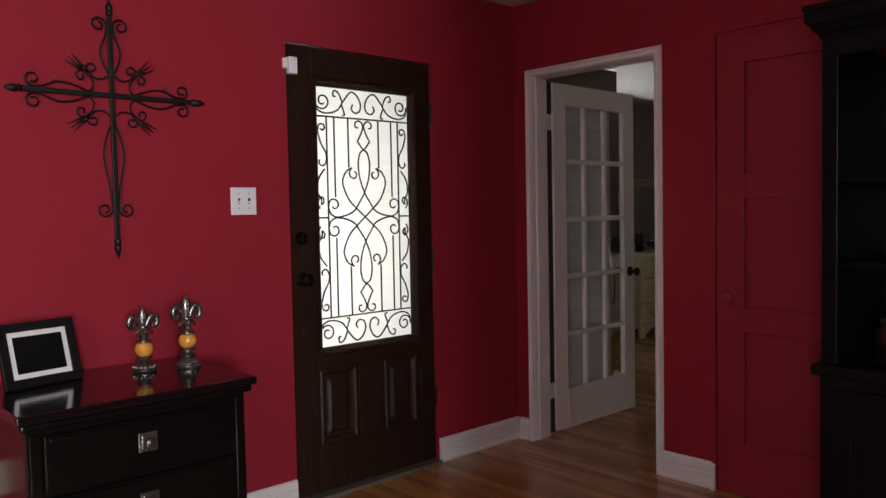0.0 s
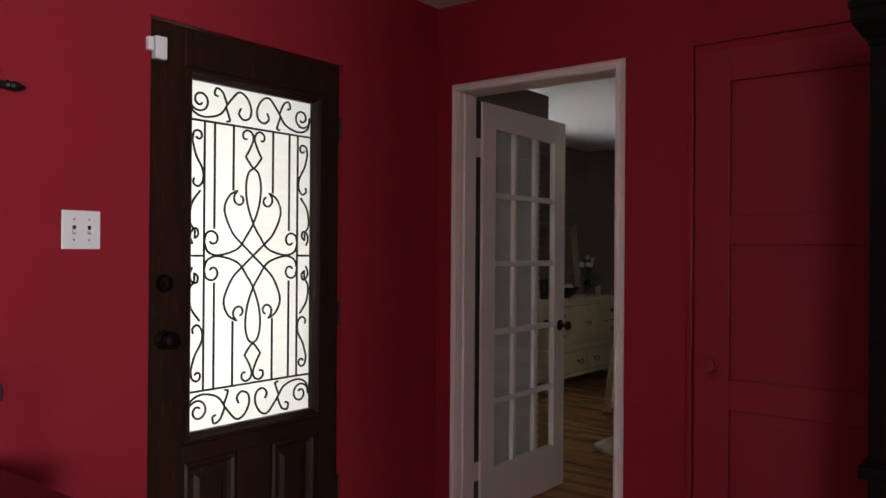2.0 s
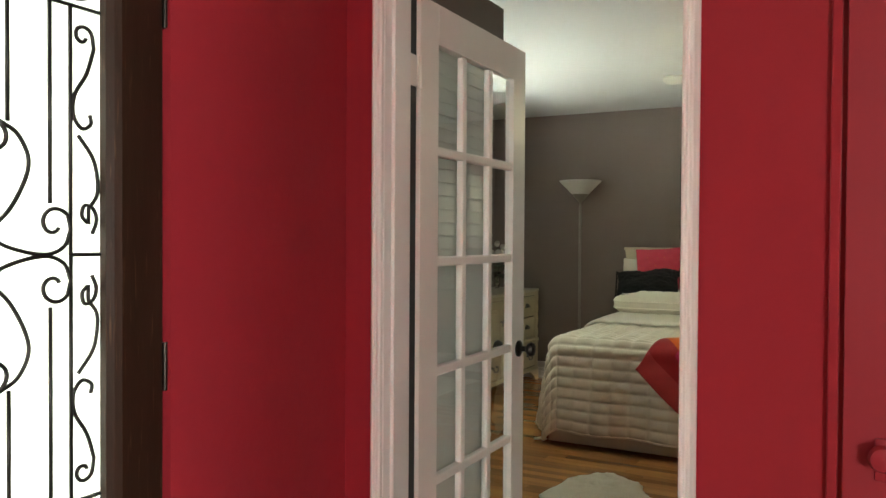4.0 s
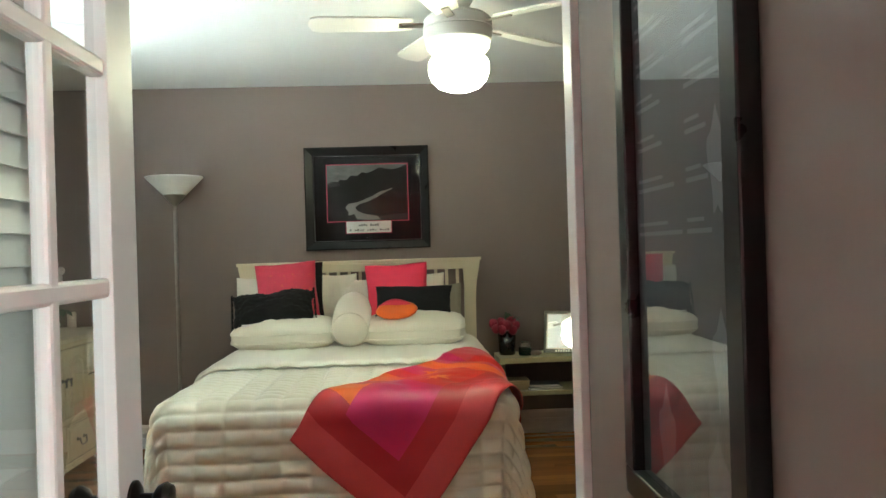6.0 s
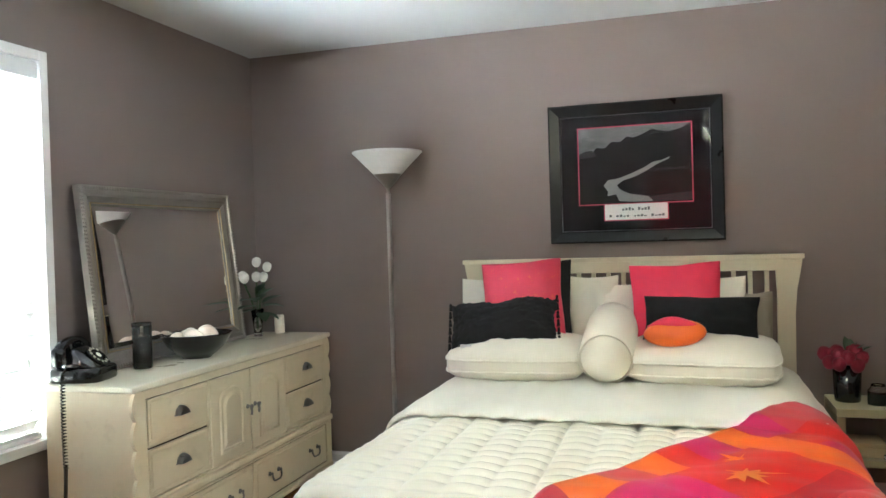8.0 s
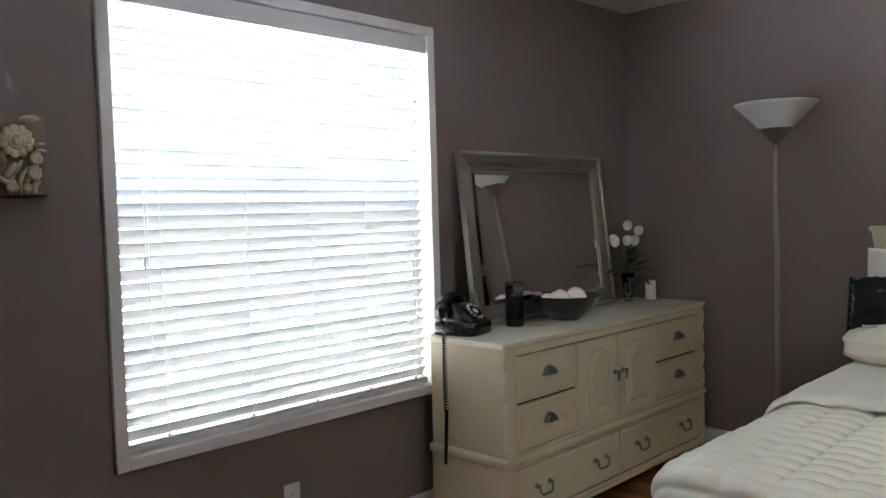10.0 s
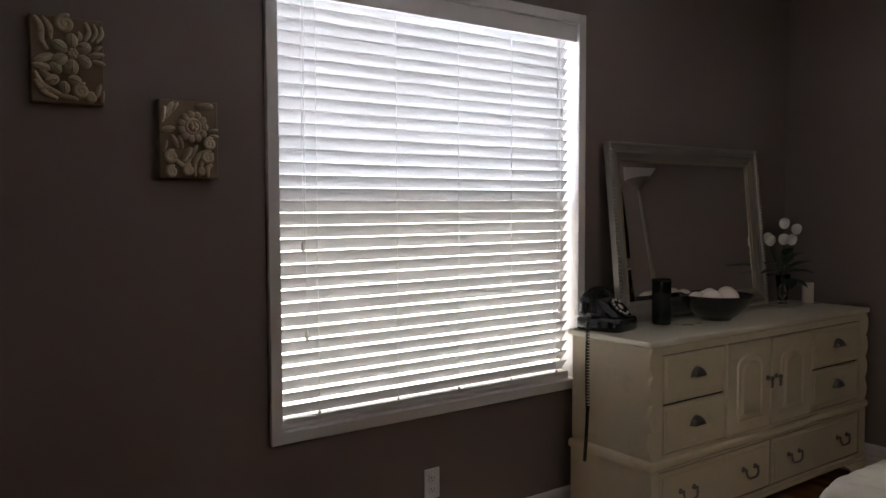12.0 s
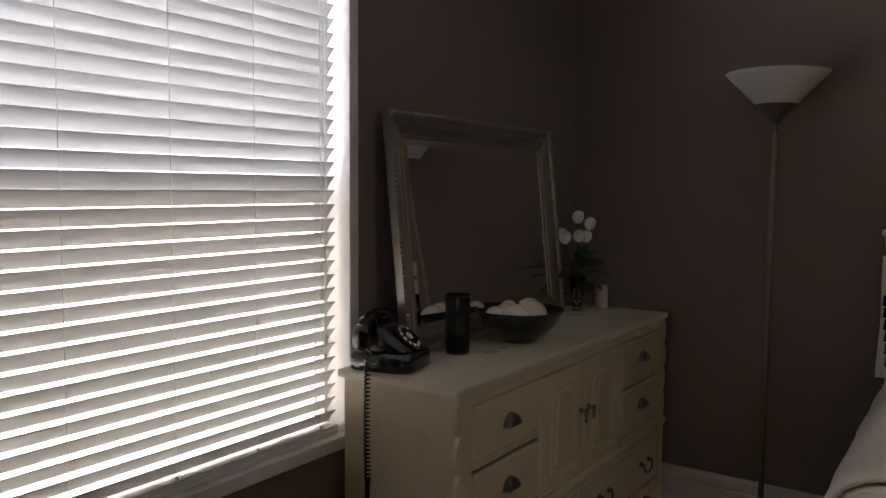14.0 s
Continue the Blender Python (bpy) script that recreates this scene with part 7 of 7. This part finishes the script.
        strokes = [[(0.04, 0.34), (0.14, 0.20), (0.34, 0.10), (0.62, 0.05)], [(0.04, 0.25), (0.16, 0.12), (0.34, 0.04)], [(0.05, 0.97), (0.14, 0.86), (0.14, 0.70), (0.22, 0.60)], [(0.16, 0.97), (0.25, 0.86), (0.26, 0.72)],
                   [(0.74, 0.96), (0.78, 0.84), (0.72, 0.74)], [(0.85, 0.95), (0.88, 0.84), (0.80, 0.74)], [(0.95, 0.93), (0.96, 0.84), (0.88, 0.74)], [(0.64, 0.84), (0.66, 0.78), (0.62, 0.74)]]
    for st in strokes:
        pts = [P(a, b, 0.002) for a, b in spline(st, 6)]
        n = len(pts)
        tube(bm, pts, w * 0.048, 8, [0.5 + 0.5 * math.sin(math.pi * k / n) for k in range(n)])
    part("relief", bm, STONE, p, smooth=True)


plaque(5.592, 5.764, 1.434, 1.660, 0)
plaque(5.268, 5.448, 1.628, 1.857, 1)

wo = thing("wall_outlet", (6.56, NORTH, 0.26), "white duplex outlet under the window", "outlet")
boxpart("plate", (6.528, 6.597, NORTH - 0.006, NORTH, 0.262, 0.377), PLASTIC, wo, 0.003)
for z in (0.298, 0.341):
    bm = bmesh.new()
    lathe(bm, [(0.017, 0), (0.016, 0.002)], m=Matrix.Translation((6.5625, NORTH - 0.006, z)) @ Matrix.Rotation(radians(90), 4, "X"), n=20)
    rc = part("receptacle", bm, PLASTIC, wo)
    for dx in (-0.006, 0.006):
        boxpart("slot", (6.5625 + dx - 0.001, 6.5625 + dx + 0.001, NORTH - 0.0086, NORTH - 0.0081, z - 0.002, z + 0.007), SLOT, rc, 0)
    boxpart("slot", (6.5625 - 0.002, 6.5625 + 0.002, NORTH - 0.0086, NORTH - 0.0081, z - 0.010, z - 0.006), SLOT, rc, 0)

# ---- ceiling fan ----


def ceiling_fan():
    x, y = 6.93, 2.483
    f = thing("ceiling_fan", (x, y, 1.98), "white ceiling fan with lit glass bowl", "ceiling fan")
    bm = bmesh.new()
    lathe(bm, [(0.075, 0.0), (0.078, -0.02), (0.070, -0.060), (0.055, -0.085), (0.05, -0.095)], x, y, CEIL - 0.001, 32)
    smooth_by_angle(part("canopy", bm, FANWHITE, f))
    bm = bmesh.new()
    lathe(bm, [(0.05, CEIL - 0.096), (0.085, 2.330), (0.130, 2.318), (0.150, 2.300), (0.154, 2.262), (0.150, 2.258), (0.154, 2.254), (0.152, 2.225), (0.146, 2.205), (0.135, 2.198)], x, y, 0, 40)
    smooth_by_angle(part("motor_housing", bm, FANWHITE, f), 25)
    bm = bmesh.new()
    lathe(bm, [(0.140, 2.1975), (0.138, 2.178), (0.115, 2.150), (0.080, 2.140), (0.06, 2.134)], x, y, 0, 36)
    part("light_fitter", bm, BOWL_UP, f, "lit frosted glass collar", smooth=True)
    bm = bmesh.new()
    lathe(bm, [(0.080, 2.133), (0.124, 2.128), (0.134, 2.110), (0.134, 2.070), (0.122, 2.035), (0.095, 2.005), (0.050, 1.988), (0.006, 1.983)], x, y, 0, 40)
    part("glass_bowl", bm, BOWL_LIT, f, "lit white glass bowl", smooth=True)
    for k in range(5):
        a = radians(20 + 72 * k)
        m = Matrix.Translation((x, y, 2.285)) @ Matrix.Rotation(a, 4, "Z") @ Matrix.Rotation(radians(11), 4, "X")
        bm = bmesh.new()
        out = [(0.20, -0.050), (0.30, -0.060), (0.60, -0.068), (0.64, -0.055), (0.655, 0.0), (0.64, 0.055), (0.60, 0.068), (0.30, 0.060), (0.20, 0.050)]
        t = [bm.verts.new(m @ Vector((px, py, 0.004))) for px, py in out]
        b = [bm.verts.new(m @ Vector((px, py, -0.004))) for px, py in out]
        bm.faces.new(t)
        bm.faces.new(b[::-1])
        for i in range(len(out)):
            bm.faces.new((t[i], b[i], b[(i + 1) % len(out)], t[(i + 1) % len(out)]))
        bl = part("blade", bm, FANWHITE, f)
        bm = bmesh.new()
        box(bm, 0.12, 0.26, -0.018, 0.018, -0.012, -0.0045, 0.002, m=m)
        part("blade_arm", bm, STEEL, bl)


BOWL_UP = lit("lit_fan_collar", (1.0, 0.87, 0.62), 2.4)
ceiling_fan()

# ---- nightstand ----
NX0, NX1, NY0, NY1, NT = 8.545, 8.868, 1.548, 2.150, 0.572
ns = thing("nightstand", ((NX0 + NX1) / 2, (NY0 + NY1) / 2, 0), "pale olive painted open nightstand with one shelf", "nightstand")
boxpart("top", (NX0, NX1, NY0, NY1, NT - 0.036, NT), SAGE, ns, 0.003)
boxpart("side_panel", (NX0, NX1, NY0, NY0 + 0.036, 0, NT - 0.0365), SAGE, ns, 0.003)
boxpart("side_panel", (NX0, NX1, NY1 - 0.036, NY1, 0, NT - 0.0365), SAGE, ns, 0.003)
boxpart("shelf", (NX0 + 0.004, NX1, NY0 + 0.0365, NY1 - 0.0365, 0.322, 0.352), SAGE, ns, 0.003)

fv = thing("flower_vase", (8.725, 2.075, NT), "black glass vase with crimson flowers", "vase of flowers")
bm = bmesh.new()
lathe(bm, [(0.050, 0), (0.054, 0.006), (0.060, 0.150), (0.057, 0.150), (0.050, 0.012), (0.002, 0.010)], 8.725, 2.075, NT + 0.0005, 28)
part("vase", bm, BLACKGLAZE, fv, "black glass vase", smooth=True)
rnd = random.Random(3)
for k in range(14):
    a = k * 2.4
    r = 0.012 + 0.062 * math.sqrt(k / 14)
    bm = bmesh.new()
    rose(bm, (8.715 + r * math.cos(a) * 0.8, 2.085 + r * math.sin(a) * 1.25, NT + 0.200 - 0.45 * r + 0.02 * (k % 3)), 0.040)
    part("flower_head", bm, REDPETAL, fv, "crimson bloom", smooth=True)
for k in range(6):
    bm = bmesh.new()
    leaf_blade(bm, (8.73, 2.06, NT + 0.20), (8.73 + 0.04 * math.cos(k), 2.045 - 0.022 * k + 0.03, NT + 0.285 - 0.008 * k), 0.022, 0.0)
    part("leaf", bm, LEAF, fv, smooth=True)
jr = thing("votive_jar", (8.66, 1.965, NT), "small green glass votive jar with clear rim", "jar")
bm = bmesh.new()
lathe(bm, [(0.036, 0), (0.040, 0.005), (0.041, 0.050), (0.004, 0.052)], 8.66, 1.965, NT + 0.0005, 28)
smooth_by_angle(part("wax", bm, material("dark_green_wax", (0.012, 0.030, 0.020), 0.2, bump=0), jr, "dark green wax"))
bm = bmesh.new()
lathe(bm, [(0.042, 0.002), (0.042, 0.062), (0.028, 0.080), (0.028, 0.090), (0.026, 0.090), (0.026, 0.080), (0.040, 0.060)], 8.66, 1.965, NT, 28, caps=False)
part("glass", bm, CLEAR, jr, smooth=True)
bm = bmesh.new()
ball(bm, (8.64, 1.895, NT + 0.017), 0.036, 0.9, 1.15, 0.45, 16)
tagged(part("pebble", bm, PEBBLE, smooth=True), "tan polished agate stone on the nightstand", "stone")


def lit_frame():
    m = Matrix.Translation((8.70, 1.700, NT + 0.002)) @ Matrix.Rotation(radians(-108.5), 4, "Z") @ Matrix.Rotation(radians(-21), 4, "X")
    f = thing("table_frame", (8.70, 1.70, NT), "dark bordered mirrored picture frame standing on the nightstand", "picture frame")
    w, h, b = 0.133, 0.292, 0.018
    bm = bmesh.new()
    box(bm, -w, w, -0.009, 0.009, 0, b + 0.006, 0.002, m=m)
    box(bm, -w, w, -0.009, 0.009, h - b, h, 0.002, m=m)
    box(bm, -w, -w + b, -0.0088, 0.0088, b, h - b, 0.002, m=m)
    box(bm, w - b, w, -0.0088, 0.0088, b, h - b, 0.002, m=m)
    part("frame", bm, material("dark_metal_frame", (0.06, 0.052, 0.045), 0.35, metal=0.6, bump=0), f)
    bm = bmesh.new()
    box(bm, -w + b - 0.002, w - b + 0.002, -0.003, 0.006, b, h - b + 0.002, m=m)
    part("border", bm, STEEL, f, "silver border")
    bm = bmesh.new()
    box(bm, -w + b + 0.008, w - b - 0.008, -0.0055, -0.0028, b + 0.014, h - b - 0.008, m=m)
    part("mirror_plate", bm, MIRROR, f, "mirrored plate")
    bm = bmesh.new()
    for k in range(6):
        box(bm, -0.052 + 0.017 * k, -0.042 + 0.017 * k, -0.013, -0.0092, 0.004, 0.016 + 0.005 * (k % 2), m=m)
    part("emblem", bm, STEEL, f, "silver lettering shapes")
    bm = bmesh.new()
    box(bm, -0.03, 0.03, 0.009, 0.015, 0.002, 0.19, m=m @ Matrix.Rotation(radians(-12), 4, "X"))
    part("easel_back", bm, FRAMEBLACK, f)


lit_frame()
bx = thing("box", (8.70, 2.03, 0.352), "tan board box on the nightstand shelf", "box")
boxpart("body", (8.60, 8.76, 1.95, 2.10, 0.3525, 0.398), BASKET, bx, 0.003)
boxpart("lid", (8.597, 8.763, 1.947, 2.103, 0.3985, 0.414), BASKET, bx, 0.003)
for k, (y, rz, w, l) in enumerate(((1.86, 14, 0.17, 0.23), (1.85, -6, 0.15, 0.21))):
    bk = thing("book", (8.66, y, 0.352 + 0.017 * k), "thin dark paperback lying on the nightstand shelf", "book", "books on the shelf")
    m = Matrix.Translation((8.665, y, 0.3525 + 0.017 * k)) @ Matrix.Rotation(radians(rz), 4, "Z")
    bm = bmesh.new()
    box(bm, -w / 2, w / 2, -l / 2, l / 2, 0, 0.0015, m=m)
    box(bm, -w / 2, w / 2, -l / 2, l / 2, 0.0145, 0.016, m=m)
    part("cover", bm, BOOKDARK, bk)
    bm = bmesh.new()
    box(bm, -w / 2 + 0.003, w / 2 - 0.004, -l / 2 + 0.003, l / 2 - 0.003, 0.0016, 0.0144, m=m)
    part("pages", bm, PAPER, bk, "white pages")

# ---- poster on the closet wall ----


def wall_poster():
    x0, x1, z0, z1, y = 4.300, 4.762, 0.885, 2.08, CLOSET_Y
    f = thing("framed_poster", ((x0 + x1) / 2, y, z0), "black framed dark print behind glossy glass", "picture")
    bm = bmesh.new()
    for a, b, c, d in ((x0, x1, z0, z0 + 0.045), (x0, x1, z1 - 0.045, z1), (x0, x0 + 0.045, z0 + 0.045, z1 - 0.045), (x1 - 0.045, x1, z0 + 0.045, z1 - 0.045)):
        box(bm, a, b, y + 0.002, y + 0.030, c, d, 0.003)
    part("frame", bm, FRAMEBLACK, f)
    boxpart("print", (x0 + 0.04, x1 - 0.04, y + 0.004, y + 0.010, z0 + 0.04, z1 - 0.04), POSTER, f, 0, "dark print")
    rnd = random.Random(8)
    z = 1.30
    while z < z1 - 0.06:
        for a, b in ((x0 + 0.06, x0 + 0.20), (x0 + 0.215, x1 - 0.06)):
            l = (b - a) * rnd.uniform(0.45, 1.0)
            boxpart("print_line", (b - l, b, y + 0.0102, y + 0.0108, z, z + 0.006), PHOTO_LINE, f, 0, "thin pale printed line")
            boxpart("print_line", (b - l * 0.7, b, y + 0.0102, y + 0.0108, z + 0.015, z + 0.020), PHOTO_LINE, f, 0, "thin pale printed line")
        z += 0.066 - 0.034 * (z - 1.30) / 0.7
    for a, z, s in ((x0 + 0.09, 1.62, 0.055), (x0 + 0.10, 1.38, 0.060), (x0 + 0.10, 1.14, 0.060), (x0 + 0.12, 0.98, 0.070), (x1 - 0.16, 1.00, 0.075)):
        bm = bmesh.new()
        ring = [bm.verts.new((a + s * 0.42 * (1 + 0.3 * math.sin(3 * t)) * math.cos(t), y + 0.0106, z + s * (1 + 0.2 * math.sin(5 * t)) * math.sin(t))) for t in [2 * math.pi * k / 20 for k in range(20)]]
        bm.faces.new(ring)
        part("print_patch", bm, PHOTO_LINE, f, "pale printed patch")
    boxpart("glazing", (x0 + 0.042, x1 - 0.042, y + 0.013, y + 0.015, z0 + 0.042, z1 - 0.042), PANE, f, 0, "glossy glass").visible_shadow = False


wall_poster()

# ---- sheepskin rug at the foot of the bed and bedside mat ----


def fur_rug(cx, cy, rx, ry, label, h=0.05):
    bm = bmesh.new()
    n, rings = 64, 16
    rows = []
    for i in range(rings + 1):
        t = i / rings
        row = []
        for k in range(n):
            a = 2 * math.pi * k / n
            wob = 1 + 0.10 * math.sin(3 * a + 1) + 0.06 * math.sin(7 * a) + 0.03 * math.sin(17 * a)
            px, py = cx + rx * t * wob * math.cos(a), cy + ry * t * wob * math.sin(a)
            z = h * (1 - t ** 5) * (0.75 + 0.35 * noise.noise((px * 9, py * 9, 0))) + 0.010 * noise.noise((px * 40, py * 40, 2)) + 0.003
            row.append(bm.verts.new((px, py, max(0.001, z) if i < rings else 0.001)))
        rows.append(row)
    for a, b in zip(rows, rows[1:]):
        for k in range(n):
            bm.faces.new((a[k], a[(k + 1) % n], b[(k + 1) % n], b[k]))
    bm.faces.new(rows[-1][::-1])
    bmesh.ops.remove_doubles(bm, verts=bm.verts, dist=0.0005)
    tagged(part("rug", bm, RUG, smooth=True), label, "rug")


fur_rug(5.93, 3.22, 0.33, 0.26, "cream sheepskin rug on the oak floor at the bed's foot", 0.06)
bm = bmesh.new()
box(bm, 7.30, 8.46, 0.75, 1.31, 0.0, 0.012, 0.004)
tagged(part("bedside_mat", bm, RUG), "flat cream mat on the floor beside the bed", "mat")
bm = bmesh.new()
tube(bm, spline([(8.852, 1.53, 0.004), (8.848, 1.2, 0.006), (8.853, 0.8, 0.004), (8.85, 0.2, 0.005)], 8), 0.004, 6)
tagged(part("cable", bm, MATRED, smooth=True), "thin red cable lying along the baseboard", "cable")

# ---- oak strip floor ----


def oak_floor():
    f = thing("floor", (2, 1, 0), "honey oak strip floor with dark joints", "floor", kind="structure")
    rnd = random.Random(11)
    shapes = {}

    def board(l):
        if l not in shapes:
            bm = bmesh.new()
            box(bm, -0.0279, 0.0279, -l / 2 + 0.0006, l / 2 - 0.0006, -0.012, 0.0, 0.0012, 1)
            me = bpy.data.meshes.new("board")
            bm.to_mesh(me)
            bm.free()
            me.materials.append(OAK)
            shapes[l] = me
        return shapes[l]

    verts, faces, made = [], [], 0
    x = WEST_L + 0.0285
    while x < BED_WALL:
        y_hi = FRONT + 0.02 if x < EAST + 0.05 else NORTH
        y_lo = SOUTH_L if x < EAST + 0.05 else SOUTH_B
        y = y_lo - rnd.choice((0.0, 0.2, 0.4, 0.3))
        while y < y_hi:
            end = y + rnd.choice((0.5, 0.7, 0.9, 1.1))
            start, stop = max(y, y_lo), min(end, y_hi)
            y = end
            l = round(stop - start, 3)
            if l < 0.03:
                continue
            yc = (start + stop) / 2
            near = (2.35 < x < 3.9 and 1.2 < yc < 3.7) or (4.6 < x < 6.75 and 2.2 < yc < 4.7)
            if near and made < 300:
                ob = new("board", board(l))
                ob.parent = f
                ob.matrix_parent_inverse = f.matrix_basis.inverted()
                ob.matrix_basis = pose(x, yc, 0)
                made += 1
            else:
                a0, a1, b0, b1 = x - 0.0279, x + 0.0279, start + 0.0006, stop - 0.0006
                k = len(verts)
                verts += [(a0, b0, -0.012), (a1, b0, -0.012), (a1, b1, -0.012), (a0, b1, -0.012), (a0, b0, 0), (a1, b0, 0), (a1, b1, 0), (a0, b1, 0)]
                faces += [(k + 4, k + 5, k + 6, k + 7), (k, k + 1, k + 5, k + 4), (k + 1, k + 2, k + 6, k + 5), (k + 2, k + 3, k + 7, k + 6), (k + 3, k, k + 4, k + 7)]
        x += 0.057
    me = bpy.data.meshes.new("boards")
    me.from_pydata(verts, [], faces)
    me.materials.append(OAK_REST)
    ob = new("boards", me)
    ob.parent = f
    ob.matrix_parent_inverse = f.matrix_basis.inverted()
    tagged(ob, kind="stuff")


oak_floor()
